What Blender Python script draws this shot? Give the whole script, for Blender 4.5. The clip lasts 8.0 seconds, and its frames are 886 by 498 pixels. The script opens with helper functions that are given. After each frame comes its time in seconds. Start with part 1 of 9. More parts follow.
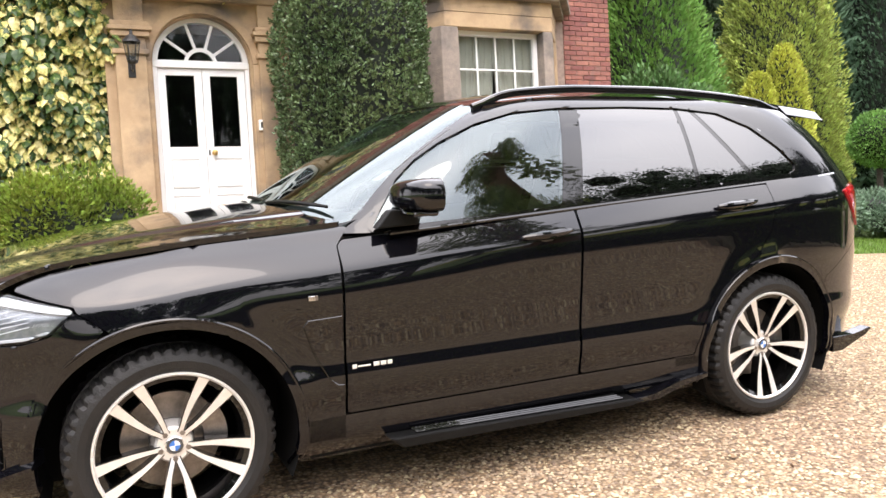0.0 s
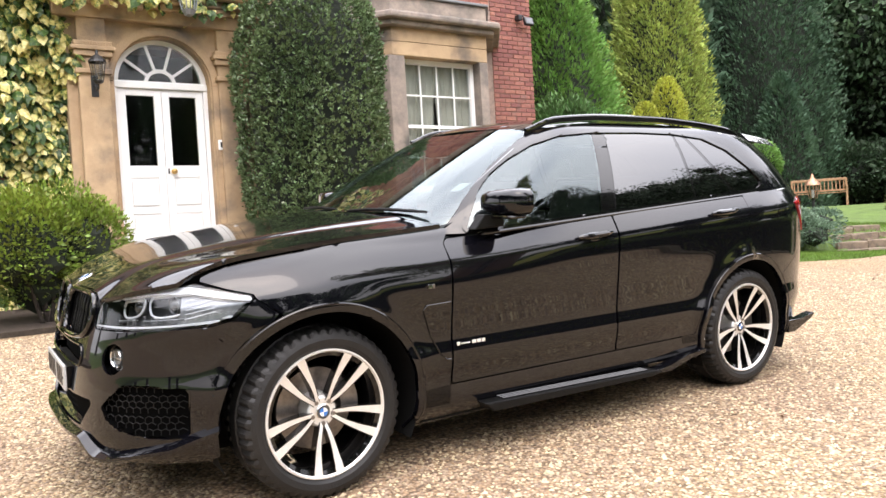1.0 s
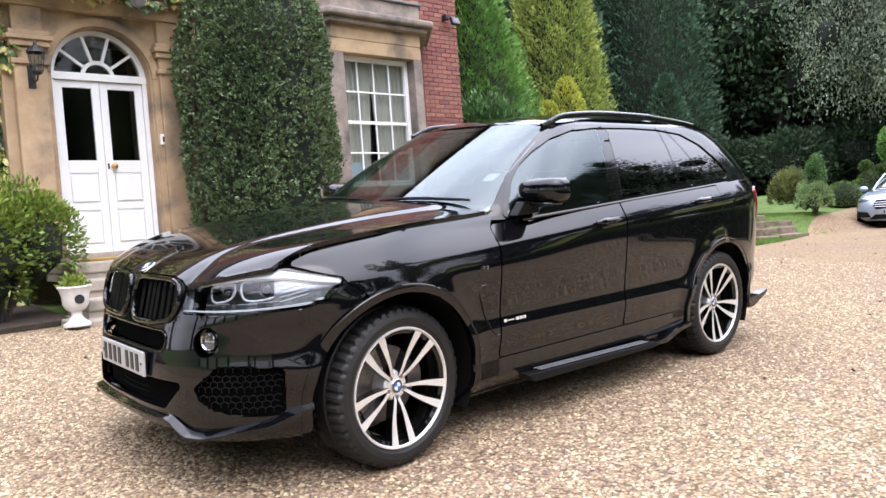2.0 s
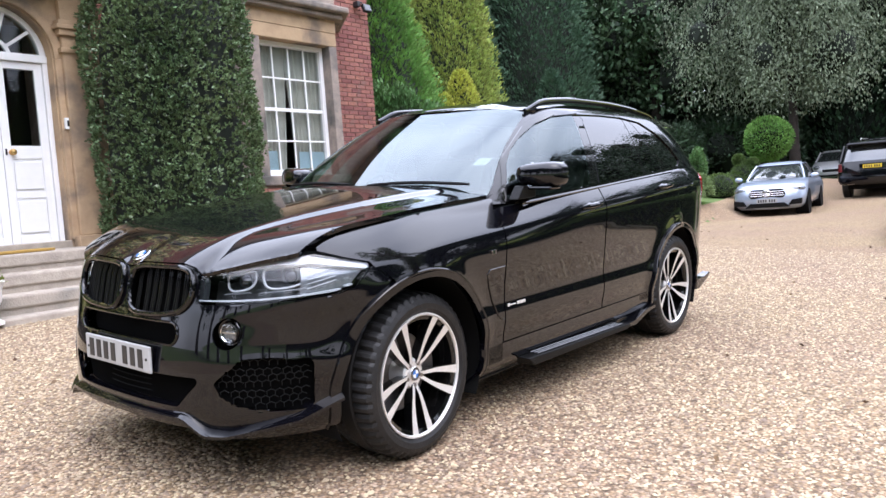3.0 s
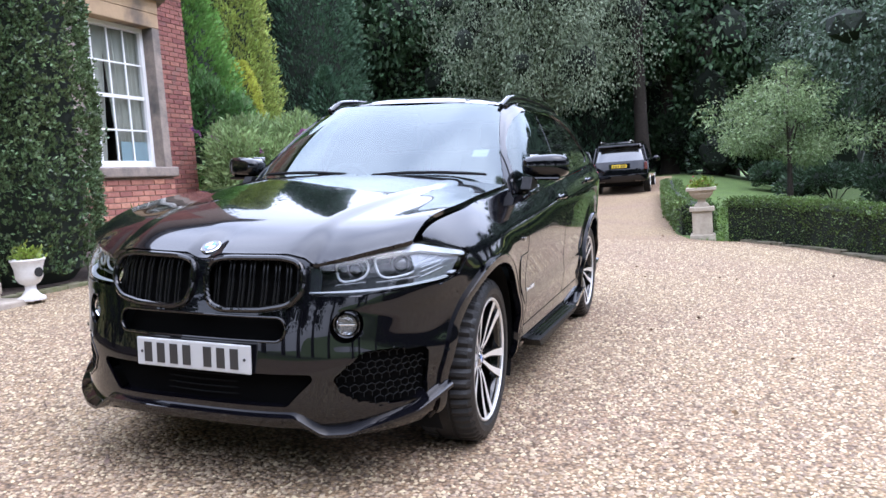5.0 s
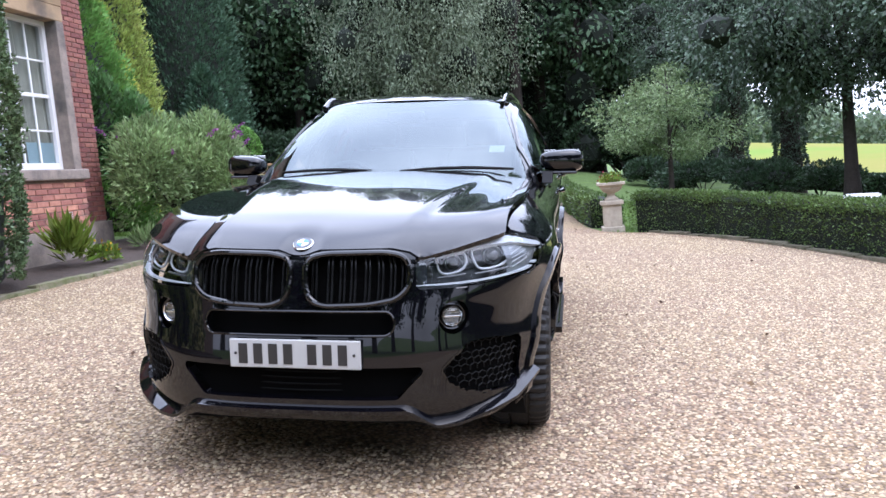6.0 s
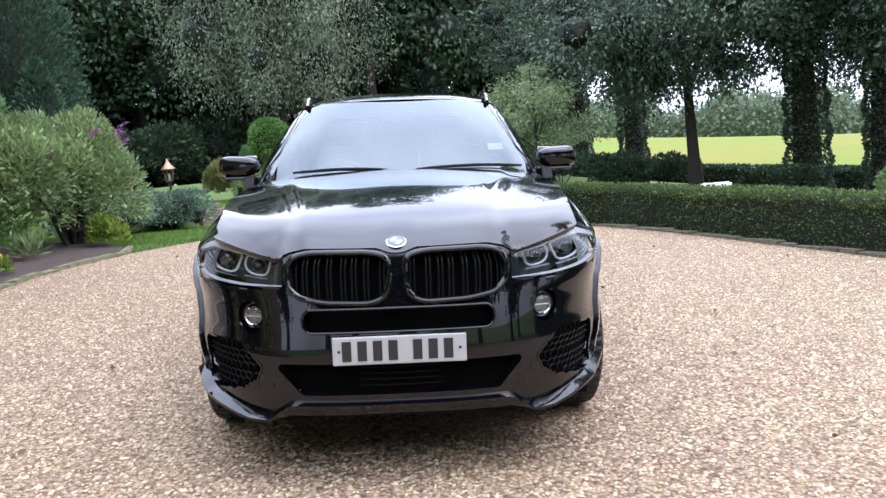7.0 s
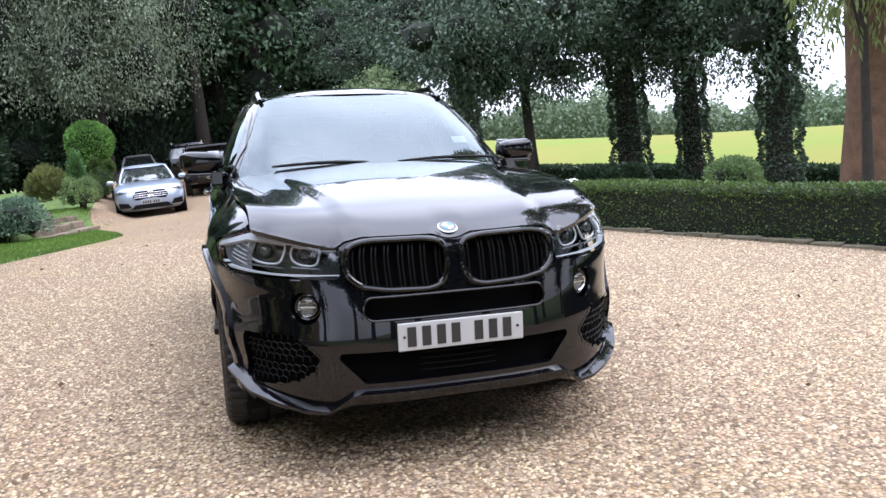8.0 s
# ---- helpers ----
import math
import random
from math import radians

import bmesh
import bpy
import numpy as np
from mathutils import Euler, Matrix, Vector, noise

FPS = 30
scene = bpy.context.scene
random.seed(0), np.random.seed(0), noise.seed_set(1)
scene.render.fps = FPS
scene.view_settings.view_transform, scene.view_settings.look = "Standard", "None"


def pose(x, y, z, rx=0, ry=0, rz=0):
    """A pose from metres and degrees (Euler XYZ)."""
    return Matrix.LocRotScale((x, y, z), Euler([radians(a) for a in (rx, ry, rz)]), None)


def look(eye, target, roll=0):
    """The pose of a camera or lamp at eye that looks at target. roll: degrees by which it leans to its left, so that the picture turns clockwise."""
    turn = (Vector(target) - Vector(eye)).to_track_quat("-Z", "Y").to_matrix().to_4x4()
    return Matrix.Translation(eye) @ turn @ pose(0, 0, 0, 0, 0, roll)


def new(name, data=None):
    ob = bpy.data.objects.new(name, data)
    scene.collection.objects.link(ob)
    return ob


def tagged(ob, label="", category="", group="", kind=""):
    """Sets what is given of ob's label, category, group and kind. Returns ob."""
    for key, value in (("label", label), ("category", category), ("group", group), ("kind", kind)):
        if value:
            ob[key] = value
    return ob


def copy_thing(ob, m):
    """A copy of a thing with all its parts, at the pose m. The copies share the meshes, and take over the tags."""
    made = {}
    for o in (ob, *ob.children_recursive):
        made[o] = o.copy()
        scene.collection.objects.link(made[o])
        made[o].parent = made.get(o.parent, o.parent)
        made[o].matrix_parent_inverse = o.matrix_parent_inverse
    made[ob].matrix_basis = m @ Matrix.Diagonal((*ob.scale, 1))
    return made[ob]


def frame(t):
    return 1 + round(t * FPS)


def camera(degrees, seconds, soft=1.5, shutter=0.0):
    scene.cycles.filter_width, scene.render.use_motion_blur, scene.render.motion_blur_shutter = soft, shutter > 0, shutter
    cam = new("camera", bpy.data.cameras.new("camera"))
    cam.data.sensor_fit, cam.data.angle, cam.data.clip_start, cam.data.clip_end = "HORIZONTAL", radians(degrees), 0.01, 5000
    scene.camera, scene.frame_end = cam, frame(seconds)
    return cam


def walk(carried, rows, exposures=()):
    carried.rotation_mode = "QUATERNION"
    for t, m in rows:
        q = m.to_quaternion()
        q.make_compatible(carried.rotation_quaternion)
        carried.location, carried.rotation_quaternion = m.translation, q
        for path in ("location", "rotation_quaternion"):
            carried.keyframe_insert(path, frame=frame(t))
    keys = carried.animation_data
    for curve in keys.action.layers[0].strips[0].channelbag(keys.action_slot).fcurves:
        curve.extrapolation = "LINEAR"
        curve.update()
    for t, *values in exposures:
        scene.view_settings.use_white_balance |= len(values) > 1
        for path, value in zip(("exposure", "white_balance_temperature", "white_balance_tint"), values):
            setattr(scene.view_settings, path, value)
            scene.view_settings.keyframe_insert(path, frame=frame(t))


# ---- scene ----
cam = camera(60.2, 8.0)
METRES, EYE, TILT, LEAN, TURN = 6.877, 1.18, 0.0, 0.0, -24.6
ROWS = [
    (0.0, 0.0, 0.0, 0.0, -0.14, -2.7, 3.01),
    (0.5, -0.0743, -0.0523, -0.0063, -4.77, -1.66, 3.18),
    (1.0, -0.1421, -0.084, -0.0056, -9.06, -1.47, 3.37),
    (2.5, -0.3141, -0.0792, -0.0058, -22.17, -2.84, 4.29),
    (3.0, -0.3478, -0.054, -0.0052, -26.82, -3.46, 4.28),
    (3.5, -0.3804, -0.0339, -0.0061, -31.47, -3.99, 4.22),
    (4.0, -0.4238, -0.009, -0.0038, -36.24, -4.43, 4.01),
    (5.5, -0.5705, 0.1047, 0.0078, -50.85, -5.37, 4.44),
    (6.0, -0.614, 0.1531, 0.0106, -55.89, -5.83, 4.93),
    (6.5, -0.6557, 0.2081, 0.0146, -61.29, -6.42, 5.42),
    (7.0, -0.6983, 0.2687, 0.0243, -67.89, -7.16, 5.88),
    (7.5, -0.7258, 0.3293, 0.0242, -74.25, -7.78, 6.21),
    (8.0, -0.747, 0.3945, 0.0286, -81.45, -8.29, 6.41),
]
walk(cam, [(t, pose(-0.223, -3.776, EYE, TILT, LEAN, TURN) @ pose(METRES * x, METRES * y, METRES * z, 90 + pitch, roll, yaw)) for t, x, y, z, yaw, pitch, roll in ROWS],
     [(0.0, 0.76, 6900, 15), (1.2, 0.60, 6800, 15), (2.3, 0.34, 6080, 17), (3.5, 0.33, 5950, 17), (5.3, 0.29, 5590, 18), (6.5, 0.24, 5690, 18), (8.0, 0.22, 5930, 16)])

# ---------------------------------------------------------------- world and light
SUN_ELEV, SUN_AZ = 58.0, 196.0          # height of the sun and its bearing, counted from +y towards +x
world = bpy.data.worlds.new("sky")
scene.world = world
world.use_nodes = True
wn, wl = world.node_tree.nodes, world.node_tree.links
sky = wn.new("ShaderNodeTexSky")
sky.sky_type, sky.sun_disc = "NISHITA", False
sky.sun_elevation, sky.sun_rotation = radians(SUN_ELEV), radians(SUN_AZ)
sky.air_density, sky.dust_density, sky.ozone_density = 1.0, 3.0, 1.0
# a broken veil of white cloud over the blue
wtc = wn.new("ShaderNodeTexCoord")
cloud = wn.new("ShaderNodeTexNoise")
cloud.inputs["Scale"].default_value, cloud.inputs["Detail"].default_value = 2.6, 2.0
veil = wn.new("ShaderNodeValToRGB")
veil.color_ramp.elements[0].position, veil.color_ramp.elements[1].position = 0.3, 0.62
veil.color_ramp.elements[0].color = (0.55, 0.55, 0.55, 1)
veil.color_ramp.elements[1].color = (0.95, 0.95, 0.95, 1)
wmix = wn.new("ShaderNodeMix")
wmix.data_type = "RGBA"
wmix.inputs[7].default_value = (8.6, 8.9, 9.6, 1)
wl.new(wtc.outputs["Generated"], cloud.inputs["Vector"])
wl.new(cloud.outputs["Fac"], veil.inputs["Fac"])
wl.new(veil.outputs["Color"], wmix.inputs[0])
wl.new(sky.outputs["Color"], wmix.inputs[6])
# an overcast sky is brighter overhead than along the horizon
wsep = wn.new("ShaderNodeSeparateXYZ")
wmr = wn.new("ShaderNodeMapRange")
wmr.inputs["From Min"].default_value, wmr.inputs["From Max"].default_value = 0.0, 0.9
wmr.inputs["To Min"].default_value, wmr.inputs["To Max"].default_value = 1.0, 2.7
wgain = wn.new("ShaderNodeVectorMath")
wgain.operation = "SCALE"
wl.new(wtc.outputs["Generated"], wsep.inputs["Vector"])
wl.new(wsep.outputs["Z"], wmr.inputs["Value"])
wl.new(wmix.outputs[2], wgain.inputs[0])
wl.new(wmr.outputs["Result"], wgain.inputs["Scale"])
wl.new(wgain.outputs["Vector"], wn["Background"].inputs["Color"])
wn["Background"].inputs["Strength"].default_value = 0.20

sun_data = bpy.data.lights.new("sun", "SUN")
sun_data.energy, sun_data.angle, sun_data.color = 0.7, radians(34), (1.0, 0.95, 0.88)
az, el = radians(SUN_AZ), radians(SUN_ELEV)
sun_to = Vector((math.sin(az) * math.cos(el), math.cos(az) * math.cos(el), math.sin(el)))
sun = new("sun", sun_data)
sun.matrix_world = look(sun_to * 60, (0, 0, 0))

# ---------------------------------------------------------------- materials
MATS = {}


def material(name, color, rough=0.6, metal=0.0, vary=0.2, scale=6.0, bump=0.0, bscale=60.0, coat=0.0, second=None, spec=0.5,
             island=0.0, obrandom=0.0, stain=None, transmit=0.0):
    """A principled material: two colours mixed by noise at two scales, fine relief, variation by piece."""
    if name in MATS:
        return MATS[name]
    m = bpy.data.materials.new(name)
    m.use_nodes = True
    n, l = m.node_tree.nodes, m.node_tree.links
    b = n["Principled BSDF"]
    b.inputs["Roughness"].default_value, b.inputs["Metallic"].default_value = rough, metal
    b.inputs["Coat Weight"].default_value, b.inputs["Coat Roughness"].default_value, b.inputs["Coat IOR"].default_value = min(coat, 1.0), 0.015, 1.5 if coat <= 1 else coat
    b.inputs["Specular IOR Level"].default_value = spec
    b.inputs["Transmission Weight"].default_value = transmit
    geo = n.new("ShaderNodeNewGeometry")
    second = second or tuple(c * (1 - vary) for c in color)
    big = n.new("ShaderNodeTexNoise")
    big.inputs["Scale"].default_value, big.inputs["Detail"].default_value, big.inputs["Roughness"].default_value = scale, 8.0, 0.65
    l.new(geo.outputs["Position"], big.inputs["Vector"])
    ramp = n.new("ShaderNodeValToRGB")
    ramp.color_ramp.elements[0].position, ramp.color_ramp.elements[1].position = 0.32, 0.68
    ramp.color_ramp.elements[0].color, ramp.color_ramp.elements[1].color = (*second, 1), (*color, 1)
    l.new(big.outputs["Fac"], ramp.inputs["Fac"])
    out = ramp.outputs["Color"]
    if stain:
        spot = n.new("ShaderNodeTexNoise")
        spot.inputs["Scale"].default_value, spot.inputs["Detail"].default_value = stain[1], 6.0
        l.new(geo.outputs["Position"], spot.inputs["Vector"])
        cut = n.new("ShaderNodeValToRGB")
        cut.color_ramp.elements[0].position, cut.color_ramp.elements[1].position = stain[2], stain[2] + 0.16
        l.new(spot.outputs["Fac"], cut.inputs["Fac"])
        mix = n.new("ShaderNodeMix")
        mix.data_type = "RGBA"
        mix.inputs[7].default_value = (*stain[0], 1)
        l.new(cut.outputs["Color"], mix.inputs[0])
        l.new(out, mix.inputs[6])
        out = mix.outputs[2]
    if island or obrandom:
        hsv = n.new("ShaderNodeHueSaturation")
        mr = n.new("ShaderNodeMapRange")
        a = island or obrandom
        mr.inputs["To Min"].default_value, mr.inputs["To Max"].default_value = 1 - a, 1 + a
        if island:
            l.new(geo.outputs["Random Per Island"], mr.inputs["Value"])
        else:
            l.new(n.new("ShaderNodeObjectInfo").outputs["Random"], mr.inputs["Value"])
        l.new(mr.outputs["Result"], hsv.inputs["Value"])
        mh = n.new("ShaderNodeMapRange")
        mh.inputs["To Min"].default_value, mh.inputs["To Max"].default_value = 0.5 - a * 0.035, 0.5 + a * 0.035
        l.new(mr.inputs["Value"].links[0].from_socket, mh.inputs["Value"])
        l.new(mh.outputs["Result"], hsv.inputs["Hue"])
        l.new(out, hsv.inputs["Color"])
        out = hsv.outputs["Color"]
    l.new(out, b.inputs["Base Color"])
    if bump:
        fine = n.new("ShaderNodeTexNoise")
        fine.inputs["Scale"].default_value, fine.inputs["Detail"].default_value = bscale, 6.0
        l.new(geo.outputs["Position"], fine.inputs["Vector"])
        bp = n.new("ShaderNodeBump")
        bp.inputs["Strength"].default_value, bp.inputs["Distance"].default_value = min(1.0, bump), 0.02
        l.new(fine.outputs["Fac"], bp.inputs["Height"])
        l.new(bp.outputs["Normal"], b.inputs["Normal"])
    MATS[name] = m
    return m


def leaf_material(name, color, second, glow=0.35, rough=0.45, island=0.35):
    """Leaves: light passes through them a little."""
    m = material(name, color, rough, second=second, scale=1.2, island=island, spec=0.35)
    n, l = m.node_tree.nodes, m.node_tree.links
    b = n["Principled BSDF"]
    tr = n.new("ShaderNodeBsdfTranslucent")
    mx = n.new("ShaderNodeMixShader")
    mx.inputs["Fac"].default_value = glow
    l.new(b.inputs["Base Color"].links[0].from_socket, tr.inputs["Color"])
    l.new(b.outputs["BSDF"], mx.inputs[1])
    l.new(tr.outputs["BSDF"], mx.inputs[2])
    l.new(mx.outputs["Shader"], n["Material Output"].inputs["Surface"])
    return m


def glass_material(name, tint, rough=0.0, ior=1.5, sheen=(1.0, 1.0, 1.0)):
    """A thin pane: what lies behind shows through the tint, the surface mirrors by Fresnel."""
    if name in MATS:
        return MATS[name]
    m = bpy.data.materials.new(name)
    m.use_nodes = True
    n, l = m.node_tree.nodes, m.node_tree.links
    n.remove(n["Principled BSDF"])
    tr, gl, lw, pw, mr, mx = (n.new(k) for k in ("ShaderNodeBsdfTransparent", "ShaderNodeBsdfGlossy", "ShaderNodeLayerWeight", "ShaderNodeMath", "ShaderNodeMapRange", "ShaderNodeMixShader"))
    tr.inputs["Color"].default_value = (*tint, 1)
    gl.inputs["Roughness"].default_value = rough
    gl.inputs["Color"].default_value = (*sheen, 1)
    # mirror share by angle: little head on, all at a glance
    lw.inputs["Blend"].default_value = 0.5
    pw.operation = "POWER"
    pw.inputs[1].default_value = 5.0
    mr.inputs["To Min"].default_value, mr.inputs["To Max"].default_value = ((ior - 1) / (ior + 1)) ** 2, 1.0
    l.new(lw.outputs["Facing"], pw.inputs[0])
    l.new(pw.outputs["Value"], mr.inputs["Value"])
    l.new(mr.outputs["Result"], mx.inputs["Fac"])
    l.new(tr.outputs["BSDF"], mx.inputs[1])
    l.new(gl.outputs["BSDF"], mx.inputs[2])
    l.new(mx.outputs["Shader"], n["Material Output"].inputs["Surface"])
    MATS[name] = m
    return m


# ---------------------------------------------------------------- mesh helpers
def link(name, data, mat, parent=None, label=""):
    ob = new(name, data)
    if mat is not None:
        data.materials.append(mat)
    if parent is not None:
        ob.parent = parent
    return tagged(ob, label)


def part(name, bm, mat, parent=None, label="", smooth=False, angle=35):
    """Links a bmesh as one mesh object under a thing or a part."""
    data = bpy.data.meshes.new(name)
    bmesh.ops.recalc_face_normals(bm, faces=bm.faces)
    if smooth:
        for f in bm.faces:
            f.smooth = True
        lim = radians(angle)
        for e in bm.edges:
            if len(e.link_faces) == 2 and e.calc_face_angle() > lim:
                e.smooth = False
    bm.to_mesh(data)
    bm.free()
    return link(name, data, mat, parent, label)


def raw(name, verts, faces, mat, parent=None, label="", smooth=False):
    data = bpy.data.meshes.new(name)
    data.from_pydata([tuple(v) for v in verts], [], faces)
    if smooth:
        data.polygons.foreach_set("use_smooth", [True] * len(data.polygons))
    data.update()
    return link(name, data, mat, parent, label)


def thing(name, label, category, at=None, group="", kind=""):
    ob = new(name)
    ob.empty_display_size = 0.1
    if at is not None:
        ob.matrix_world = at if isinstance(at, Matrix) else Matrix.Translation(at)
    return tagged(ob, label, category, group, kind)


def box(bm, x0, x1, y0, y1, z0, z1, bevel=0.0, m=None):
    r = bmesh.ops.create_cube(bm, size=1.0, matrix=Matrix.Translation(((x0 + x1) / 2, (y0 + y1) / 2, (z0 + z1) / 2)) @ Matrix.Diagonal((x1 - x0, y1 - y0, z1 - z0, 1)))
    vs = r["verts"]
    if bevel:
        es = list({e for v in vs for e in v.link_edges})
        vs = list({v for f in bmesh.ops.bevel(bm, geom=es, offset=bevel, segments=2, affect="EDGES", profile=0.5)["faces"] for v in f.verts} | {v for v in vs if v.is_valid})
    if m is not None:
        bmesh.ops.transform(bm, matrix=m, verts=[v for v in vs if v.is_valid])
    return bm


def cube(x0, x1, y0, y1, z0, z1, bevel=0.0, m=None):
    return box(bmesh.new(), x0, x1, y0, y1, z0, z1, bevel, m)


def lathe(profile, seg=48, axis="z", bm=None, closed=False, at=(0, 0, 0)):
    """Turns a list of (radius, height) round an axis."""
    bm = bm or bmesh.new()
    rings = []
    for r, h in profile:
        ring = []
        for i in range(seg):
            a = 2 * math.pi * i / seg
            c, s = r * math.cos(a), r * math.sin(a)
            p = {"z": (c, s, h), "y": (c, h, s), "x": (h, c, s)}[axis]
            ring.append(bm.verts.new((p[0] + at[0], p[1] + at[1], p[2] + at[2])))
        rings.append(ring)
    pairs = list(zip(rings, rings[1:])) + ([(rings[-1], rings[0])] if closed else [])
    for a, b in pairs:
        for i in range(seg):
            bm.faces.new((a[i], a[(i + 1) % seg], b[(i + 1) % seg], b[i]))
    if not closed:
        for ring in (rings[0], rings[-1]):
            bm.faces.new(ring)
    return bm


def tube(points, radius, seg=8, bm=None, caps=True):
    """A round bar along points; radius is a number or one per point."""
    bm = bm or bmesh.new()
    pts = [Vector(p) for p in points]
    rad = radius if hasattr(radius, "__len__") else [radius] * len(pts)
    rings, up = [], Vector((0.13, 0.21, 0.97))
    for i, p in enumerate(pts):
        d = (pts[min(i + 1, len(pts) - 1)] - pts[max(i - 1, 0)]).normalized()
        a = d.cross(up)
        if a.length < 0.1:
            a = d.cross(Vector((1, 0, 0)))
        a.normalize()
        b = d.cross(a)
        rings.append([bm.verts.new(p + rad[i] * (math.cos(2 * math.pi * k / seg) * a + math.sin(2 * math.pi * k / seg) * b)) for k in range(seg)])
    for a, b in zip(rings, rings[1:]):
        for k in range(seg):
            bm.faces.new((a[k], a[(k + 1) % seg], b[(k + 1) % seg], b[k]))
    if caps:
        bm.faces.new(rings[0])
        bm.faces.new(rings[-1])
    return bm


def prism(poly, y0, y1, bevel=0.0, plane="xz", m=None, bm=None):
    """A flat outline pushed out between two depths. plane xz: depth along y; yz: along x; xy: along z."""
    bm = bm or bmesh.new()
    def put(a, b, d):
        return {"xz": (a, d, b), "yz": (d, a, b), "xy": (a, b, d)}[plane]
    lo = [bm.verts.new(put(a, b, y0)) for a, b in poly]
    hi = [bm.verts.new(put(a, b, y1)) for a, b in poly]
    fs = [bm.faces.new(lo), bm.faces.new(hi[::-1])]
    for i in range(len(poly)):
        j = (i + 1) % len(poly)
        fs.append(bm.faces.new((lo[i], hi[i], hi[j], lo[j])))
    vs = lo + hi
    if bevel:
        es = [e for e in {e for v in vs for e in v.link_edges}]
        bmesh.ops.bevel(bm, geom=es, offset=bevel, segments=2, affect="EDGES", profile=0.5)
        vs = bm.verts
    if m is not None:
        bmesh.ops.transform(bm, matrix=m, verts=list(vs))
    return bm


def smooth_curve(xs, ys, soft=0.03):
    """A soft curve through points: a cubic that does not overshoot, averaged over a short way."""
    xs, ys = np.array(xs, float), np.array(ys, float)
    h, d = np.diff(xs), np.diff(ys) / np.diff(xs)
    m = np.zeros(len(xs))
    m[0], m[-1] = d[0], d[-1]
    for i in range(1, len(xs) - 1):
        if d[i - 1] * d[i] > 0:
            w1, w2 = 2 * h[i] + h[i - 1], h[i] + 2 * h[i - 1]
            m[i] = (w1 + w2) / (w1 / d[i - 1] + w2 / d[i])

    def one(x):
        over = np.where(x < xs[0], (x - xs[0]) * m[0], np.where(x > xs[-1], (x - xs[-1]) * m[-1], 0.0))
        x = np.clip(x, xs[0], xs[-1])
        i = np.clip(np.searchsorted(xs, x) - 1, 0, len(h) - 1)
        t = (x - xs[i]) / h[i]
        return (ys[i] * (1 + 2 * t) * (1 - t) ** 2 + h[i] * m[i] * t * (1 - t) ** 2 + ys[i + 1] * t * t * (3 - 2 * t) + h[i] * m[i + 1] * t * t * (t - 1)) + over

    def f(x):
        x = np.asarray(x, float)
        ks = np.linspace(-2.4, 2.4, 25)
        ws = np.exp(-0.5 * ks ** 2)
        return sum(w * one(x + soft * k) for k, w in zip(ks, ws)) / ws.sum()
    return f


def step01(a, b, x):
    t = np.clip((np.asarray(x, float) - a) / (b - a), 0, 1)
    return t * t * (3 - 2 * t)


def ground_z(x, y):
    """The drive falls away from the house; the park drops to a meadow; the lawn behind the rockery lies higher."""
    x, y = np.asarray(x, float), np.asarray(y, float)
    yy = np.clip(y, -14, 9)
    z = 0.072 + 0.07 * (yy - 0.06) * np.where(y > 0, step01(17, 8, x), 1.0) + 0.0073 * np.clip(x, -10, 8) + 0.6 * step01(19, 34, x) * step01(-6, -1, y)
    z = z - 0.10 * np.clip(-8 - y, 0, 13)
    # the far meadow tilts down towards the south
    w = step01(40, 150, np.hypot(x, y)) * step01(-2, -12, y)
    z = z * (1 - w) + (5.2 + 0.118 * np.clip(y, -200, 0)) * w
    lawn = step01(11.2, 13.2, x) * step01(2.8, 4.3, y - 0.06 * np.clip(x - 12, 0, 10))
    bank = 0.41 * (x - 14.4) + 0.91 * (y - 4.85)
    lawn = lawn * step01(0.0, 0.9, bank)
    z = z + (0.36 + 0.14 * step01(6, 2, bank)) * lawn * step01(30, 22, x)
    z = z + 0.6 * step01(14, 24, x) * step01(2, 6, bank) * step01(13, 11.6, y) * step01(34, 27, x)
    return z

# ---------------------------------------------------------------- the black car
M_PAINT = material("black_paint", (0.0022, 0.0022, 0.0034), 0.12, coat=1.46, vary=0.2, scale=2.0, spec=0.06)
M_GLOSSBLACK = material("gloss_black_trim", (0.003, 0.003, 0.003), 0.10, coat=1.45, spec=0.1)
M_LIP = material("lip_black", (0.003, 0.003, 0.0032), 0.22, coat=0.4, spec=0.15)
M_BAR = material("grille_black", (0.003, 0.003, 0.003), 0.3, spec=0.25)
M_POCKET = material("dark_pocket", (0.0012, 0.0012, 0.0012), 0.9, spec=0.05)
M_PLASTIC = material("black_plastic", (0.006, 0.006, 0.006), 0.45, vary=0.4, scale=30, bump=0.1, bscale=300, spec=0.14)
M_RUBBER = material("tyre_rubber", (0.010, 0.010, 0.010), 0.48, second=(0.016, 0.015, 0.0145), spec=0.3, scale=14, bump=0.2, bscale=160)
M_DARK = material("arch_liner", (0.004, 0.004, 0.004), 0.9, spec=0.15)
M_SILVER = material("machined_alloy", (0.80, 0.79, 0.77), 0.36, metal=0.6, vary=0.08, scale=40)
M_CHROME = material("chrome", (0.82, 0.82, 0.83), 0.08, metal=1.0, vary=0.05)
M_STEEL = material("brake_steel", (0.32, 0.29, 0.27), 0.42, metal=1.0, vary=0.4, scale=30)
M_WINDOW = glass_material("clear_tinted_glass", (0.36, 0.42, 0.40), ior=1.9, sheen=(0.88, 0.98, 1.0))
M_SCREEN = glass_material("windscreen_glass", (0.42, 0.50, 0.48), ior=2.0, sheen=(0.88, 0.98, 1.0))
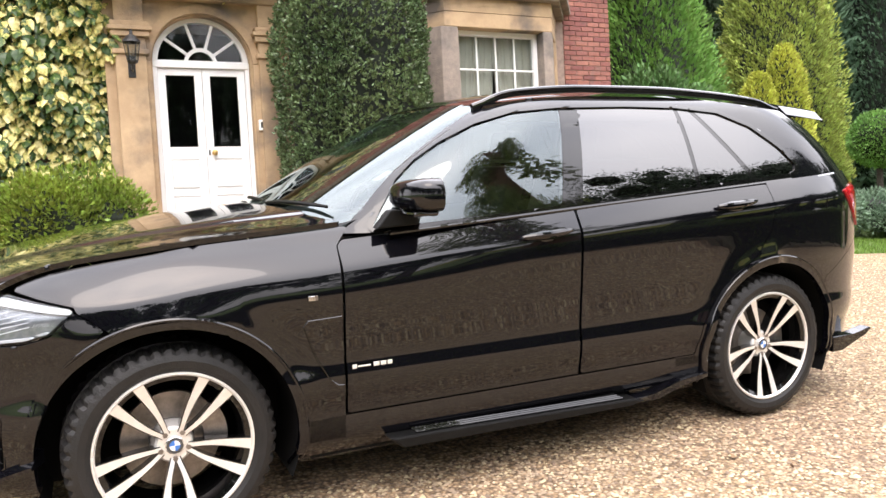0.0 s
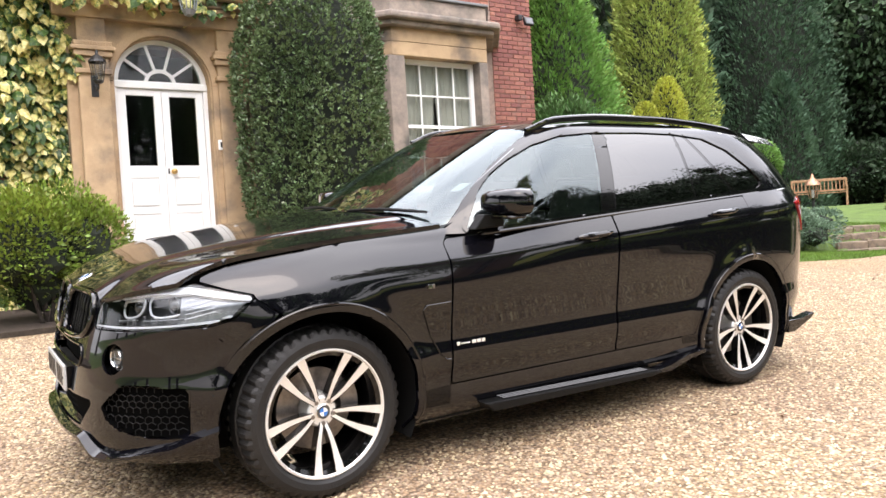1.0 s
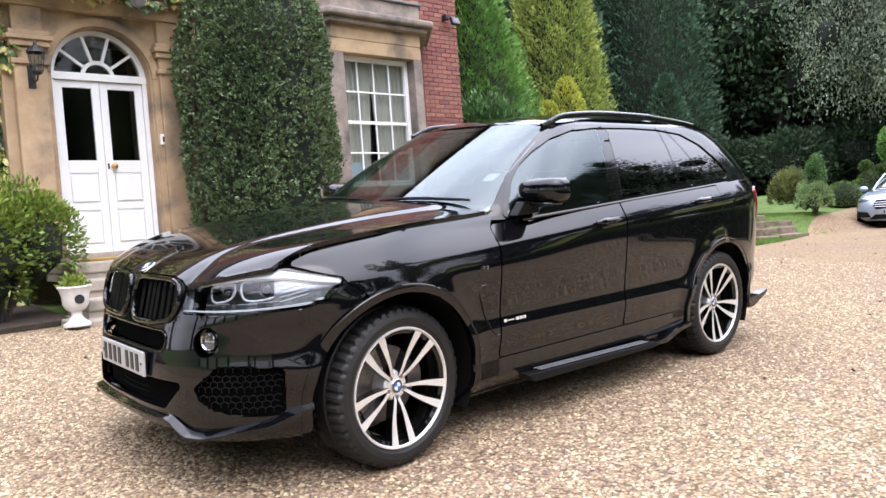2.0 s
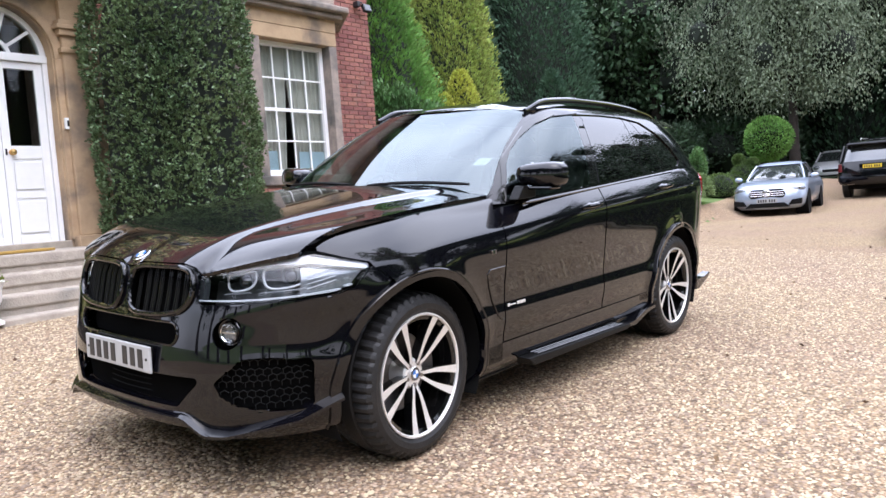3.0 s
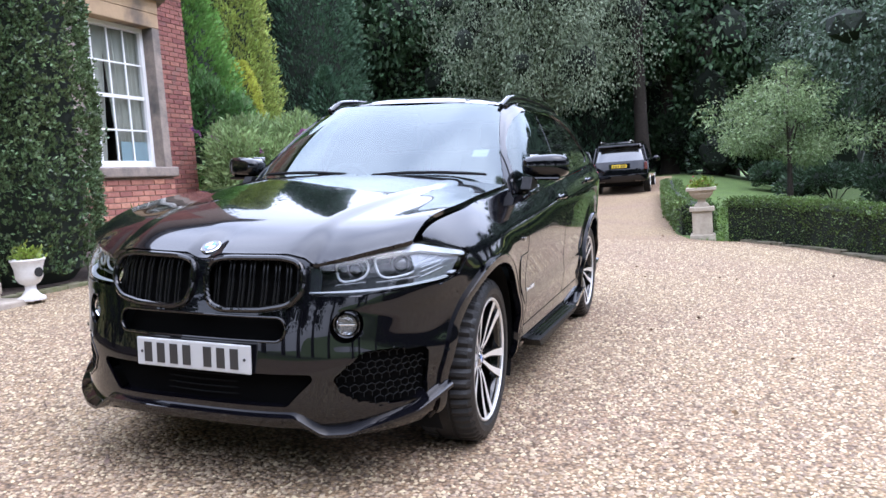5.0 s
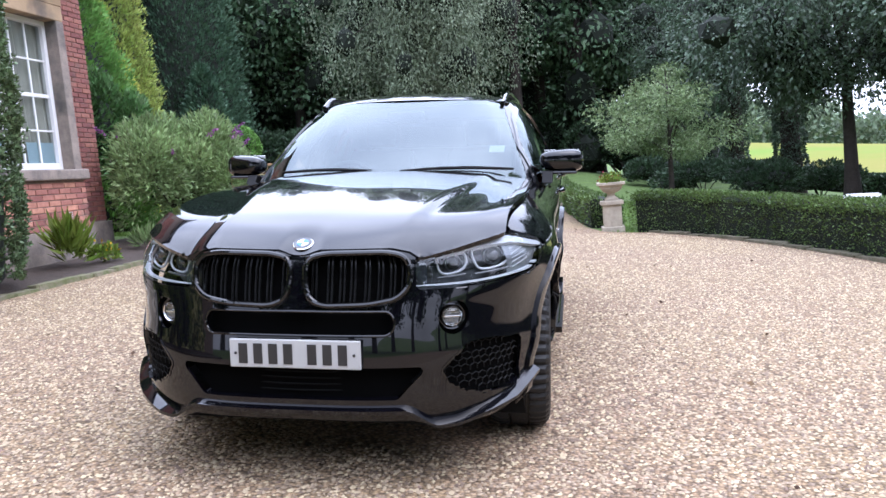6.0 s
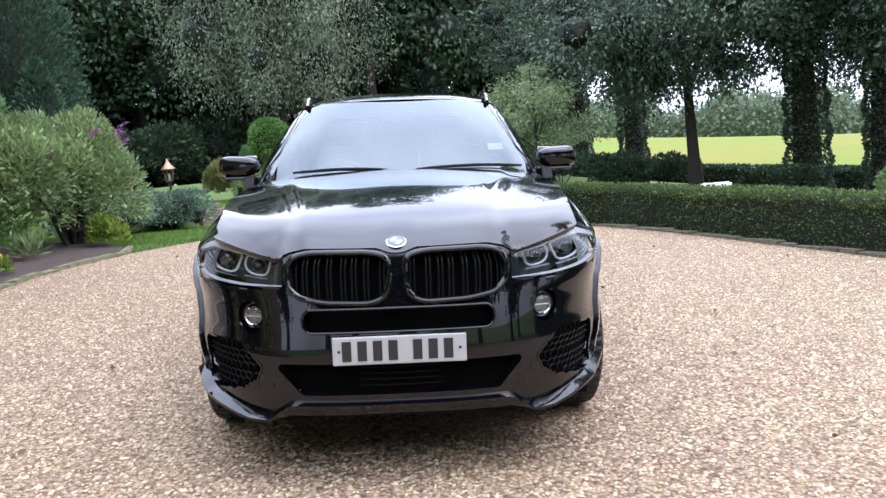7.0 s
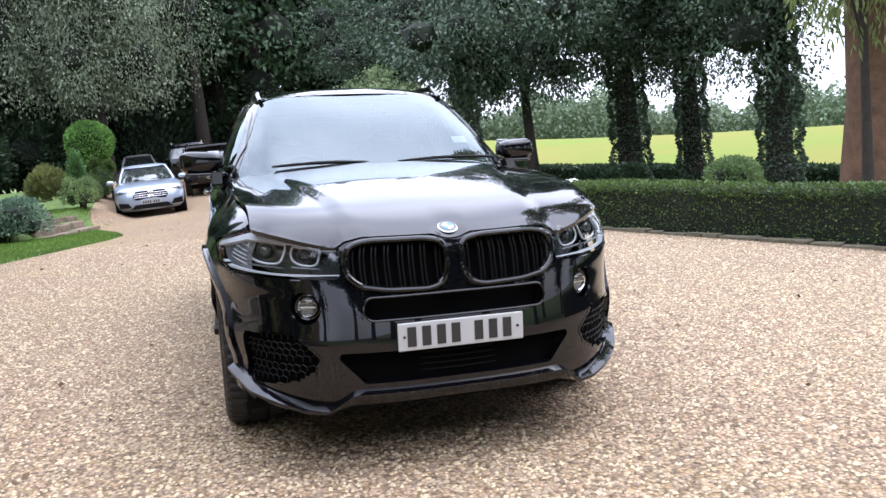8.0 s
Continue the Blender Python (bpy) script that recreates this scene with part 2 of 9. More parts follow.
M_PRIVACY = glass_material("privacy_glass", (0.025, 0.027, 0.03), ior=2.05)
M_LENS = glass_material("lamp_lens", (0.9, 0.92, 0.93))
M_RED = material("red_lens", (0.48, 0.010, 0.016), 0.1, coat=1.0, vary=0.3, scale=30)
M_LEATHER = material("black_leather", (0.016, 0.016, 0.017), 0.5, vary=0.3, scale=20, bump=0.1, bscale=200)
M_PLATEW = material("plate_white", (0.40, 0.40, 0.39), 0.35, vary=0.06)
M_PLATEY = material("plate_yellow", (0.75, 0.52, 0.03), 0.35, vary=0.06)
M_INK = material("plate_ink", (0.02, 0.02, 0.02), 0.4)
M_BLUE = material("badge_blue", (0.03, 0.16, 0.50), 0.25, coat=0.5)
M_WHITE = material("badge_white", (0.80, 0.80, 0.80), 0.25, coat=0.5)

HUB, BASE, TYRE = 0.375, 2.933, 0.375


def poly_sd(poly, X, Y):
    """Signed distance to an outline, positive inside."""
    d = np.full(X.shape, 1e9)
    s = np.full(X.shape, -1.0)
    n = len(poly)
    for i in range(n):
        ax, ay = poly[i]
        bx, by = poly[i - 1]
        ex, ey = bx - ax, by - ay
        wx, wy = X - ax, Y - ay
        t = np.clip((wx * ex + wy * ey) / (ex * ex + ey * ey + 1e-12), 0, 1)
        d = np.minimum(d, (wx - ex * t) ** 2 + (wy - ey * t) ** 2)
        c1, c2, c3 = Y >= ay, Y < by, ex * wy > ey * wx
        flip = (c1 & c2 & c3) | (~c1 & ~c2 & ~c3)
        s = np.where(flip, -s, s)
    return s * np.sqrt(d)


def rounded(poly, r, X, Y):
    """The outline with corners of radius r."""
    return poly_sd(inset(poly, r), X, Y) + r


def inset(poly, r):
    """Moves an outline inwards by r."""
    area = sum(a[0] * b[1] - b[0] * a[1] for a, b in zip(poly, poly[1:] + poly[:1]))
    sgn = 1 if area > 0 else -1
    res = []
    for i in range(len(poly)):
        p, c, q = Vector(poly[i - 1]), Vector(poly[i]), Vector(poly[(i + 1) % len(poly)])
        d1, d2 = (c - p).normalized(), (q - c).normalized()
        n1, n2 = Vector((-d1.y, d1.x)) * sgn, Vector((-d2.y, d2.x)) * sgn
        m = n1 + n2
        k = r / max(0.35, 0.5 * m.length_squared)
        res.append(tuple(c + m * k))
    return res


class Skin:
    """A sheet of points over a grid, from which panels are cut along outlines."""

    def __init__(self, P):
        self.P = P
        du = np.gradient(P, axis=0)
        dv = np.gradient(P, axis=1)
        n = np.cross(du, dv)
        self.N = n / (np.linalg.norm(n, axis=2, keepdims=True) + 1e-9)

    def cut(self, sd, flange=0.012, offset=0.0, flip=False):
        """The piece of the sheet where sd > 0: points, faces and sharp rim. flange: how far its rim turns inwards."""
        P, N = self.P + self.N * offset, self.N
        nu, nv = sd.shape
        ins = sd > 0
        cnt = ins[:-1, :-1].astype(int) + ins[1:, :-1] + ins[1:, 1:] + ins[:-1, 1:]
        ids, verts, norms, faces = {}, [], [], []

        def corner(i, j):
            k = (i, j)
            if k not in ids:
                ids[k] = len(verts)
                verts.append(P[i, j])
                norms.append(N[i, j])
            return ids[k]

        def edge(a, b):
            k = (min(a, b), max(a, b), 0)
            if k not in ids:
                t = sd[a] / (sd[a] - sd[b])
                ids[k] = len(verts)
                verts.append(P[a] * (1 - t) + P[b] * t)
                norms.append(N[a] * (1 - t) + N[b] * t)
            return ids[k]

        for i, j in zip(*np.nonzero(cnt)):
            c = [(i, j), (i + 1, j), (i + 1, j + 1), (i, j + 1)]
            if cnt[i, j] == 4:
                faces.append([corner(*k) for k in c])
                continue
            poly = []
            for a, b in zip(c, c[1:] + c[:1]):
                if ins[a]:
                    poly.append(corner(*a))
                if ins[a] != ins[b]:
                    poly.append(edge(a, b))
            if len(poly) > 2:
                faces.append(poly)
        return self.rim(np.array(verts), np.array(norms), faces, flange, flip)

    def rim(self, V, N, faces, flange, flip):
        border = {}
        for f in faces:
            for a, b in zip(f, f[1:] + f[:1]):
                if (b, a) in border:
                    del border[(b, a)]
                else:
                    border[(a, b)] = 1
        verts, faces, sharp = list(V), list(faces), []
        inward = -1.0
        if flange:
            low = {}
            for a, b in list(border):
                for k in (a, b):
                    if k not in low:
                        low[k] = len(verts)
                        verts.append(V[k] + inward * N[k] * flange)
                faces.append([b, a, low[a], low[b]])
                sharp.append((a, b))
        return verts, faces, sharp


def panel(name, pieces, mat, parent, label="", mirror=False):
    """One object from cut pieces (each with its mirror image if asked)."""
    bm = bmesh.new()
    for verts, faces, sharp in pieces:
        for sgn in ((1, -1) if mirror else (1,)):
            vs = [bm.verts.new((v[0], v[1] * sgn, v[2])) for v in verts]
            for f in faces:
                try:
                    face = bm.faces.new([vs[k] for k in (f if sgn == 1 else f[::-1])])
                    face.smooth = True
                except ValueError:
                    pass
            for a, b in sharp:
                e = bm.edges.get((vs[a], vs[b]))
                if e:
                    e.smooth = False
    data = bpy.data.meshes.new(name)
    bmesh.ops.remove_doubles(bm, verts=bm.verts, dist=0.0004)
    bm.to_mesh(data)
    bm.free()
    return link(name, data, mat, parent, label)


def flipped(piece):
    """The mirror image of a cut piece, on the other flank."""
    verts, faces, sharp = piece
    return [(v[0], -v[1], v[2]) for v in verts], [f[::-1] for f in faces], sharp


# curves of the body: x runs aft from the front axle, z up, y towards the car's right
crease = lambda x: 0.972 + 0.060 * (np.asarray(x, float) - 0.63) - 0.03 * step01(0.2, -0.6, x)
side_w = smooth_curve([0.16, 0.22, 0.27, 0.31, 0.36, 0.40, 0.44, 0.50, 0.55, 0.585, 0.62, 0.70, 0.80, 0.90, 0.97, 1.03, 1.06, 1.10, 1.14, 1.17, 1.19, 1.205, 1.22],
                      [0.80, 0.85, 0.905, 0.928, 0.932, 0.929, 0.932, 0.944, 0.947, 0.943, 0.940, 0.944, 0.953, 0.960, 0.964, 0.963, 0.950, 0.928, 0.903, 0.880, 0.856, 0.825, 0.78], 0.009)
nose_x = smooth_curve([0.16, 0.22, 0.28, 0.36, 0.48, 0.58, 0.64, 0.72, 0.80, 0.90, 0.95, 0.99, 1.05], [-0.80, -0.865, -0.905, -0.913, -0.906, -0.895, -0.887, -0.872, -0.853, -0.826, -0.803, -0.76, -0.66], 0.018)
tail_x = smooth_curve([0.16, 0.25, 0.35, 0.55, 0.75, 0.95, 1.1, 1.25], [3.72, 3.84, 3.90, 3.96, 3.97, 3.93, 3.88, 3.84], 0.03)
NOSE_N, TAIL_N = 3.05, 3.2


hood_mid = smooth_curve([-0.90, -0.82, -0.76, -0.65, -0.45, -0.2, 0.1, 0.4, 0.62, 0.75], [0.90, 0.938, 0.966, 1.006, 1.058, 1.105, 1.150, 1.188, 1.205, 1.21], 0.03)


def hood_plain(x, y):
    ya = np.abs(y)
    edge = crease(np.clip(x, -0.9, 3.8)) + 0.172
    mid = hood_mid(x)
    k = np.clip(mid - edge, -0.2, 0.5)
    z = mid - k * (ya / 0.86) ** 2.2
    # two raised ridges that run from the grille to the pillars
    ridge = 0.40 + 0.20 * step01(-0.8, 0.6, x)
    z = z + 0.013 * step01(ridge + 0.050, ridge - 0.030, ya) - 0.004 * np.exp(-((ya - ridge - 0.17) / 0.08) ** 2) * step01(-0.7, -0.3, x)
    return z


def hood_lead(y):
    """The front edge of the hood: its x and z for a distance from the middle."""
    ya = np.clip(np.abs(y), 0, 0.90)
    zl = np.interp(ya, [0.0, 0.03, 0.08, 0.36, 0.43, 0.47, 0.60, 0.72, 0.80, 0.90], [0.915, 0.918, 0.936, 0.940, 0.926, 0.900, 0.932, 0.963, 0.982, 1.01])
    return 0.25 - (0.25 - nose_x(zl)) * (1 - (ya / 0.96) ** NOSE_N) ** (1 / NOSE_N) - 0.006, zl


def hood_z(x, y):
    x = np.asarray(x, float)
    y = np.asarray(y, float)
    xl, zl = hood_lead(y)
    z = hood_plain(x, y)
    d = np.clip((x - xl) / 0.30, 0, 1)
    return z - (hood_plain(xl, y) - zl) * (1 - d) ** 2.2


def lower_skin():
    nz = 84
    zr = np.linspace(0.18, 1.218, nz)                    # height in the section of the door
    th = np.linspace(0, math.pi / 2, 110)
    xa = np.linspace(0.25, 2.95, 190)[1:-1]
    rows = []
    kinds = [("n", t) for t in th] + [("f", x) for x in xa] + [("t", t) for t in th[::-1]]
    P = np.zeros((len(kinds), nz, 3))
    Q = np.zeros((len(kinds), nz))
    for i, (k, v) in enumerate(kinds):
        w = side_w(zr)
        if k == "n":
            c, s = math.cos(v) ** (2 / NOSE_N), math.sin(v) ** (2 / NOSE_N)
            x = 0.25 - (0.25 - nose_x(zr)) * c
            for _ in range(4):
                zz = zr + (crease(np.clip(x, -0.9, 3.8)) - 1.03) * step01(0.66, 1.0, zr)
                x = 0.25 - (0.25 - nose_x(zz)) * c
            y = w * s
        elif k == "f":
            x, y = np.full(nz, v), w.copy()
        else:
            c, s = math.cos(v) ** (2 / TAIL_N), math.sin(v) ** (2 / TAIL_N)
            x = 2.95 + (tail_x(zr) - 2.95) * c
            y = w * s
        lift = (crease(np.clip(x, -0.9, 3.8)) - 1.03)
        z = zr + lift * step01(0.66, 1.0, zr)
        for hx in (0.0, BASE):
            r = np.hypot(x - hx, z - HUB)
            y = y + 0.014 * np.exp(-((r - 0.46) / 0.07) ** 2) * step01(0.25, 0.5, z) * (0.0 if k == "t" else 1.0) * (math.sin(v) if k == "n" else 1.0)
        # the front wings lean inwards above the arches
        y = y - 0.70 * np.clip(z - 0.83, 0, 0.25) ** 2 * step01(-0.60, -0.20, x) * step01(1.5, 0.45, x)
        if k != "t":
            z = np.where(x < 0.3, np.minimum(z, hood_z(np.clip(x, -0.85, 0.6), y) - 0.001), z)
        P[i] = np.stack([x, -y, z], 1)
    seg = np.linalg.norm(np.diff(P[:, 55, :2], axis=0), axis=1)
    q = np.concatenate([[0], np.cumsum(seg)])
    Q[:] = q[:, None]
    return P, Q


LOW, LOWQ = lower_skin()
low = Skin(LOW)
LX, LY, LZ = LOW[..., 0], -LOW[..., 1], LOW[..., 2]


def q_of_y(y):
    """The way along the nose from the middle, for a distance from the middle."""
    ys, qs = LY[:110, 55], LOWQ[:110, 55]
    return float(np.interp(y, ys, qs))


def q_of_x(x):
    return float(np.interp(x, LX[:300, 55], LOWQ[:300, 55]))


def nose(poly):
    return [(q_of_y(a), b) for a, b in poly]


def build_car():
    car = thing("black_suv", "gloss black sport utility car with two-tone alloy wheels parked on gravel", "car", pose(0, 0.06, 0.072, 4.0, -0.42, 0))
    archF = np.hypot(LX, LZ - HUB) - 0.452
    archR = np.hypot(LX - BASE, LZ - HUB) - 0.442
    notarch = np.minimum(archF, archR)
    # ---- outlines on the nose: way round from the middle, height
    GR = nose([(0.030, 0.875), (0.050, 0.905), (0.12, 0.918), (0.35, 0.921), (0.415, 0.908), (0.434, 0.87), (0.43, 0.80), (0.385, 0.75), (0.28, 0.731), (0.11, 0.725), (0.052, 0.745), (0.030, 0.81)])
    SLOT = nose([(-0.2, 0.705), (0.35, 0.705), (0.395, 0.655), (0.345, 0.615), (-0.2, 0.615)])
    INTAKE = nose([(-0.2, 0.490), (0.505, 0.490), (0.40, 0.374), (-0.2, 0.374)])
    SLOT[0], SLOT[-1], INTAKE[0], INTAKE[-1] = (-0.3, 0.705), (-0.3, 0.615), (-0.3, 0.490), (-0.3, 0.374)
    SIDEG = nose([(0.842, 0.557), (0.735, 0.576), (0.655, 0.570), (0.560, 0.480), (0.592, 0.425), (0.66, 0.384), (0.75, 0.364), (0.846, 0.358)])
    tip = q_of_x(-0.30)
    LAMP = [(q_of_y(0.455), 0.80), (q_of_y(0.47), 0.786), (q_of_y(0.62), 0.788), (q_of_y(0.77), 0.797), (q_of_x(-0.46), 0.806), (q_of_x(-0.38), 0.828), (tip, 0.915), (q_of_y(0.83), 0.972), (q_of_y(0.72), 0.962), (q_of_y(0.455), 0.893)]
    gr = rounded(GR, 0.03, LOWQ, LZ)
    slot = rounded(SLOT, 0.034, LOWQ, LZ)
    intake = rounded(INTAKE, 0.015, LOWQ, LZ)
    sideg = rounded(SIDEG, 0.022, LOWQ, LZ)
    lamp = rounded(LAMP, 0.008, LOWQ, LZ)
    fog = 0.060 - np.hypot(LOWQ - q_of_y(0.605), LZ - 0.672)
    holes = -np.maximum.reduce([gr, slot, intake, sideg, lamp, fog])
    # hood outline in plan, as a height limit on the nose
    # ---- panels
    tipx = -0.30
    bumper_line = poly_sd([(-1.2, 0.0), (-0.452, 0.0), (-0.452, 0.375), (-0.36, 0.64), (-0.20, 0.84), (tipx, 0.915), (-0.50, 0.988), (-0.56, 1.10), (-1.2, 1.10)], LX, LZ)
    front_top = hood_lead(LY)[1] - 0.004 - LZ
    bumper = np.minimum.reduce([bumper_line, holes - 0.0015, notarch, front_top, LZ - np.interp(LY, [0, 0.44, 0.55, 1.0], [0.290, 0.285, 0.240, 0.235])]) - 0.0015
    piece = low.cut(bumper)
    panel("front_bumper", [piece], M_PAINT, car, mirror=True)
    fender_sd = np.minimum.reduce([poly_sd([(-0.20, 0.84), (tipx, 0.915), (-0.50, 0.988), (-0.56, 1.10), (-0.56, 1.4), (0.80, 1.4), (0.74, 1.16), (0.648, 1.06), (0.642, 0.97), (0.642, 0.30), (0.40, 0.30), (0.2, 0.5)], LX, LZ), notarch, -lamp - 0.003, 0.405 - np.abs(0.0 * LX)]) - 0.002
    hood_edge_y = 0.775 + 0.045 * step01(-0.45, 0.0, LX) + 0.0 * LX
    fender_sd = np.minimum(fender_sd, LY - hood_edge_y - 0.003)
    fender_sd = np.minimum(fender_sd, np.where(LX > 0.55, 1.165 - LZ, 1.0))
    fp = low.cut(fender_sd)
    belt = lambda x: 1.092 + 0.058 * (x - 0.8) + 0.0 * x
    beltL = belt(LX)
    door1 = np.minimum.reduce([poly_sd([(0.648, 0.40), (1.742, 0.40), (1.742, 1.6), (0.80, 1.6), (0.74, 1.16), (0.648, 1.06), (0.648, 0.97)], LX, LZ), beltL - LZ]) - 0.0025
    rear_cut = poly_sd([(1.75, 0.40), (2.42, 0.40), (2.46, 0.55), (2.58, 0.72), (2.80, 0.86), (2.90, 0.98), (2.915, 1.10), (2.89, 1.6), (1.75, 1.6)], LX, LZ)
    door2 = np.minimum.reduce([rear_cut, beltL - LZ, notarch - 0.04]) - 0.0025
    sill = np.minimum.reduce([poly_sd([(0.40, 0.20), (2.55, 0.20), (2.55, 0.397), (0.40, 0.397)], LX, LZ), notarch]) - 0.0015
    bump_r = poly_sd([(3.30, 0.0), (4.4, 0.0), (4.4, 0.88), (3.72, 0.92), (3.33, 0.70)], LX, LZ)
    TAIL = [(3.47, 1.16), (3.60, 1.19), (4.2, 1.20), (4.2, 1.03), (3.86, 1.0), (3.70, 0.945), (3.58, 1.05)]
    taill = rounded(TAIL, 0.01, LX, LZ)
    taill = np.minimum(taill, LY - 0.45)
    rearb = np.minimum.reduce([bump_r, notarch]) - 0.0015
    quarter = np.minimum.reduce([poly_sd([(2.3, 0.35), (4.4, 0.35), (4.4, 1.7), (2.3, 1.7)], LX, LZ), notarch, -bump_r, -rear_cut, -taill, beltL + 0.01 - LZ]) - 0.0015
    lens = low.cut(lamp - 0.002, 0.01, -0.002)
    tl = low.cut(taill - 0.002, 0.03, 0.010)
    sides = [("left", lambda p: p), ("right", flipped)]
    for _, f in sides:
        panel("front_fender", [f(fp)], M_PAINT, car)
        d1 = panel("front_door", [f(low.cut(door1))], M_PAINT, car)
        d2 = panel("rear_door", [f(low.cut(door2))], M_PAINT, car)
        panel("sill", [f(low.cut(sill))], M_PAINT, car)
        panel("rear_quarter_panel", [f(low.cut(quarter))], M_PAINT, car)
        panel("tail_lamp", [f(tl)], M_RED, car, "red tail lamp lens")
        hl = panel("headlamp", [f(lens)], M_LENS, car, "clear headlamp with two ring projectors")
        headlamp_inside(hl, f is flipped)
        for door, x0, z0 in ((d1, 1.565, 1.035), (d2, 2.66, 1.11)):
            handle(door, x0, z0, 1 if f is flipped else -1)
    panel("rear_bumper", [low.cut(rearb)], M_PAINT, car, mirror=True)
    # grille, slot and intake: dark pockets behind the cut-outs
    for name, sdv in (("grille_pocket", gr), ("slot_pocket", slot), ("intake_pocket", intake), ("side_intake_pocket", sideg), ("fog_pocket", fog)):
        depth = 0.05 if name != "side_intake_pocket" else 0.030
        pc = low.cut(sdv + 0.004, 0.0, -depth)
        if name in ("slot_pocket", "intake_pocket"):
            panel(name, [pc], M_POCKET, car, mirror=True)
        else:
            panel(name, [pc], M_POCKET, car)
            panel(name, [flipped(pc)], M_POCKET, car)
    for sgn in (-1, 1):
        part("grille_surround", outline_tube(GR, 0.03, 0.0125, 0.006, sgn), M_GLOSSBLACK, car, "gloss black kidney grille surround", smooth=True)
    for up in (1, -1):
        end = [(0.345 + 0.040 * math.cos(a), 0.660 + up * 0.045 * math.sin(a)) for a in np.linspace(math.pi / 2, 0, 8)]
        pts = [(-y, z) for y, z in end[::-1]] + [(y, 0.660 + up * 0.045) for y in np.linspace(-0.32, 0.32, 23)] + end
        part("slot_trim", tube([on_nose(q_of_y(abs(y)), z, 0.002, -1 if y < 0 else 1) for y, z in pts], 0.0055, 8), M_GLOSSBLACK, car, smooth=True)
    rim_ring(car, "side_intake_trim", sideg, 0.007, 0.003, M_GLOSSBLACK, "")
    grille_bars(car)
    honeycomb(car, sideg)
    lower_mesh(car)
    fog_lamps(car)
    splitter(car)
    hood(car)
    greenhouse(car, belt)
    arches(car)
    underbody(car)
    for hx, turn in ((0.0, 2.0), (BASE, 0.0)):
        for sgn in (-1, 1):
            wheel(car, hx, sgn, turn)
    skirts(car)
    small_parts(car)
    interior(car)
    return car


def rim_ring(car, name, sdv, width, proud, mat, label):
    """A raised frame along the rim of an opening."""
    band = np.minimum(sdv + width, width * 0.35 - sdv)
    pc = low.cut(band, 0.03, proud)
    if name == "slot_trim":
        panel(name, [pc], mat, car, label, mirror=True)
    else:
        panel(name, [pc], mat, car, label)
        panel(name, [flipped(pc)], mat, car, label)


def on_nose(q, z, proud, sgn):
    """A point of the body's front by its way from the middle and its height, set out by a little."""
    qs = LOWQ[:200, 55]
    u = float(np.interp(q, qs, np.arange(200)))
    i = min(198, int(u))
    pts = []
    for c in (i, i + 1):
        P = np.array([np.interp(z, LZ[c], LOW[c, :, k]) for k in range(3)])
        N = np.array([np.interp(z, LZ[c], low.N[c, :, k]) for k in range(3)])
        pts.append(P + N * proud)
    p = pts[0] + (pts[1] - pts[0]) * (u - i)
    return (float(p[0]), sgn * abs(float(p[1])), float(p[2]))


def outline_tube(poly, r, radius, proud, sgn):
    """A rounded bar that runs round an outline on the nose."""
    fine = []
    n = len(poly)
    for i in range(n):
        a, b, c = (np.array(poly[k % n]) for k in (i - 1, i, i + 1))
        la, lc = np.linalg.norm(a - b), np.linalg.norm(c - b)
        p, q = b + (a - b) / la * min(r, la * 0.45), b + (c - b) / lc * min(r, lc * 0.45)
        for t in np.linspace(0, 1, 6):
            fine.append((1 - t) ** 2 * p + 2 * t * (1 - t) * b + t * t * q)
    for _ in range(2):
        fine = [q for a, b in zip(fine, fine[1:] + fine[:1]) for q in (a * 0.75 + b * 0.25, a * 0.25 + b * 0.75)]
    fine = fine[::2]
    fine.append(fine[0])
    return tube([on_nose(a, b, proud, sgn) for a, b in fine], radius, 10, caps=False)


def grille_bars(car):
    for sgn in (-1, 1):
        for i in range(8):
            y = 0.064 + i * 0.0495
            q = q_of_y(y)
            col = int(np.argmin(np.abs(LOWQ[:110, 55] - q)))
            for k in (-1, 1):
                pts = []
                for z in np.linspace(0.728, 0.926, 7):
                    j = int(np.argmin(np.abs(LZ[col] - z)))
                    p, n = LOW[col, j], low.N[col, j]
                    pts.append((p[0] + 0.024, (abs(p[1]) + k * 0.008) * sgn, z))
                part("grille_bar", tube(pts, 0.0048, 6), M_BAR, car, smooth=True)


def honeycomb(car, sideg):
    """Thin hexagonal mesh in the outer intakes."""
    for sgn in (-1, 1):
        bm = bmesh.new()
        for r in range(8):
            for c in range(14):
                z0 = 0.375 + r * 0.029
                q = q_of_y(0.545) + c * 0.036 + (r % 2) * 0.018
                i = int(np.argmin(np.abs(LOWQ[:118, 55] - q)))
                j = int(np.argmin(np.abs(LZ[i] - z0)))
                if sideg[i, j] < 0.008:
                    continue
                p, n = LOW[i, j], low.N[i, j]
                tang = Vector((LOW[i + 1, j] - LOW[i - 1, j])).normalized()
                for k in range(3):
                    a0, a1 = radians(30 + 60 * k), radians(90 + 60 * k)
                    ends = []
                    for a in (a0, a1):
                        v = Vector(p) - Vector(n) * 0.014 + tang * (0.0205 * math.cos(a)) + Vector((0, 0, 0.0175 * math.sin(a)))
                        ends.append((v.x, abs(v.y) * sgn, v.z))
                    tube(ends, 0.0024, 4, bm)
        part("side_intake_mesh", bm, M_PLASTIC, car, "black honeycomb mesh")


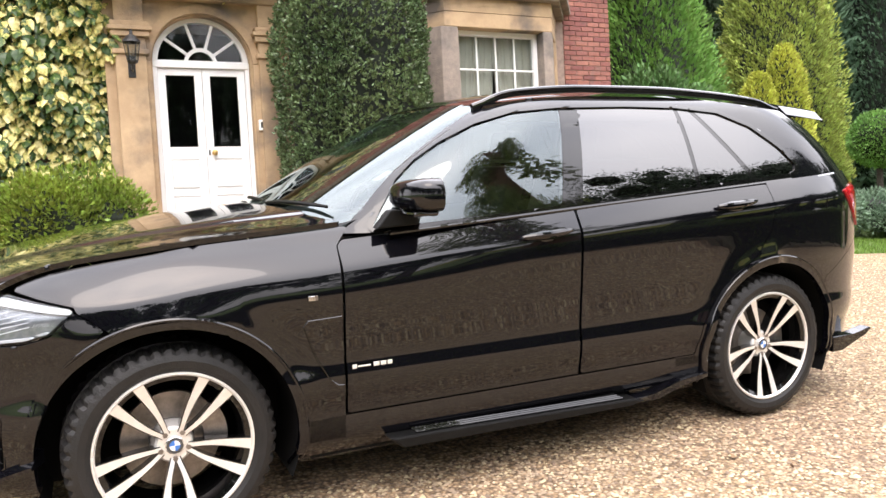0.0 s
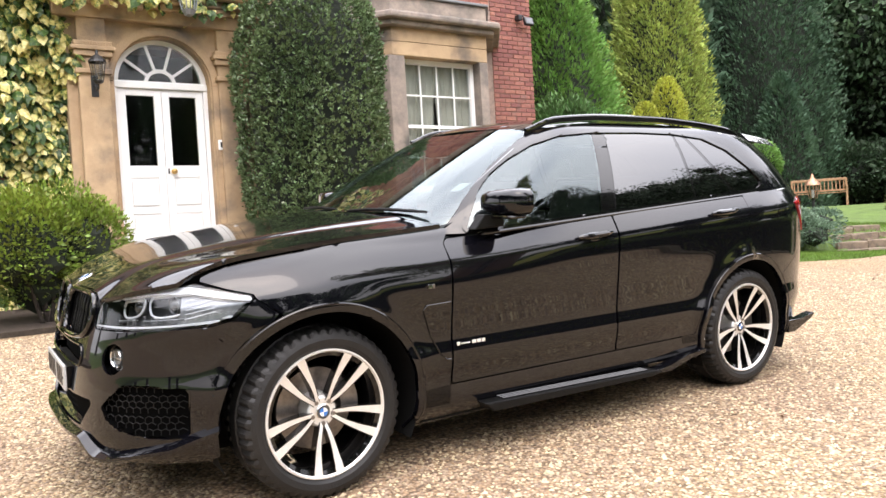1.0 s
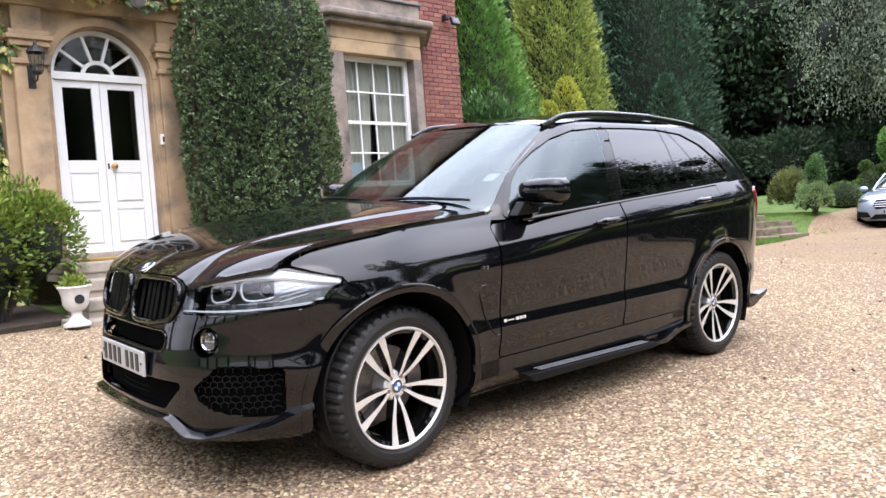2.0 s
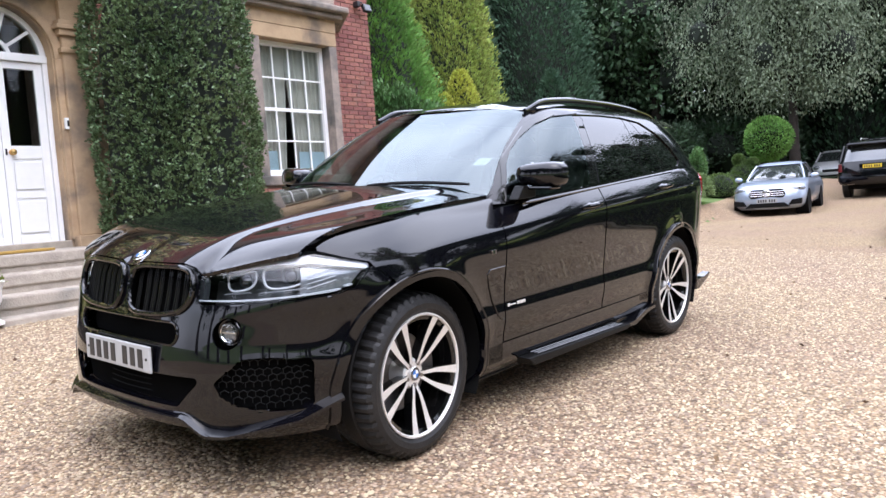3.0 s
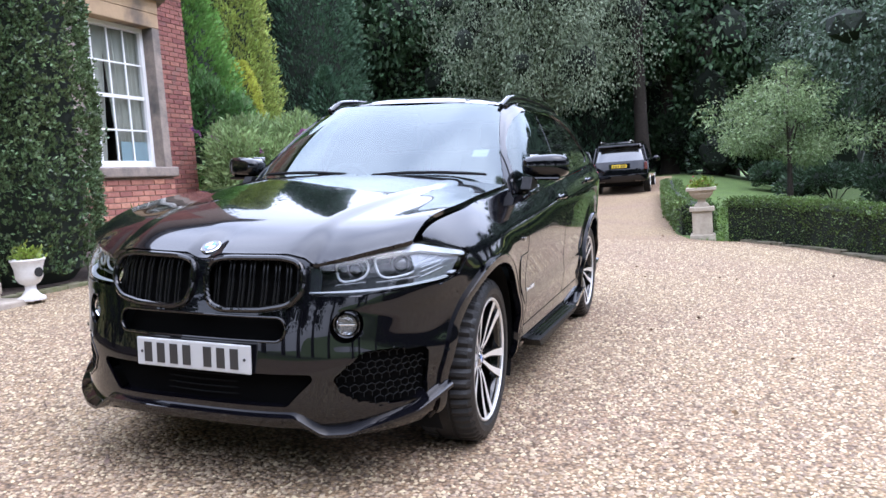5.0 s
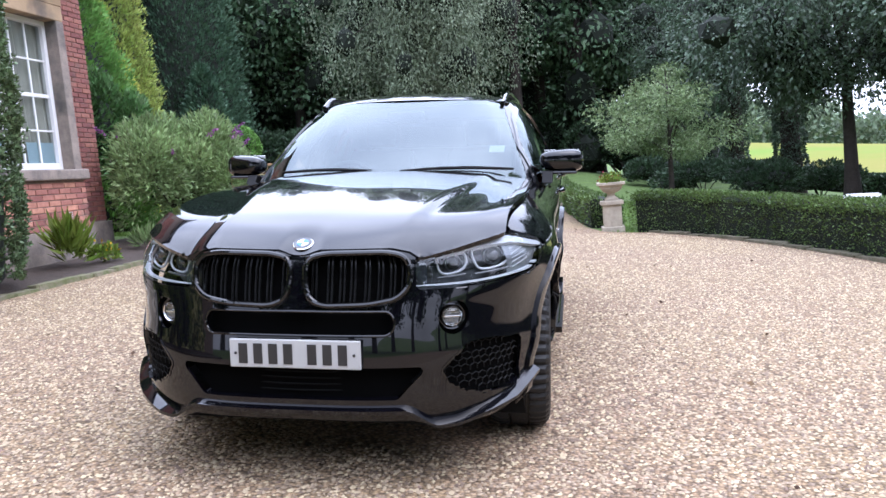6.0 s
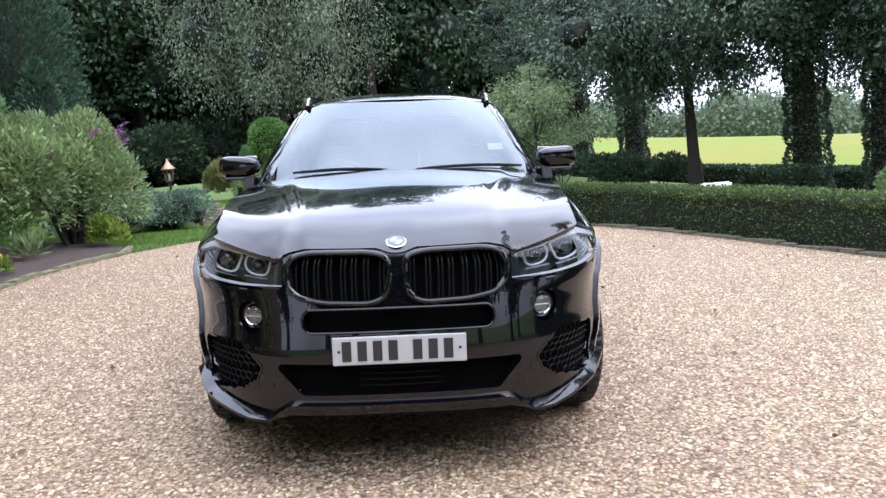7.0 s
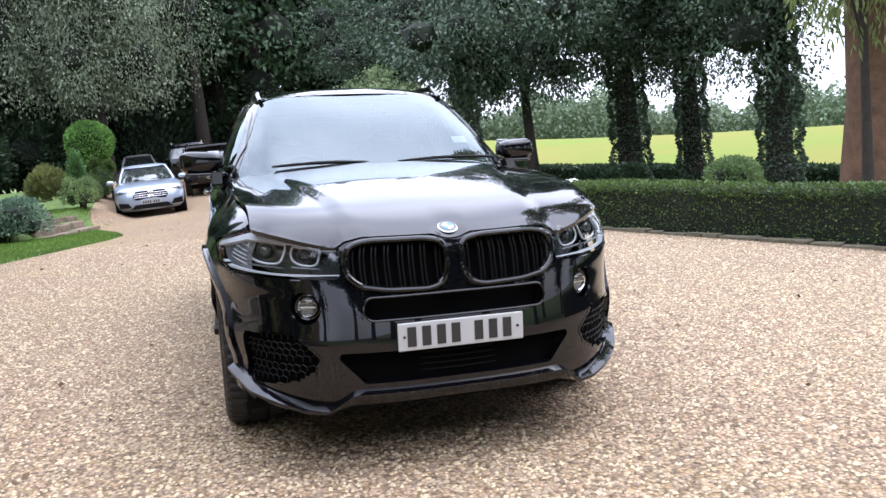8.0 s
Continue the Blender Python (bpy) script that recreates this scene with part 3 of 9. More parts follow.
def lower_mesh(car):
    for k in range(4):
        z = 0.395 + k * 0.024
        pts = [(nose_x(z) + 0.040 + 0.10 * (y / 0.45) ** 2, y, z) for y in np.linspace(-0.38 - 0.02 * k, 0.38 + 0.02 * k, 9)]
        part("intake_bar", tube([(float(a), b, c) for a, b, c in pts], 0.003, 5), M_DARK, car)


def fog_lamps(car):
    for sgn in (-1, 1):
        x, y, z = on_nose(q_of_y(0.605), 0.676, -0.026, sgn)
        turn = Matrix.Translation((x, y, z)) @ Matrix.Rotation(radians(-20 * sgn), 4, "Z") @ Matrix.Scale(0.86, 4)
        fogl = part("fog_lamp", lathe([(0.001, 0.012), (0.028, 0.010), (0.038, 0.002), (0.043, 0.03)], 28, "x"), M_FOGBOWL, car, "round clear fog lamp", smooth=True)
        fogl.matrix_local = turn
        part("ring", lathe([(0.040, 0.030), (0.041, -0.006), (0.044, -0.010), (0.047, -0.004), (0.048, 0.03)], 28, "x", closed=True), M_CHROME, fogl, "chrome ring", smooth=True)
        part("surround", lathe([(0.050, 0.03), (0.052, 0.004), (0.060, 0.000), (0.066, 0.03)], 28, "x", closed=True), M_GLOSSBLACK, fogl, smooth=True)
        part("lens", lathe([(0.001, -0.016), (0.025, -0.013), (0.041, -0.002)], 28, "x"), M_LENS, fogl, smooth=True)
        part("reflector_rib", cube(-0.004, 0.006, -0.036, 0.036, -0.004, 0.002, 0.001), M_CHROME, fogl)
        for k in range(5):
            part("reflector_facet", cube(0.0, 0.006, -0.027 + k * 0.012, -0.017 + k * 0.012, -0.030, -0.008, 0.001), M_LAMPSATIN, fogl)


def splitter(car):
    """The front lip: a blade round the chin, stepped down at each side of the middle, with an upright fin at each corner."""
    bm = bmesh.new()
    ys = [0, 0.43, 0.46, 0.53, 0.56, 0.66, 0.78, 0.87, 0.91, 0.96]
    zt = smooth_curve(ys, [0.343, 0.343, 0.335, 0.270, 0.262, 0.254, 0.262, 0.322, 0.336, 0.338], 0.008)
    zb = smooth_curve(ys, [0.272, 0.270, 0.262, 0.236, 0.230, 0.222, 0.212, 0.196, 0.186, 0.180], 0.010)
    rings = []
    for sgn in (-1, 1):
        prof = []
        for t in np.linspace(0, math.pi / 2, 110):
            c, s = math.cos(t) ** (2 / NOSE_N), math.sin(t) ** (2 / NOSE_N)
            x, y = 0.25 - 1.150 * c, 0.952 * s
            if x > -0.385:
                break
            top, bot = float(zt(y)), float(zb(y))
            nrm = Vector((-c ** (NOSE_N - 1), s ** (NOSE_N - 1), 0)).normalized()
            at = Vector((x, y, 0))
            sect = ((-0.07, top - 0.002), (0.020, top), (0.026, top - 0.004), (0.028, top - 0.014), (0.020, bot + 0.006), (0.010, bot), (-0.07, bot + 0.004))
            prof.append([Vector((p.x, p.y * sgn, h)) for p, h in ((at + nrm * o, h) for o, h in sect)])
        rings = prof if sgn < 0 else rings[::-1] + prof[1:]
    vs = [[bm.verts.new(p) for p in r] for r in rings]
    for a, b in zip(vs, vs[1:]):
        for k in range(7):
            bm.faces.new((a[k], a[(k + 1) % 7], b[(k + 1) % 7], b[k]))
    bm.faces.new(vs[0])
    bm.faces.new(vs[-1])
    part("front_splitter", bm, M_LIP, car, "gloss black front splitter lip", smooth=True, angle=30)


def splitter(car):
    """The front lip: a thin blade round the chin, stepped down at each side of the middle."""
    bm = bmesh.new()
    def zt(y):
        return float(np.interp(y, [0, 0.43, 0.52, 0.60, 0.80, 0.90, 0.93, 0.95], [0.325, 0.325, 0.262, 0.262, 0.315, 0.40, 0.425, 0.43]))
    rings = []
    th = np.linspace(0, math.pi / 2, 60)
    for sgn in (-1, 1):
        prof = []
        for t in th:
            c, s = math.cos(t) ** (2 / NOSE_N), math.sin(t) ** (2 / NOSE_N)
            z = zt(0.945 * s)
            w, nx = 0.945, -0.905
            x, y = 0.25 - (0.25 - nx) * c, w * s
            if x > -0.44:
                break
            nrm = Vector((-c ** (NOSE_N - 1) * 1.0, s ** (NOSE_N - 1) * 1.0, 0)).normalized()
            inn = Vector((x, y, z)) - nrm * 0.06
            out = Vector((x, y, z)) + nrm * 0.035
            prof.append([Vector((a.x, a.y * sgn, a.z)) for a in (inn + Vector((0, 0, 0.05)), Vector((x, y, z + 0.03)), out + Vector((0, 0, 0.012)), out, inn - Vector((0, 0, 0.004)))])
        if sgn == 1:
            prof = prof[1:]
            rings = rings[::-1] + prof
        else:
            rings = prof
    vs = [[bm.verts.new(p) for p in r] for r in rings]
    for a, b in zip(vs, vs[1:]):
        for k in range(5):
            bm.faces.new((a[k], a[(k + 1) % 5], b[(k + 1) % 5], b[k]))
    bm.faces.new(vs[0])
    bm.faces.new(vs[-1])
    part("front_splitter", bm, M_PAINT, car, "gloss black front splitter lip", smooth=True, angle=30)


def hood(car):
    xs, ys = np.linspace(-0.86, 0.70, 130), np.linspace(-0.90, 0.90, 120)
    X, Y = np.meshgrid(xs, ys, indexing="ij")
    P = np.stack([X, Y, hood_z(X, Y)], 2)
    sk = Skin(P)
    ya = np.abs(Y)
    lead = hood_lead(Y)[0]
    rear = 0.47 + 0.22 * (ya / 0.82) ** 2
    sd = np.minimum.reduce([X - lead, rear - X, 0.775 + 0.045 * step01(-0.45, 0.0, X) - ya])
    panel("hood", [sk.cut(sd, 0.02)], M_PAINT, car)
    # badge
    bz = float(hood_z(np.array(-0.775), np.array(0.0)))
    roundel(car, Matrix.Translation((-0.772, 0, bz + 0.001)) @ Matrix.Rotation(radians(-28), 4, "Y"), 0.041)


def roundel(parent, m, r):
    """A round badge in blue and white quarters with a dark rim."""
    rim = part("badge", lathe([(0.001, 0.0), (r, 0.0), (r, 0.004), (r * 0.93, 0.006), (0.001, 0.006)], 32), M_CHROME, parent, "round badge with blue and white quarters", smooth=True)
    rim.matrix_local = m
    ring = part("badge_ring", lathe([(0.001, 0.0062), (r * 0.9, 0.0062), (r * 0.9, 0.0075), (0.001, 0.0075)], 32), M_WINDOWRING, rim)
    for k in range(4):
        bm = bmesh.new()
        a0 = math.pi / 2 * k
        pts = [(0, 0)] + [(r * 0.58 * math.cos(a0 + math.pi / 16 * i), r * 0.58 * math.sin(a0 + math.pi / 16 * i)) for i in range(9)]
        prism(pts, 0.0076, 0.0088, plane="xy", bm=bm)
        part("badge_quarter", bm, M_BLUE if k % 2 else M_WHITE, rim)


M_WINDOWRING = material("badge_dark_ring", (0.03, 0.035, 0.04), 0.2, coat=0.6)

# ---- cabin: slices of a rounded plan, narrower with height
cab_w = smooth_curve([1.05, 1.12, 1.2, 1.3, 1.4, 1.5, 1.57, 1.62, 1.655, 1.68], [0.912, 0.900, 0.879, 0.846, 0.806, 0.758, 0.718, 0.683, 0.645, 0.60], 0.02)
cab_f = smooth_curve([1.05, 1.17, 1.30, 1.45, 1.6, 1.66, 1.70], [0.31, 0.49, 0.702, 0.965, 1.255, 1.38, 1.465], 0.06)
cab_r = smooth_curve([1.05, 1.2, 1.4, 1.55, 1.62, 1.68], [3.90, 3.86, 3.74, 3.60, 3.50, 3.38], 0.03)
roof_mid = smooth_curve([1.2, 1.36, 1.5, 1.7, 2.0, 2.4, 2.8, 3.2, 3.5, 3.7], [1.60, 1.655, 1.690, 1.715, 1.730, 1.728, 1.708, 1.668, 1.628, 1.595], 0.04)


def greenhouse(car, belt):
    nz = 64
    zs = np.linspace(1.06, 1.675, nz)
    th = np.linspace(0, math.pi / 2, 90)
    rows = [("n", t) for t in th] + [("f", u) for u in np.linspace(0, 1, 150)[1:-1]] + [("t", t) for t in th[::-1]]
    P = np.zeros((len(rows), nz, 3))
    n1, n2 = np.interp(zs, [1.12, 1.64], [2.7, 4.2]), 3.0
    for i, (k, v) in enumerate(rows):
        w, f, r = cab_w(zs), cab_f(zs), cab_r(zs)
        c1, c2 = f + 0.78, r - 0.60
        if k == "n":
            x, y = c1 - 0.78 * math.cos(v) ** (2 / n1), w * math.sin(v) ** (2 / n1)
        elif k == "f":
            x, y = c1 + (c2 - c1) * v, w
        else:
            x, y = c2 + 0.60 * math.cos(v) ** (2 / n2), w * math.sin(v) ** (2 / n2)
        P[i] = np.stack([x, -y, zs], 1)
    sk = Skin(P)
    X, Y, Z = P[..., 0], -P[..., 1], P[..., 2]
    idx = np.arange(len(rows))[:, None] + 0 * Z
    # windscreen: up to a line along each front pillar
    ya = np.interp(Z, [1.10, 1.20, 1.64, 1.70], [0.80, 0.775, 0.585, 0.56])
    screen = np.minimum.reduce([ya - Y, 160 - idx, 1.645 - 0.012 * (Y / 0.6) ** 2 - Z, X - 0.0])
    front_zone = idx < 89
    screen = np.where(front_zone, screen, -1.0)
    panel("windscreen", [sk.cut(screen, 0.004, -0.002)], M_SCREEN, car, "glass windscreen", mirror=True)
    roofz = roof_mid(X) - 0.055 * (Y / 0.62) ** 2.6
    # side glass
    DLO = [(0.80, 1.112), (0.845, 1.18), (0.945, 1.305), (1.05, 1.388), (1.18, 1.462), (1.36, 1.540), (1.56, 1.592), (1.80, 1.612), (2.2, 1.618), (2.5, 1.612), (2.76, 1.585), (2.95, 1.51), (3.10, 1.40), (3.185, 1.31), (3.175, 1.27), (3.12, 1.252), (2.0, 1.178), (1.3, 1.137)]
    dlo = np.where(idx < 51, -1.0, rounded(DLO, 0.01, X, Z))
    dlo = np.where(X > 3.35, -1.0, dlo)
    shell = np.minimum.reduce([-dlo - 0.0, np.where(front_zone, -screen, 1.0), roofz + 0.004 - Z, Z - np.where(X < 0.95, 1.10, 0) - 0.0])
    shell = np.minimum(shell, Z - belt(X) - 0.0)
    rear_glass = np.where((idx > len(rows) - 75), np.minimum.reduce([0.62 - Y, Z - 1.22, 1.58 - Z]), -1.0)
    shell = np.minimum(shell, -rear_glass)
    panel("body_shell", [sk.cut(shell - 0.001, 0.02)], M_PAINT, car, mirror=True)
    panel("rear_window", [sk.cut(rear_glass - 0.002, 0.004, -0.002)], M_PRIVACY, car, "dark privacy glass", mirror=True)
    w1 = np.minimum(dlo, 1.690 + 0.26 * (Z - 1.16) - X)
    b2 = lambda z: np.interp(z, [1.19, 1.62], [2.500, 2.500])
    b3 = lambda z: np.interp(z, [1.21, 1.61], [2.90, 2.58])
    w2 = np.minimum.reduce([dlo, X - 1.800 - 0.24 * (Z - 1.16), b2(Z) - 0.010 - X])
    w3 = np.minimum.reduce([dlo, X - b2(Z) - 0.014, b3(Z) - 0.012 - X])
    w4 = np.minimum.reduce([dlo, X - b3(Z) - 0.022])
    allw = np.maximum.reduce([w1, w2, w3, w4])
    pil = np.minimum(dlo + 0.004, 0.008 - allw)
    trim = np.minimum(dlo + 0.016, 0.006 - dlo)
    for f in (lambda p: p, flipped):
        panel("front_side_window", [f(sk.cut(w1 - 0.001, 0.004, -0.003))], M_WINDOW, car, "lightly tinted side glass")
        for s in (w2, w3, w4):
            panel("rear_side_window", [f(sk.cut(s - 0.001, 0.004, -0.003))], M_PRIVACY, car, "dark privacy side glass")
        for x0, x1 in ((1.60, 2.10), (2.30, 2.49), (2.49, 3.0)):
            edge = np.interp(Z, [1.19, 1.62], [x0, x0]) if x0 != 2.49 else b2(Z) + 0.03
            last = x1 + 0.0 * Z if x1 != 2.49 else b2(Z) + 0.03
            bar = np.minimum.reduce([pil - 0.0005, X - edge, last - X, dlo + 0.003])
            panel("window_pillar", [f(sk.cut(bar, 0.008, -0.0045))], M_GLOSSBLACK, car, "gloss black pillar cover")
        panel("window_trim", [f(sk.cut(trim, 0.012, 0.006))], M_GLOSSBLACK, car, "gloss black window surround")
    # roof
    xs, ys = np.linspace(1.26, 3.62, 90), np.linspace(-0.70, 0.70, 70)
    RX, RY = np.meshgrid(xs, ys, indexing="ij")
    RP = np.stack([RX, RY, roof_mid(RX) - 0.055 * (np.abs(RY) / 0.62) ** 2.6], 2)
    front = 1.348 + 0.085 * (np.abs(RY) / 0.6) ** 3
    back = 3.56 - 0.10 * (np.abs(RY) / 0.6) ** 2
    lim = np.interp(RX, [1.3, 1.45, 1.9, 2.8, 3.3, 3.6], [0.60, 0.622, 0.632, 0.635, 0.63, 0.62])
    sd = np.minimum.reduce([RX - front, back - RX, lim + 0.012 - np.abs(RY)])
    rs = Skin(RP)
    glassroof = np.minimum.reduce([sd - 0.05, 2.72 - RX, 0.47 - np.abs(RY)])
    panel("roof", [rs.cut(np.minimum(sd, -glassroof - 0.002), 0.02)], M_PAINT, car)
    panel("glass_roof", [rs.cut(glassroof, 0.006, 0.001)], M_GLOSSBLACK, car, "black glass sunroof")
    # rails
    for sgn in (-1, 1):
        pts = []
        for u in np.linspace(0, 1, 40):
            x = 1.40 + 1.92 * u
            lift = 0.030 * step01(0, 0.10, u) * step01(1, 0.90, u)
            yy = float(np.interp(x, [1.3, 1.5, 2.0, 3.0, 3.4], [0.595, 0.605, 0.612, 0.612, 0.60]))
            pts.append((x, sgn * yy, float(roof_mid(x)) - 0.055 * (yy / 0.62) ** 2.6 + lift + 0.004))
        rail = bmesh.new()
        tube(pts, 0.0145, 10, rail)
        part("roof_rail", rail, M_GLOSSBLACK, car, "gloss black roof rail", smooth=True)
        part("rail_base", tube([(p[0], p[1], p[2] - 0.012) for p in pts], 0.011, 6), M_PLASTIC, car, smooth=True)
    # tailgate spoiler
    bm = bmesh.new()
    prof = []
    for y in (-0.665, -0.645, *np.linspace(-0.61, 0.61, 25), 0.645, 0.665):
        ya = min(abs(y), 0.60)
        e, fall = (ya / 0.6) ** 2, 0.9 * max(0.0, abs(y) - 0.60)
        x0, x1 = 3.34 - 0.02 * e, 3.74 - 0.13 * e
        zt = float(roof_mid(x0)) - 0.055 * (ya / 0.62) ** 2.6 + 0.034 - fall
        zu = min(zt - 0.008, zt - 0.058 + fall)
        prof.append([bm.verts.new(p) for p in ((x0, y, zt), ((x0 + x1) / 2, y, zt - 0.016), (x1, y, zt - 0.034), (x1 + 0.004, y, min(zt - 0.040, zu + 0.012)), (x1 - 0.1, y, zu - 0.016), (x0, y, zu))])
    for a, b in zip(prof, prof[1:]):
        for k in range(6):
            bm.faces.new((a[k], a[(k + 1) % 6], b[(k + 1) % 6], b[k]))
    bm.faces.new(prof[0])
    bm.faces.new(prof[-1])
    part("roof_spoiler", bm, M_PAINT, car, "tailgate roof spoiler", smooth=True, angle=40)
    # scuttle below the windscreen
    bm = bmesh.new()
    top, bot = [], []
    for y in np.linspace(-0.80, 0.80, 30):
        e = (abs(y) / 0.82) ** 2
        bot.append(bm.verts.new((0.44 + 0.22 * e, y, float(hood_z(0.44 + 0.2 * e, y)) - 0.035)))
        top.append(bm.verts.new((0.60 + 0.22 * e, y, 1.185 - 0.015 * e)))
    for i in range(29):
        bm.faces.new((bot[i], bot[i + 1], top[i + 1], top[i]))
    part("scuttle_panel", bm, M_PLASTIC, car, "black plastic scuttle", smooth=True)
    for y0, y1, x0, x1 in ((-0.72, -0.10, 0.665, 0.545), (0.60, 0.02, 0.60, 0.575)):
        pts = [(x0 + (x1 - x0) * u - 0.03 * math.sin(math.pi * u), y0 + (y1 - y0) * u, 1.207 + 0.012 * math.sin(math.pi * u)) for u in np.linspace(0, 1, 9)]
        part("wiper", tube(pts, [0.007, 0.009, 0.009, 0.010, 0.010, 0.010, 0.009, 0.008, 0.006], 6), M_PLASTIC, car, "black wiper arm and blade", smooth=True)


def body_y(x):
    """Half the width of the lower body at x."""
    if x < 0.25:
        return 0.945 * (1 - min(1, (0.25 - x) / 1.12) ** NOSE_N) ** (1 / NOSE_N)
    return 0.945


def side_y(x, z):
    """Half the body's width at a point of its side."""
    u = float(np.interp(x, LX[:, 55], np.arange(len(LX))))
    i = min(len(LX) - 2, int(u))
    a, b = (float(np.interp(z, LZ[c], LY[c])) for c in (i, i + 1))
    return a + (b - a) * (u - i)


def arches(car):
    """The lips round the wheel openings, and the dark liners behind them."""
    for hx, r in ((0.0, 0.452), (BASE, 0.442)):
        ring = np.minimum(np.hypot(LX - hx, LZ - HUB) - r + 0.002, r + 0.038 - np.hypot(LX - hx, LZ - HUB))
        ring = np.minimum(ring, LZ - 0.27)
        ring = np.where(np.abs(LX - hx) > 0.6, -1.0, ring)
        pc = low.cut(ring, 0.03, 0.013)
        for f in (lambda p: p, flipped):
            trim = panel("arch_trim", [f(pc)], M_PAINT, car)
            pts = []
            for a in np.linspace(radians(196), radians(-16), 70):
                x, z = hx + (r + 0.030) * math.cos(a), HUB + (r + 0.030) * math.sin(a)
                pts.append((x, (1 if f is flipped else -1) * (side_y(x, z) + 0.009), z))
            part("arch_lip", tube(pts, 0.008, 8), M_PAINT, trim, smooth=True)
        for sgn in (-1, 1):
            bm = bmesh.new()
            a = np.linspace(radians(-25), radians(205), 40)
            o = [bm.verts.new((hx + (r + 0.012) * math.cos(t), (body_y(hx + (r + 0.012) * math.cos(t)) - 0.03) * sgn, HUB + (r + 0.012) * math.sin(t))) for t in a]
            i = [bm.verts.new((hx + (r + 0.012) * math.cos(t), 0.50 * sgn, HUB + (r + 0.012) * math.sin(t))) for t in a]
            for k in range(39):
                bm.faces.new((o[k], o[k + 1], i[k + 1], i[k]))
            bm.faces.new(i)
            part("arch_liner", bm, M_DARK, car, smooth=True)


def underbody(car):
    bm = cube(0.50, 2.44, -0.86, 0.86, 0.21, 0.34, 0.02)
    part("floor_pan", bm, M_DARK, car)
    part("front_undertray", cube(-0.74, -0.46, -0.60, 0.60, 0.22, 0.40, 0.02), M_DARK, car)
    part("rear_undertray", cube(3.42, 3.80, -0.70, 0.70, 0.25, 0.5, 0.02), M_DARK, car)
    part("engine_block", cube(-0.62, 0.42, -0.44, 0.44, 0.32, 0.84, 0.05), M_DARK, car)
    part("rear_floor", cube(2.40, 3.80, -0.46, 0.46, 0.36, 0.95, 0.05), M_DARK, car)


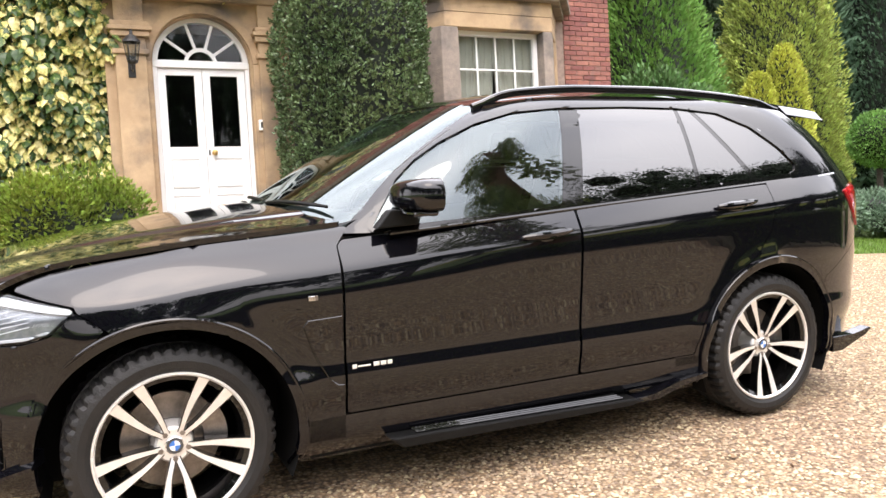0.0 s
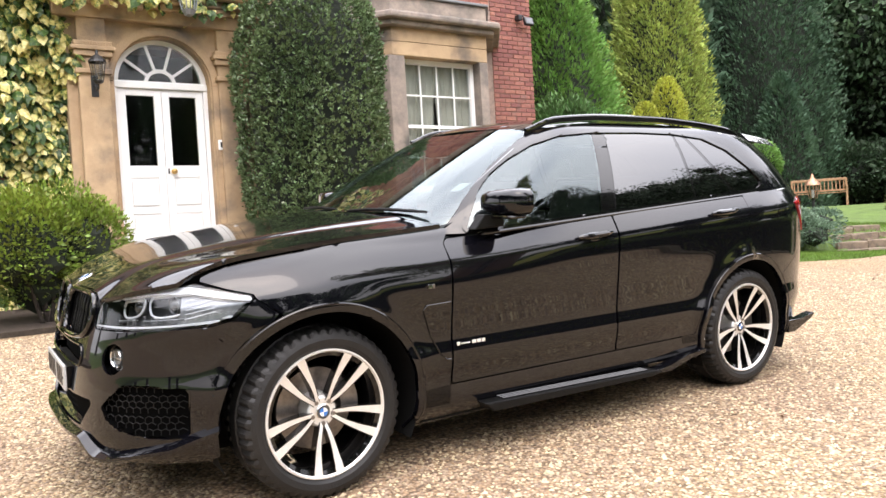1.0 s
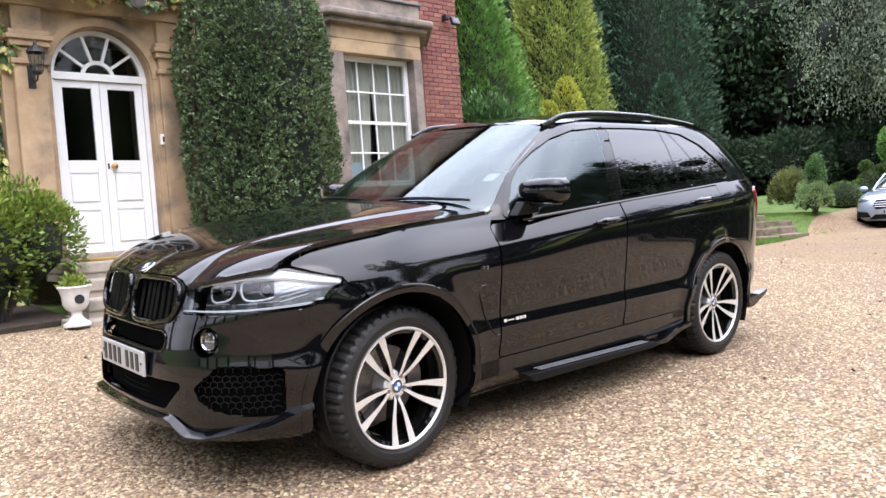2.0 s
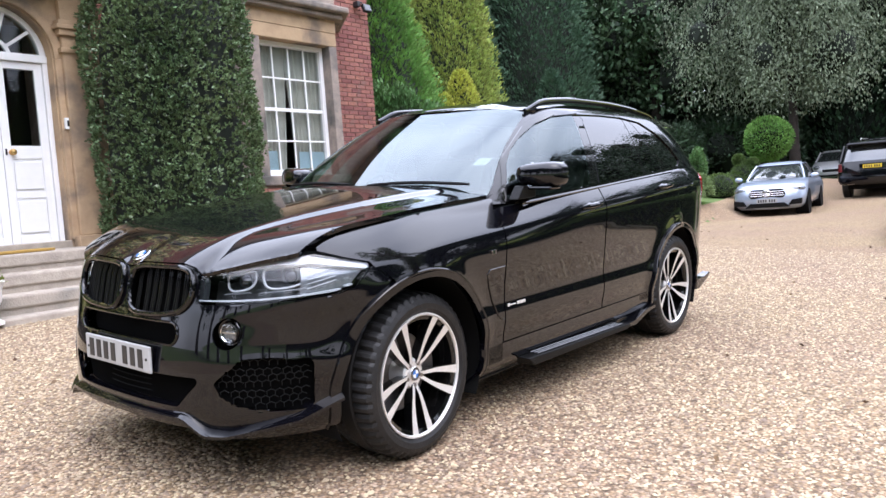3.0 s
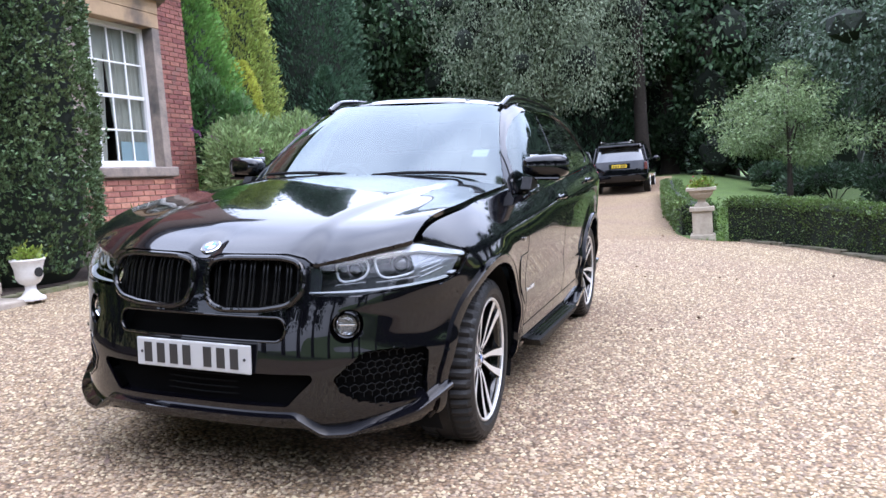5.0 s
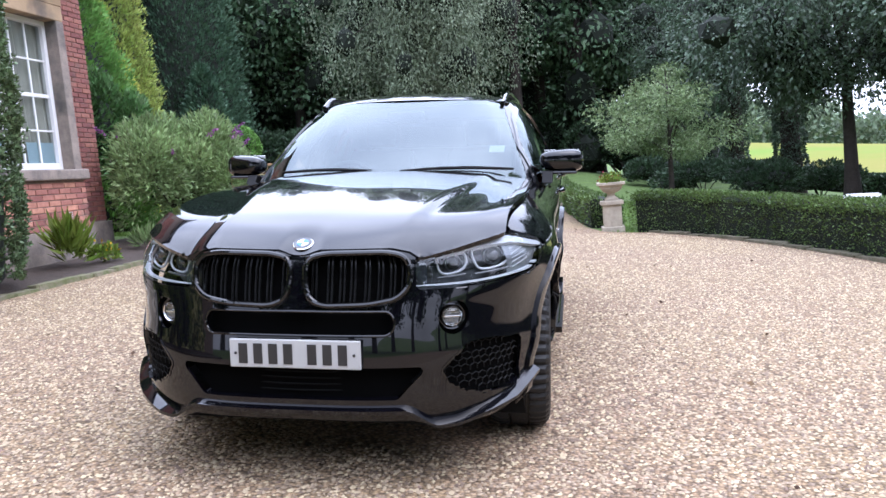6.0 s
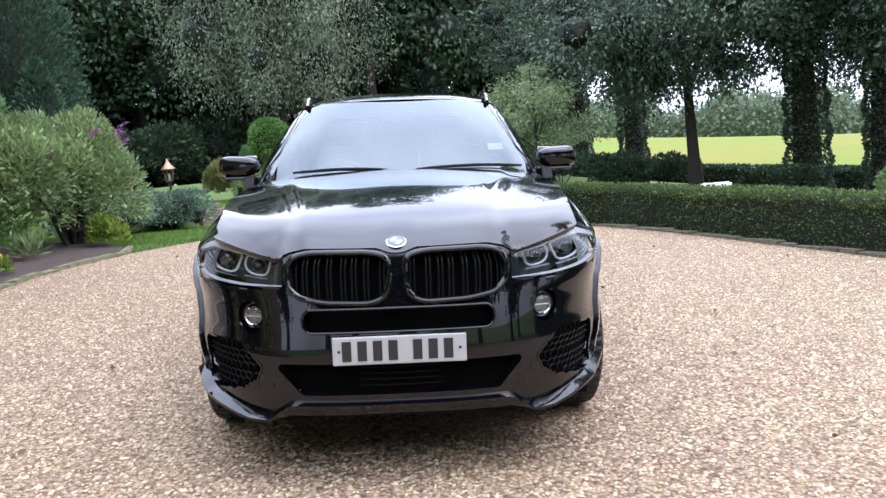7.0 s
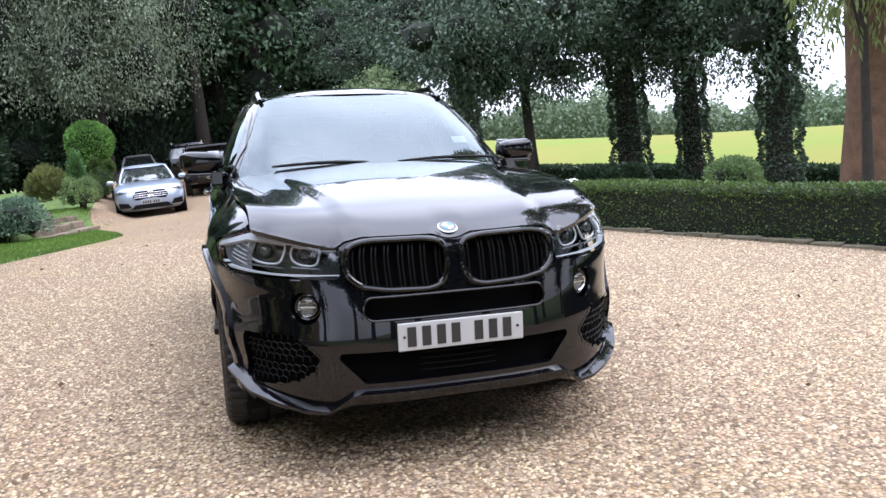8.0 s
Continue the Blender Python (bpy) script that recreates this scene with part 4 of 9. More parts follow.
def wheel(car, hx, sgn, turn):
    """A wide tyre on an alloy with five pairs of machined spokes over a black rim."""
    w = thing("wheel", "", "")
    w.parent = car
    w.matrix_local = Matrix.Translation((hx, sgn * 0.795, HUB)) @ Matrix.Rotation(radians(turn), 4, "Z") @ Matrix.Rotation(radians(180 if sgn > 0 else 0), 4, "Z")
    R = TYRE
    half = 0.138
    # tread with cut shoulders
    bm = bmesh.new()
    seg = 150
    prof = [(0.278, -half + 0.016), (0.300, -half - 0.001), (0.325, -half - 0.004), (R - 0.027, -half + 0.004), (R - 0.010, -half + 0.018), (R - 0.002, -half + 0.045), (R, -0.05), (R - 0.009, -0.046), (R - 0.009, -0.038), (R, -0.034), (R, 0.034), (R - 0.009, 0.038), (R - 0.009, 0.046), (R, 0.05), (R - 0.002, half - 0.045), (R - 0.012, half - 0.018), (R - 0.03, half - 0.004), (0.325, half), (0.278, half - 0.016)]
    rings = []
    for k, (r, h) in enumerate(prof):
        ring = []
        for i in range(seg):
            a = 2 * math.pi * (i + (0.5 if k > 9 else 0)) / seg
            rr = r
            if k in (4, 5, 6, 13, 14, 15) and i % 3 == 0:
                rr -= 0.012
            elif k == 3 and i % 6 == 0:
                rr -= 0.006
            ring.append(bm.verts.new((rr * math.cos(a), h, rr * math.sin(a))))
        rings.append(ring)
    for a, b in zip(rings, rings[1:]):
        for i in range(seg):
            bm.faces.new((a[i], a[(i + 1) % seg], b[(i + 1) % seg], b[i]))
    part("tyre", bm, M_RUBBER, w, "black rubber tyre with cut tread", smooth=True, angle=25)
    part("rim_barrel", lathe([(0.281, -half + 0.014), (0.268, -half + 0.020), (0.255, -0.06), (0.245, 0.11), (0.262, 0.12), (0.24, 0.12), (0.235, -0.06), (0.25, -half + 0.026)], 64, "y", closed=True), M_GLOSSBLACK, w, smooth=True)
    part("rim_lip", lathe([(0.283, -half + 0.016), (0.281, -half + 0.006), (0.274, -half + 0.005), (0.268, -half + 0.012), (0.270, -half + 0.022)], 72, "y", closed=True), M_SILVER, w, "machined silver rim edge", smooth=True)
    for k in range(5):
        for e in (-1, 1):
            a0 = radians(54 + 72 * k)
            # along the spoke: radius, angle off the pair's middle, half width, depth of the face
            st = [(0.048, 8.5, 0.0080, -0.085), (0.070, 11.0, 0.0075, -0.090), (0.095, 13.0, 0.0080, -0.096), (0.13, 13.6, 0.0095, -0.101), (0.17, 13.0, 0.0120, -0.107), (0.21, 12.2, 0.0150, -0.114), (0.245, 11.6, 0.0180, -0.122), (0.272, 11.2, 0.0205, -0.127)]
            for name, mat, lift, wide in (("spoke_face", M_SILVER, 0.0, 0.0), ("spoke", M_GLOSSBLACK, 0.0016, 0.0035)):
                bm = bmesh.new()
                rows = []
                for r, off, hw, dep in st:
                    a = a0 + radians(off) * e
                    d, t = Vector((math.cos(a), 0, math.sin(a))), Vector((-math.sin(a), 0, math.cos(a)))
                    o = d * r
                    hw2 = hw + wide
                    top, bot = dep + lift, dep + (0.012 if wide == 0 else 0.05)
                    rows.append([bm.verts.new(o + t * s + Vector((0, yy, 0))) for s, yy in ((-hw2, top), (hw2, top), (hw2 * 0.8, bot), (-hw2 * 0.8, bot))])
                for a, b in zip(rows, rows[1:]):
                    for q in range(4):
                        bm.faces.new((a[q], a[(q + 1) % 4], b[(q + 1) % 4], b[q]))
                bm.faces.new(rows[0])
                bm.faces.new(rows[-1])
                part(name, bm, mat, w)
    part("hub", lathe([(0.001, -0.080), (0.060, -0.080), (0.068, -0.072), (0.075, -0.03), (0.08, 0.05), (0.001, 0.05)], 40, "y"), M_SILVER, w, "machined hub", smooth=True)
    for k in range(5):
        a = radians(54 + 72 * k)
        part("wheel_bolt", lathe([(0.001, -0.088), (0.010, -0.088), (0.012, -0.075)], 6, "y", at=(0.052 * math.cos(a), 0, 0.052 * math.sin(a))), M_STEEL, w)
    roundel(w, Matrix.Translation((0, -0.0835, 0)) @ Matrix.Rotation(radians(90), 4, "X"), 0.033)
    part("brake_disc", lathe([(0.08, 0.0), (0.18, 0.0), (0.18, 0.03), (0.08, 0.03)], 48, "y", closed=True), M_STEEL, w, "bare steel brake disc")
    bm = bmesh.new()
    pts = [(0.115 * math.cos(t), 0.115 * math.sin(t)) for t in np.linspace(-0.45, 0.45, 8)] + [(0.20 * math.cos(t), 0.20 * math.sin(t)) for t in np.linspace(0.42, -0.42, 8)]
    prism(pts, -0.035, 0.06, 0.006, bm=bm)
    cal = part("brake_caliper", bm, M_STEEL, w)
    cal.matrix_local = Matrix.Rotation(radians(-12 if sgn < 0 else 192), 4, "Y")


def skirts(car):
    """Running boards with ribbed treads, and the flicks ahead of the rear wheels and behind them."""
    for sgn in (-1, 1):
        board = part("running_board", prism([(0.80, 0.285), (2.02, 0.255), (2.08, 0.235), (2.00, 0.225), (0.86, 0.235)], 0.86, 0.985, 0.008), M_PLASTIC, car, "black ribbed running board")
        if sgn < 0:
            board.matrix_local = Matrix.Diagonal((1, -1, 1, 1))
        for k in range(5):
            y = (0.875 + k * 0.022) * sgn
            part("tread_rib", tube([(0.92, y, 0.287), (1.96, y, 0.262)], 0.005, 6), M_GLOSSBLACK, car)
        flick = prism([(2.02, 0.228), (2.16, 0.225), (2.34, 0.275), (2.47, 0.29), (2.47, 0.315), (2.30, 0.30), (2.14, 0.252), (2.02, 0.25)], 0.90, 0.975, 0.004)
        f = part("side_skirt_fin", flick, M_PAINT, car, "gloss black side skirt fin")
        rear = part("rear_bumper_fin", prism([(3.44, 0.268), (3.52, 0.268), (3.70, 0.338), (3.75, 0.366), (3.74, 0.378), (3.68, 0.366), (3.60, 0.352), (3.44, 0.352)], 0.84, 0.905, 0.006), M_PAINT, car)
        if sgn < 0:
            for o in (f, rear):
                o.matrix_local = Matrix.Diagonal((1, -1, 1, 1))


def handle(door, x, z, sgn):
    col = int(np.argmin(np.abs(LX[:, 60] - x)))
    j = int(np.argmin(np.abs(LZ[col] - z)))
    y = LY[col, j]
    bm = bmesh.new()
    bmesh.ops.create_uvsphere(bm, u_segments=24, v_segments=12, radius=1, matrix=Matrix.Translation((x, sgn * (y - 0.016), z - 0.004)) @ Matrix.Diagonal((0.085, 0.022, 0.036, 1)))
    part("handle_recess", bm, M_GLOSSBLACK, door, smooth=True)
    pts = [(x - 0.125 + 0.25 * u, sgn * (y + 0.006 + 0.020 * math.sin(math.pi * u)), z + 0.010 + 0.016 * u) for u in np.linspace(0, 1, 13)]
    bm = tube(pts, [0.008, 0.012, 0.015, 0.016, 0.0165, 0.0165, 0.0165, 0.0165, 0.0165, 0.016, 0.015, 0.012, 0.008], 10)
    part("door_handle", bm, M_PAINT, door, "body-coloured pull handle", smooth=True)


def headlamp_inside(hl, right):
    """A dark bowl with two ringed projectors, a bright brow and a bright line below."""
    s = 1 if right else -1
    LAMPQ = [(q_of_y(0.44), 0.79), (q_of_y(0.62), 0.792), (q_of_y(0.77), 0.801), (q_of_x(-0.46), 0.811), (q_of_x(-0.39), 0.832), (q_of_x(-0.32), 0.913), (q_of_y(0.82), 0.962), (q_of_y(0.72), 0.956), (q_of_y(0.44), 0.89)]
    sd = poly_sd(LAMPQ, LOWQ, LZ)
    f = flipped if right else (lambda p: p)
    panel("bowl", [f(low.cut(sd + 0.02, 0.0, -0.150))], M_LAMPBOWL, hl, "dark grey lamp bowl")
    # brow and lower line follow the lamp's rim
    top = np.interp(LOWQ, [q_of_y(0.44), q_of_y(0.72), q_of_y(0.82), q_of_x(-0.32)], [0.90, 0.960, 0.966, 0.918])
    bot = np.interp(LOWQ, [q_of_y(0.44), q_of_y(0.62), q_of_y(0.77), q_of_x(-0.46), q_of_x(-0.39), q_of_x(-0.32)], [0.792, 0.792, 0.801, 0.811, 0.832, 0.913])
    thick = np.interp(LOWQ, [q_of_y(0.46), q_of_y(0.80), q_of_x(-0.32)], [0.009, 0.027, 0.018])
    panel("light_brow", [f(low.cut(np.minimum.reduce([top - LZ, LZ - top + thick, sd + 0.006]), 0.02, -0.012))], M_LAMPWHITE, hl, "satin white brow strip")
    panel("light_line", [f(low.cut(np.minimum.reduce([bot + 0.014 - LZ, LZ - bot - 0.005, sd]), 0.02, -0.012))], M_LAMPWHITE, hl, "bright lower strip")
    def deep(y, z, back):
        x, y1, z1 = on_nose(q_of_y(y), z, 0.0, s)
        return (x + back, y1, z1)

    # two ring lights, cut flat below the brow, each round a dark projector
    for y, z, hw, hh in ((0.573, 0.868, 0.060, 0.040), (0.722, 0.886, 0.076, 0.048)):
        loop = []
        for a in np.linspace(0, 2 * math.pi, 49):
            c, w = math.cos(a), math.sin(a)
            u, v = math.copysign(abs(c) ** 0.72, c), min(0.70, math.copysign(abs(w) ** 0.72, w))
            loop.append(deep(y + hw * u * (0.90 + 0.10 * v), z + hh * v + 0.14 * hw * u, 0.075))
        ring = part("projector_ring", tube(loop, 0.0048, 8, caps=False), M_LAMPRING, hl, "frosted light ring", smooth=True)
        px, py, pz = deep(y, z - 0.004, 0.095)
        m = Matrix.Translation((px, py, pz)) @ Matrix.Rotation(radians(-16 * s), 4, "Z")
        pr = part("projector", lathe([(0.001, -0.014), (hh * 0.34, -0.010), (hh * 0.60, 0.002), (hh * 0.70, 0.02)], 28, "x"), M_PROJ, ring, "dark glass projector", smooth=True)
        pr.matrix_local = m
        col = part("collar", lathe([(hh * 0.70, 0.006), (hh * 0.78, 0.000), (hh * 0.86, 0.02), (hh * 0.70, 0.02)], 28, "x", closed=True), M_LAMPSATIN, ring, smooth=True)
        col.matrix_local = m
        shelf = [deep(y + hw * u, z - hh * 1.22 + 0.10 * hw * u, 0.06) for u in np.linspace(-0.85, 0.85, 9)]
        part("shelf", tube(shelf, 0.0045, 6), M_LAMPBOWL, hl, smooth=True)
    outer = np.minimum(sd - 0.004, LOWQ - q_of_y(0.800))
    panel("side_reflector", [f(low.cut(outer, 0.0, -0.034))], M_LAMPSATIN, hl, "bright side reflector")
    for k in range(5):
        z0 = 0.836 + 0.020 * k
        rib = [on_nose(q_of_y(0.815) + d, z0 + 0.22 * d, -0.026, s) for d in np.linspace(0.0, 0.125 - 0.006 * k, 6)]
        part("reflector_rib", tube(rib, 0.0016, 5), M_LAMPRING, hl, smooth=True)
    inner = np.minimum(sd - 0.004, q_of_y(0.495) - LOWQ)
    panel("inner_cover", [f(low.cut(inner, 0.0, -0.02))], M_PROJ, hl, "dark inner cover")


M_LAMPBOWL = material("lamp_bowl", (0.15, 0.154, 0.16), 0.38, metal=0.3, vary=0.5, scale=25, spec=0.4)
M_FOGBOWL = material("fog_bowl", (0.26, 0.25, 0.24), 0.2, metal=0.8, vary=0.4, scale=60)
M_LAMPRING = material("lamp_ring", (0.52, 0.54, 0.57), 0.35, vary=0.1)
M_LAMPSATIN = material("lamp_satin", (0.24, 0.25, 0.265), 0.28, metal=0.6, vary=0.35, scale=45)
M_LAMPWHITE = material("lamp_frosted", (0.47, 0.49, 0.52), 0.3, vary=0.08)
M_PROJ = material("projector_glass", (0.02, 0.022, 0.025), 0.03, coat=1.0)


def small_parts(car):
    # number plate: dark bars in place of its characters
    plate = part("number_plate", cube(-0.922, -0.910, -0.26, 0.26, 0.493, 0.604, 0.004), M_PLATEW, car, "white front number plate with dark characters")
    plate.matrix_local = Matrix.Translation((0.002, 0, 0))
    for k in range(7):
        y = 0.205 - k * 0.06 - (0.035 if k > 3 else 0)
        part("plate_bar", cube(-0.925, -0.9221, y - 0.018, y + 0.018, 0.509, 0.588, 0.001), M_INK, plate)
    for y in (-0.235, 0.235):
        part("plate_screw", lathe([(0.001, -0.926), (0.006, -0.925), (0.006, -0.921)], 8, "x", at=(0, y, 0.549)), M_INK, plate)
    part("plate_holder", cube(-0.912, -0.84, -0.24, 0.24, 0.50, 0.595), M_PLASTIC, car)
    # side badges as plain strips
    for sgn in (-1, 1):
        col = int(np.argmin(np.abs(LX[:, 40] - 0.75)))
        y = float(np.interp(0.60, LZ[col], LY[col])) + 0.002
        for k, (x0, x1) in enumerate(((0.672, 0.690), (0.694, 0.748), (0.760, 0.784), (0.789, 0.813), (0.818, 0.838))):
            part("door_badge", cube(x0, x1, sgn * y - 0.002, sgn * y + 0.002, 0.580 if k != 1 else 0.584, 0.596 if k != 1 else 0.590, 0.0008), M_SILVER, car, "chrome lettering strip")
        y = float(np.interp(0.885, LZ[col], LY[col])) + 0.006
        part("fender_badge", cube(0.505, 0.53, sgn * y - 0.004, sgn * y + 0.003, 0.870, 0.888, 0.001), M_CHROME, car)
        part("fender_badge", cube(0.532, 0.541, sgn * y - 0.004, sgn * y + 0.003, 0.870, 0.888, 0.001), M_STEEL, car, "small metal badge")
        # air vent trim behind the wheel
        yv = float(np.interp(0.65, LZ[col], LY[col])) + 0.001
        pts = [(0.635, 0.795), (0.50, 0.79), (0.485, 0.77), (0.53, 0.64), (0.58, 0.55), (0.61, 0.525), (0.635, 0.522)]
        part("fender_vent_crease", tube([(x, sgn * (float(np.interp(z, LZ[col], LY[col])) + 0.001), z) for x, z in pts], 0.0035, 6), M_GLOSSBLACK, car, smooth=True)
        # mirrors
        bm = bmesh.new()
        bmesh.ops.create_uvsphere(bm, u_segments=28, v_segments=16, radius=1)
        for v in bm.verts:
            x, y, z = v.co
            e = 0.62
            v.co = Vector((math.copysign(abs(x) ** e, x), math.copysign(abs(y) ** e, y), math.copysign(abs(z) ** e, z)))
            v.co = Vector((v.co.x * 0.092 + 0.975 + 0.03 * v.co.y, sgn * (v.co.y * 0.128 + 0.980), v.co.z * (0.064 + 0.008 * v.co.y) + 1.248))
            v.co.x = min(v.co.x, 1.02)
        mir = part("door_mirror", bm, M_PAINT, car, "black door mirror housing", smooth=True)
        part("mirror_base", cube(0.90, 1.01, sgn * 0.96 - 0.11, sgn * 0.96 + 0.11, 1.168, 1.188, 0.010), M_GLOSSBLACK, mir)
        part("mirror_foot", prism([(0.80, 1.12), (0.98, 1.128), (0.98, 1.175), (0.90, 1.19), (0.86, 1.19)], sgn * 0.87, sgn * 0.93, 0.006), M_PLASTIC, mir)
        part("mirror_glass", cube(1.021, 1.024, sgn * 0.98 - 0.10, sgn * 0.975 + 0.10, 1.20, 1.31, 0.001), M_CHROME, mir)
        part("belt_trim", tube([(x, sgn * (float(cab_w(1.092 + 0.058 * (x - 0.8))) + 0.008), 1.094 + 0.058 * (x - 0.8)) for x in np.linspace(0.86, 3.12, 40)], 0.009, 8), M_GLOSSBLACK, car, "gloss black belt strip", smooth=True)
    # papers behind the windscreen
    part("screen_sticker", cube(-0.04, 0.04, -0.045, 0.045, -0.001, 0.001, m=pose(0.955, -0.60, 1.322, 0, -29.5, 0)), M_PLATEW, car, "white paper sticker behind the screen")
    part("mirror_inside", cube(1.20, 1.24, -0.12, 0.12, 1.50, 1.57, 0.015), M_PLASTIC, car, "interior mirror")


def seat(parent, x, y):
    s = part("front_seat", cube(x, x + 0.52, y - 0.26, y + 0.26, 0.62, 0.80, 0.05), M_LEATHER, parent, "dark leather seat", smooth=True)
    part("seat_back", cube(-0.07, 0.07, -0.25, 0.25, 0, 0.62, 0.05, m=pose(x + 0.55, y, 0.74, 0, 18, 0)), M_LEATHER, s, smooth=True)
    part("headrest", cube(-0.05, 0.05, -0.13, 0.13, 0, 0.19, 0.04, m=pose(x + 0.75, y, 1.36, 0, 12, 0)), M_LEATHER, s, smooth=True)


def interior(car):
    part("dashboard", prism([(0.62, 1.02), (0.86, 1.15), (1.02, 1.13), (1.12, 1.04), (1.10, 0.85), (0.70, 0.80)], -0.78, 0.78, 0.03), M_LEATHER, car, "dark dashboard", smooth=True)
    for y in (-0.38, 0.38):
        seat(car, 1.35, y)
    bench = part("rear_seat", cube(2.25, 2.75, -0.66, 0.66, 0.62, 0.82, 0.05), M_LEATHER, car, "dark leather rear bench", smooth=True)
    part("seat_back", cube(2.72, 2.86, -0.66, 0.66, 0.78, 1.36, 0.05), M_LEATHER, bench, smooth=True)
    part("cabin_floor", cube(0.66, 3.6, -0.78, 0.78, 0.50, 0.60, 0.01), M_DARK, car)
    rim = [(1.16 + 0.05 * math.sin(a), 0.38 + 0.185 * math.cos(a), 1.08 + 0.175 * math.sin(a)) for a in np.linspace(0, 2 * math.pi, 33)]
    st = part("steering_wheel", tube(rim, 0.016, 8, caps=False), M_LEATHER, car, "black leather steering wheel", smooth=True)
    part("steering_boss", cube(1.13, 1.17, 0.31, 0.45, 1.03, 1.12, 0.02), M_PLASTIC, st)
    part("door_card", cube(0.9, 2.8, -0.86, -0.83, 0.55, 1.10, 0.01), M_LEATHER, car)
    part("door_card", cube(0.9, 2.8, 0.83, 0.86, 0.55, 1.10, 0.01), M_LEATHER, car)
    part("headliner", cube(1.45, 3.3, -0.56, 0.56, 1.615, 1.63, 0.004), M_PLASTIC, car)


build_car()

# ---------------------------------------------------------------- ground


def gravel_material():
    """Packed small stones: each cell its own tone, raised over dark joints, with broad paler and rustier drifts."""
    m = bpy.data.materials.new("gravel_bed")
    m.use_nodes = True
    n, l = m.node_tree.nodes, m.node_tree.links
    b = n["Principled BSDF"]
    b.inputs["Roughness"].default_value = 0.9
    geo = n.new("ShaderNodeNewGeometry")
    vor = n.new("ShaderNodeTexVoronoi")
    vor.inputs["Scale"].default_value = 52
    l.new(geo.outputs["Position"], vor.inputs["Vector"])
    sep = n.new("ShaderNodeSeparateColor")
    l.new(vor.outputs["Color"], sep.inputs["Color"])
    tone = n.new("ShaderNodeValToRGB")
    cr = tone.color_ramp
    cr.elements[0].position, cr.elements[0].color = 0.0, (0.15, 0.11, 0.075, 1)
    cr.elements[1].position, cr.elements[1].color = 1.0, (0.45, 0.392, 0.308, 1)
    for pos, col in ((0.3, (0.275, 0.205, 0.130, 1)), (0.55, (0.355, 0.274, 0.178, 1)), (0.8, (0.40, 0.309, 0.218, 1))):
        e = cr.elements.new(pos)
        e.color = col
    l.new(sep.outputs["Red"], tone.inputs["Fac"])
    joint = n.new("ShaderNodeMapRange")
    joint.inputs["From Min"].default_value, joint.inputs["From Max"].default_value = 0.25, 0.75
    joint.inputs["To Min"].default_value, joint.inputs["To Max"].default_value = 1.0, 0.42
    l.new(vor.outputs["Distance"], joint.inputs["Value"])
    mul = n.new("ShaderNodeVectorMath")
    mul.operation = "SCALE"
    l.new(tone.outputs["Color"], mul.inputs[0])
    l.new(joint.outputs["Result"], mul.inputs["Scale"])
    drift = n.new("ShaderNodeTexNoise")
    drift.inputs["Scale"].default_value, drift.inputs["Detail"].default_value = 0.45, 5.0
    l.new(geo.outputs["Position"], drift.inputs["Vector"])
    ramp = n.new("ShaderNodeValToRGB")
    ramp.color_ramp.elements[0].position, ramp.color_ramp.elements[1].position = 0.35, 0.66
    ramp.color_ramp.elements[0].color, ramp.color_ramp.elements[1].color = (1.06, 0.98, 0.78, 1), (0.96, 0.83, 0.76, 1)
    l.new(drift.outputs["Fac"], ramp.inputs["Fac"])
    tint = n.new("ShaderNodeVectorMath")
    tint.operation = "MULTIPLY"
    l.new(mul.outputs["Vector"], tint.inputs[0])
    l.new(ramp.outputs["Color"], tint.inputs[1])
    l.new(tint.outputs["Vector"], b.inputs["Base Color"])
    bp = n.new("ShaderNodeBump")
    bp.inputs["Strength"].default_value, bp.inputs["Distance"].default_value = 1.0, 0.012
    bp.invert = True
    l.new(vor.outputs["Distance"], bp.inputs["Height"])
    l.new(bp.outputs["Normal"], b.inputs["Normal"])
    return m


M_GRAVEL = gravel_material()
M_STONE_BIT = material("gravel_stones", (0.395, 0.311, 0.204), 0.85, second=(0.275, 0.205, 0.132), scale=9, island=0.55, stain=((0.34, 0.22, 0.17), 30, 0.6))
M_GRASS = material("grass_ground", (0.10, 0.16, 0.03), 0.95, second=(0.055, 0.09, 0.02), scale=2.4, bump=0.6, bscale=90)
M_FIELD = material("field_grass", (0.150, 0.172, 0.036), 0.95, second=(0.190, 0.172, 0.048), scale=0.05, bump=0.3, bscale=3, stain=((0.125, 0.185, 0.035), 0.03, 0.5), spec=0.05)
M_DEADLEAF = material("dry_leaf", (0.16, 0.085, 0.045), 0.8, second=(0.09, 0.06, 0.035), scale=20, island=0.5)
M_SOIL = material("bed_soil", (0.060, 0.042, 0.030), 0.95, vary=0.5, scale=12, bump=0.8, bscale=40)


def sheet(name, xs, ys, mat, lift=0.0, outline=None, label="", category="", flange=0.06):
    X, Y = np.meshgrid(xs, ys, indexing="ij")
    Z = ground_z(X, Y) + lift
    if outline is None:
        nu, nv = X.shape
        verts = np.stack([X, Y, Z], 2).reshape(-1, 3)
        faces = [(i * nv + j, (i + 1) * nv + j, (i + 1) * nv + j + 1, i * nv + j + 1) for i in range(nu - 1) for j in range(nv - 1)]
        ob = raw(name, verts, faces, mat, smooth=True)
    else:
        P = np.stack([X, Y, Z], 2)
        ob = panel(name, [Skin(P).cut(poly_sd(outline, X, Y), flange)], mat, None)
    return tagged(ob, label, category, kind="structure")


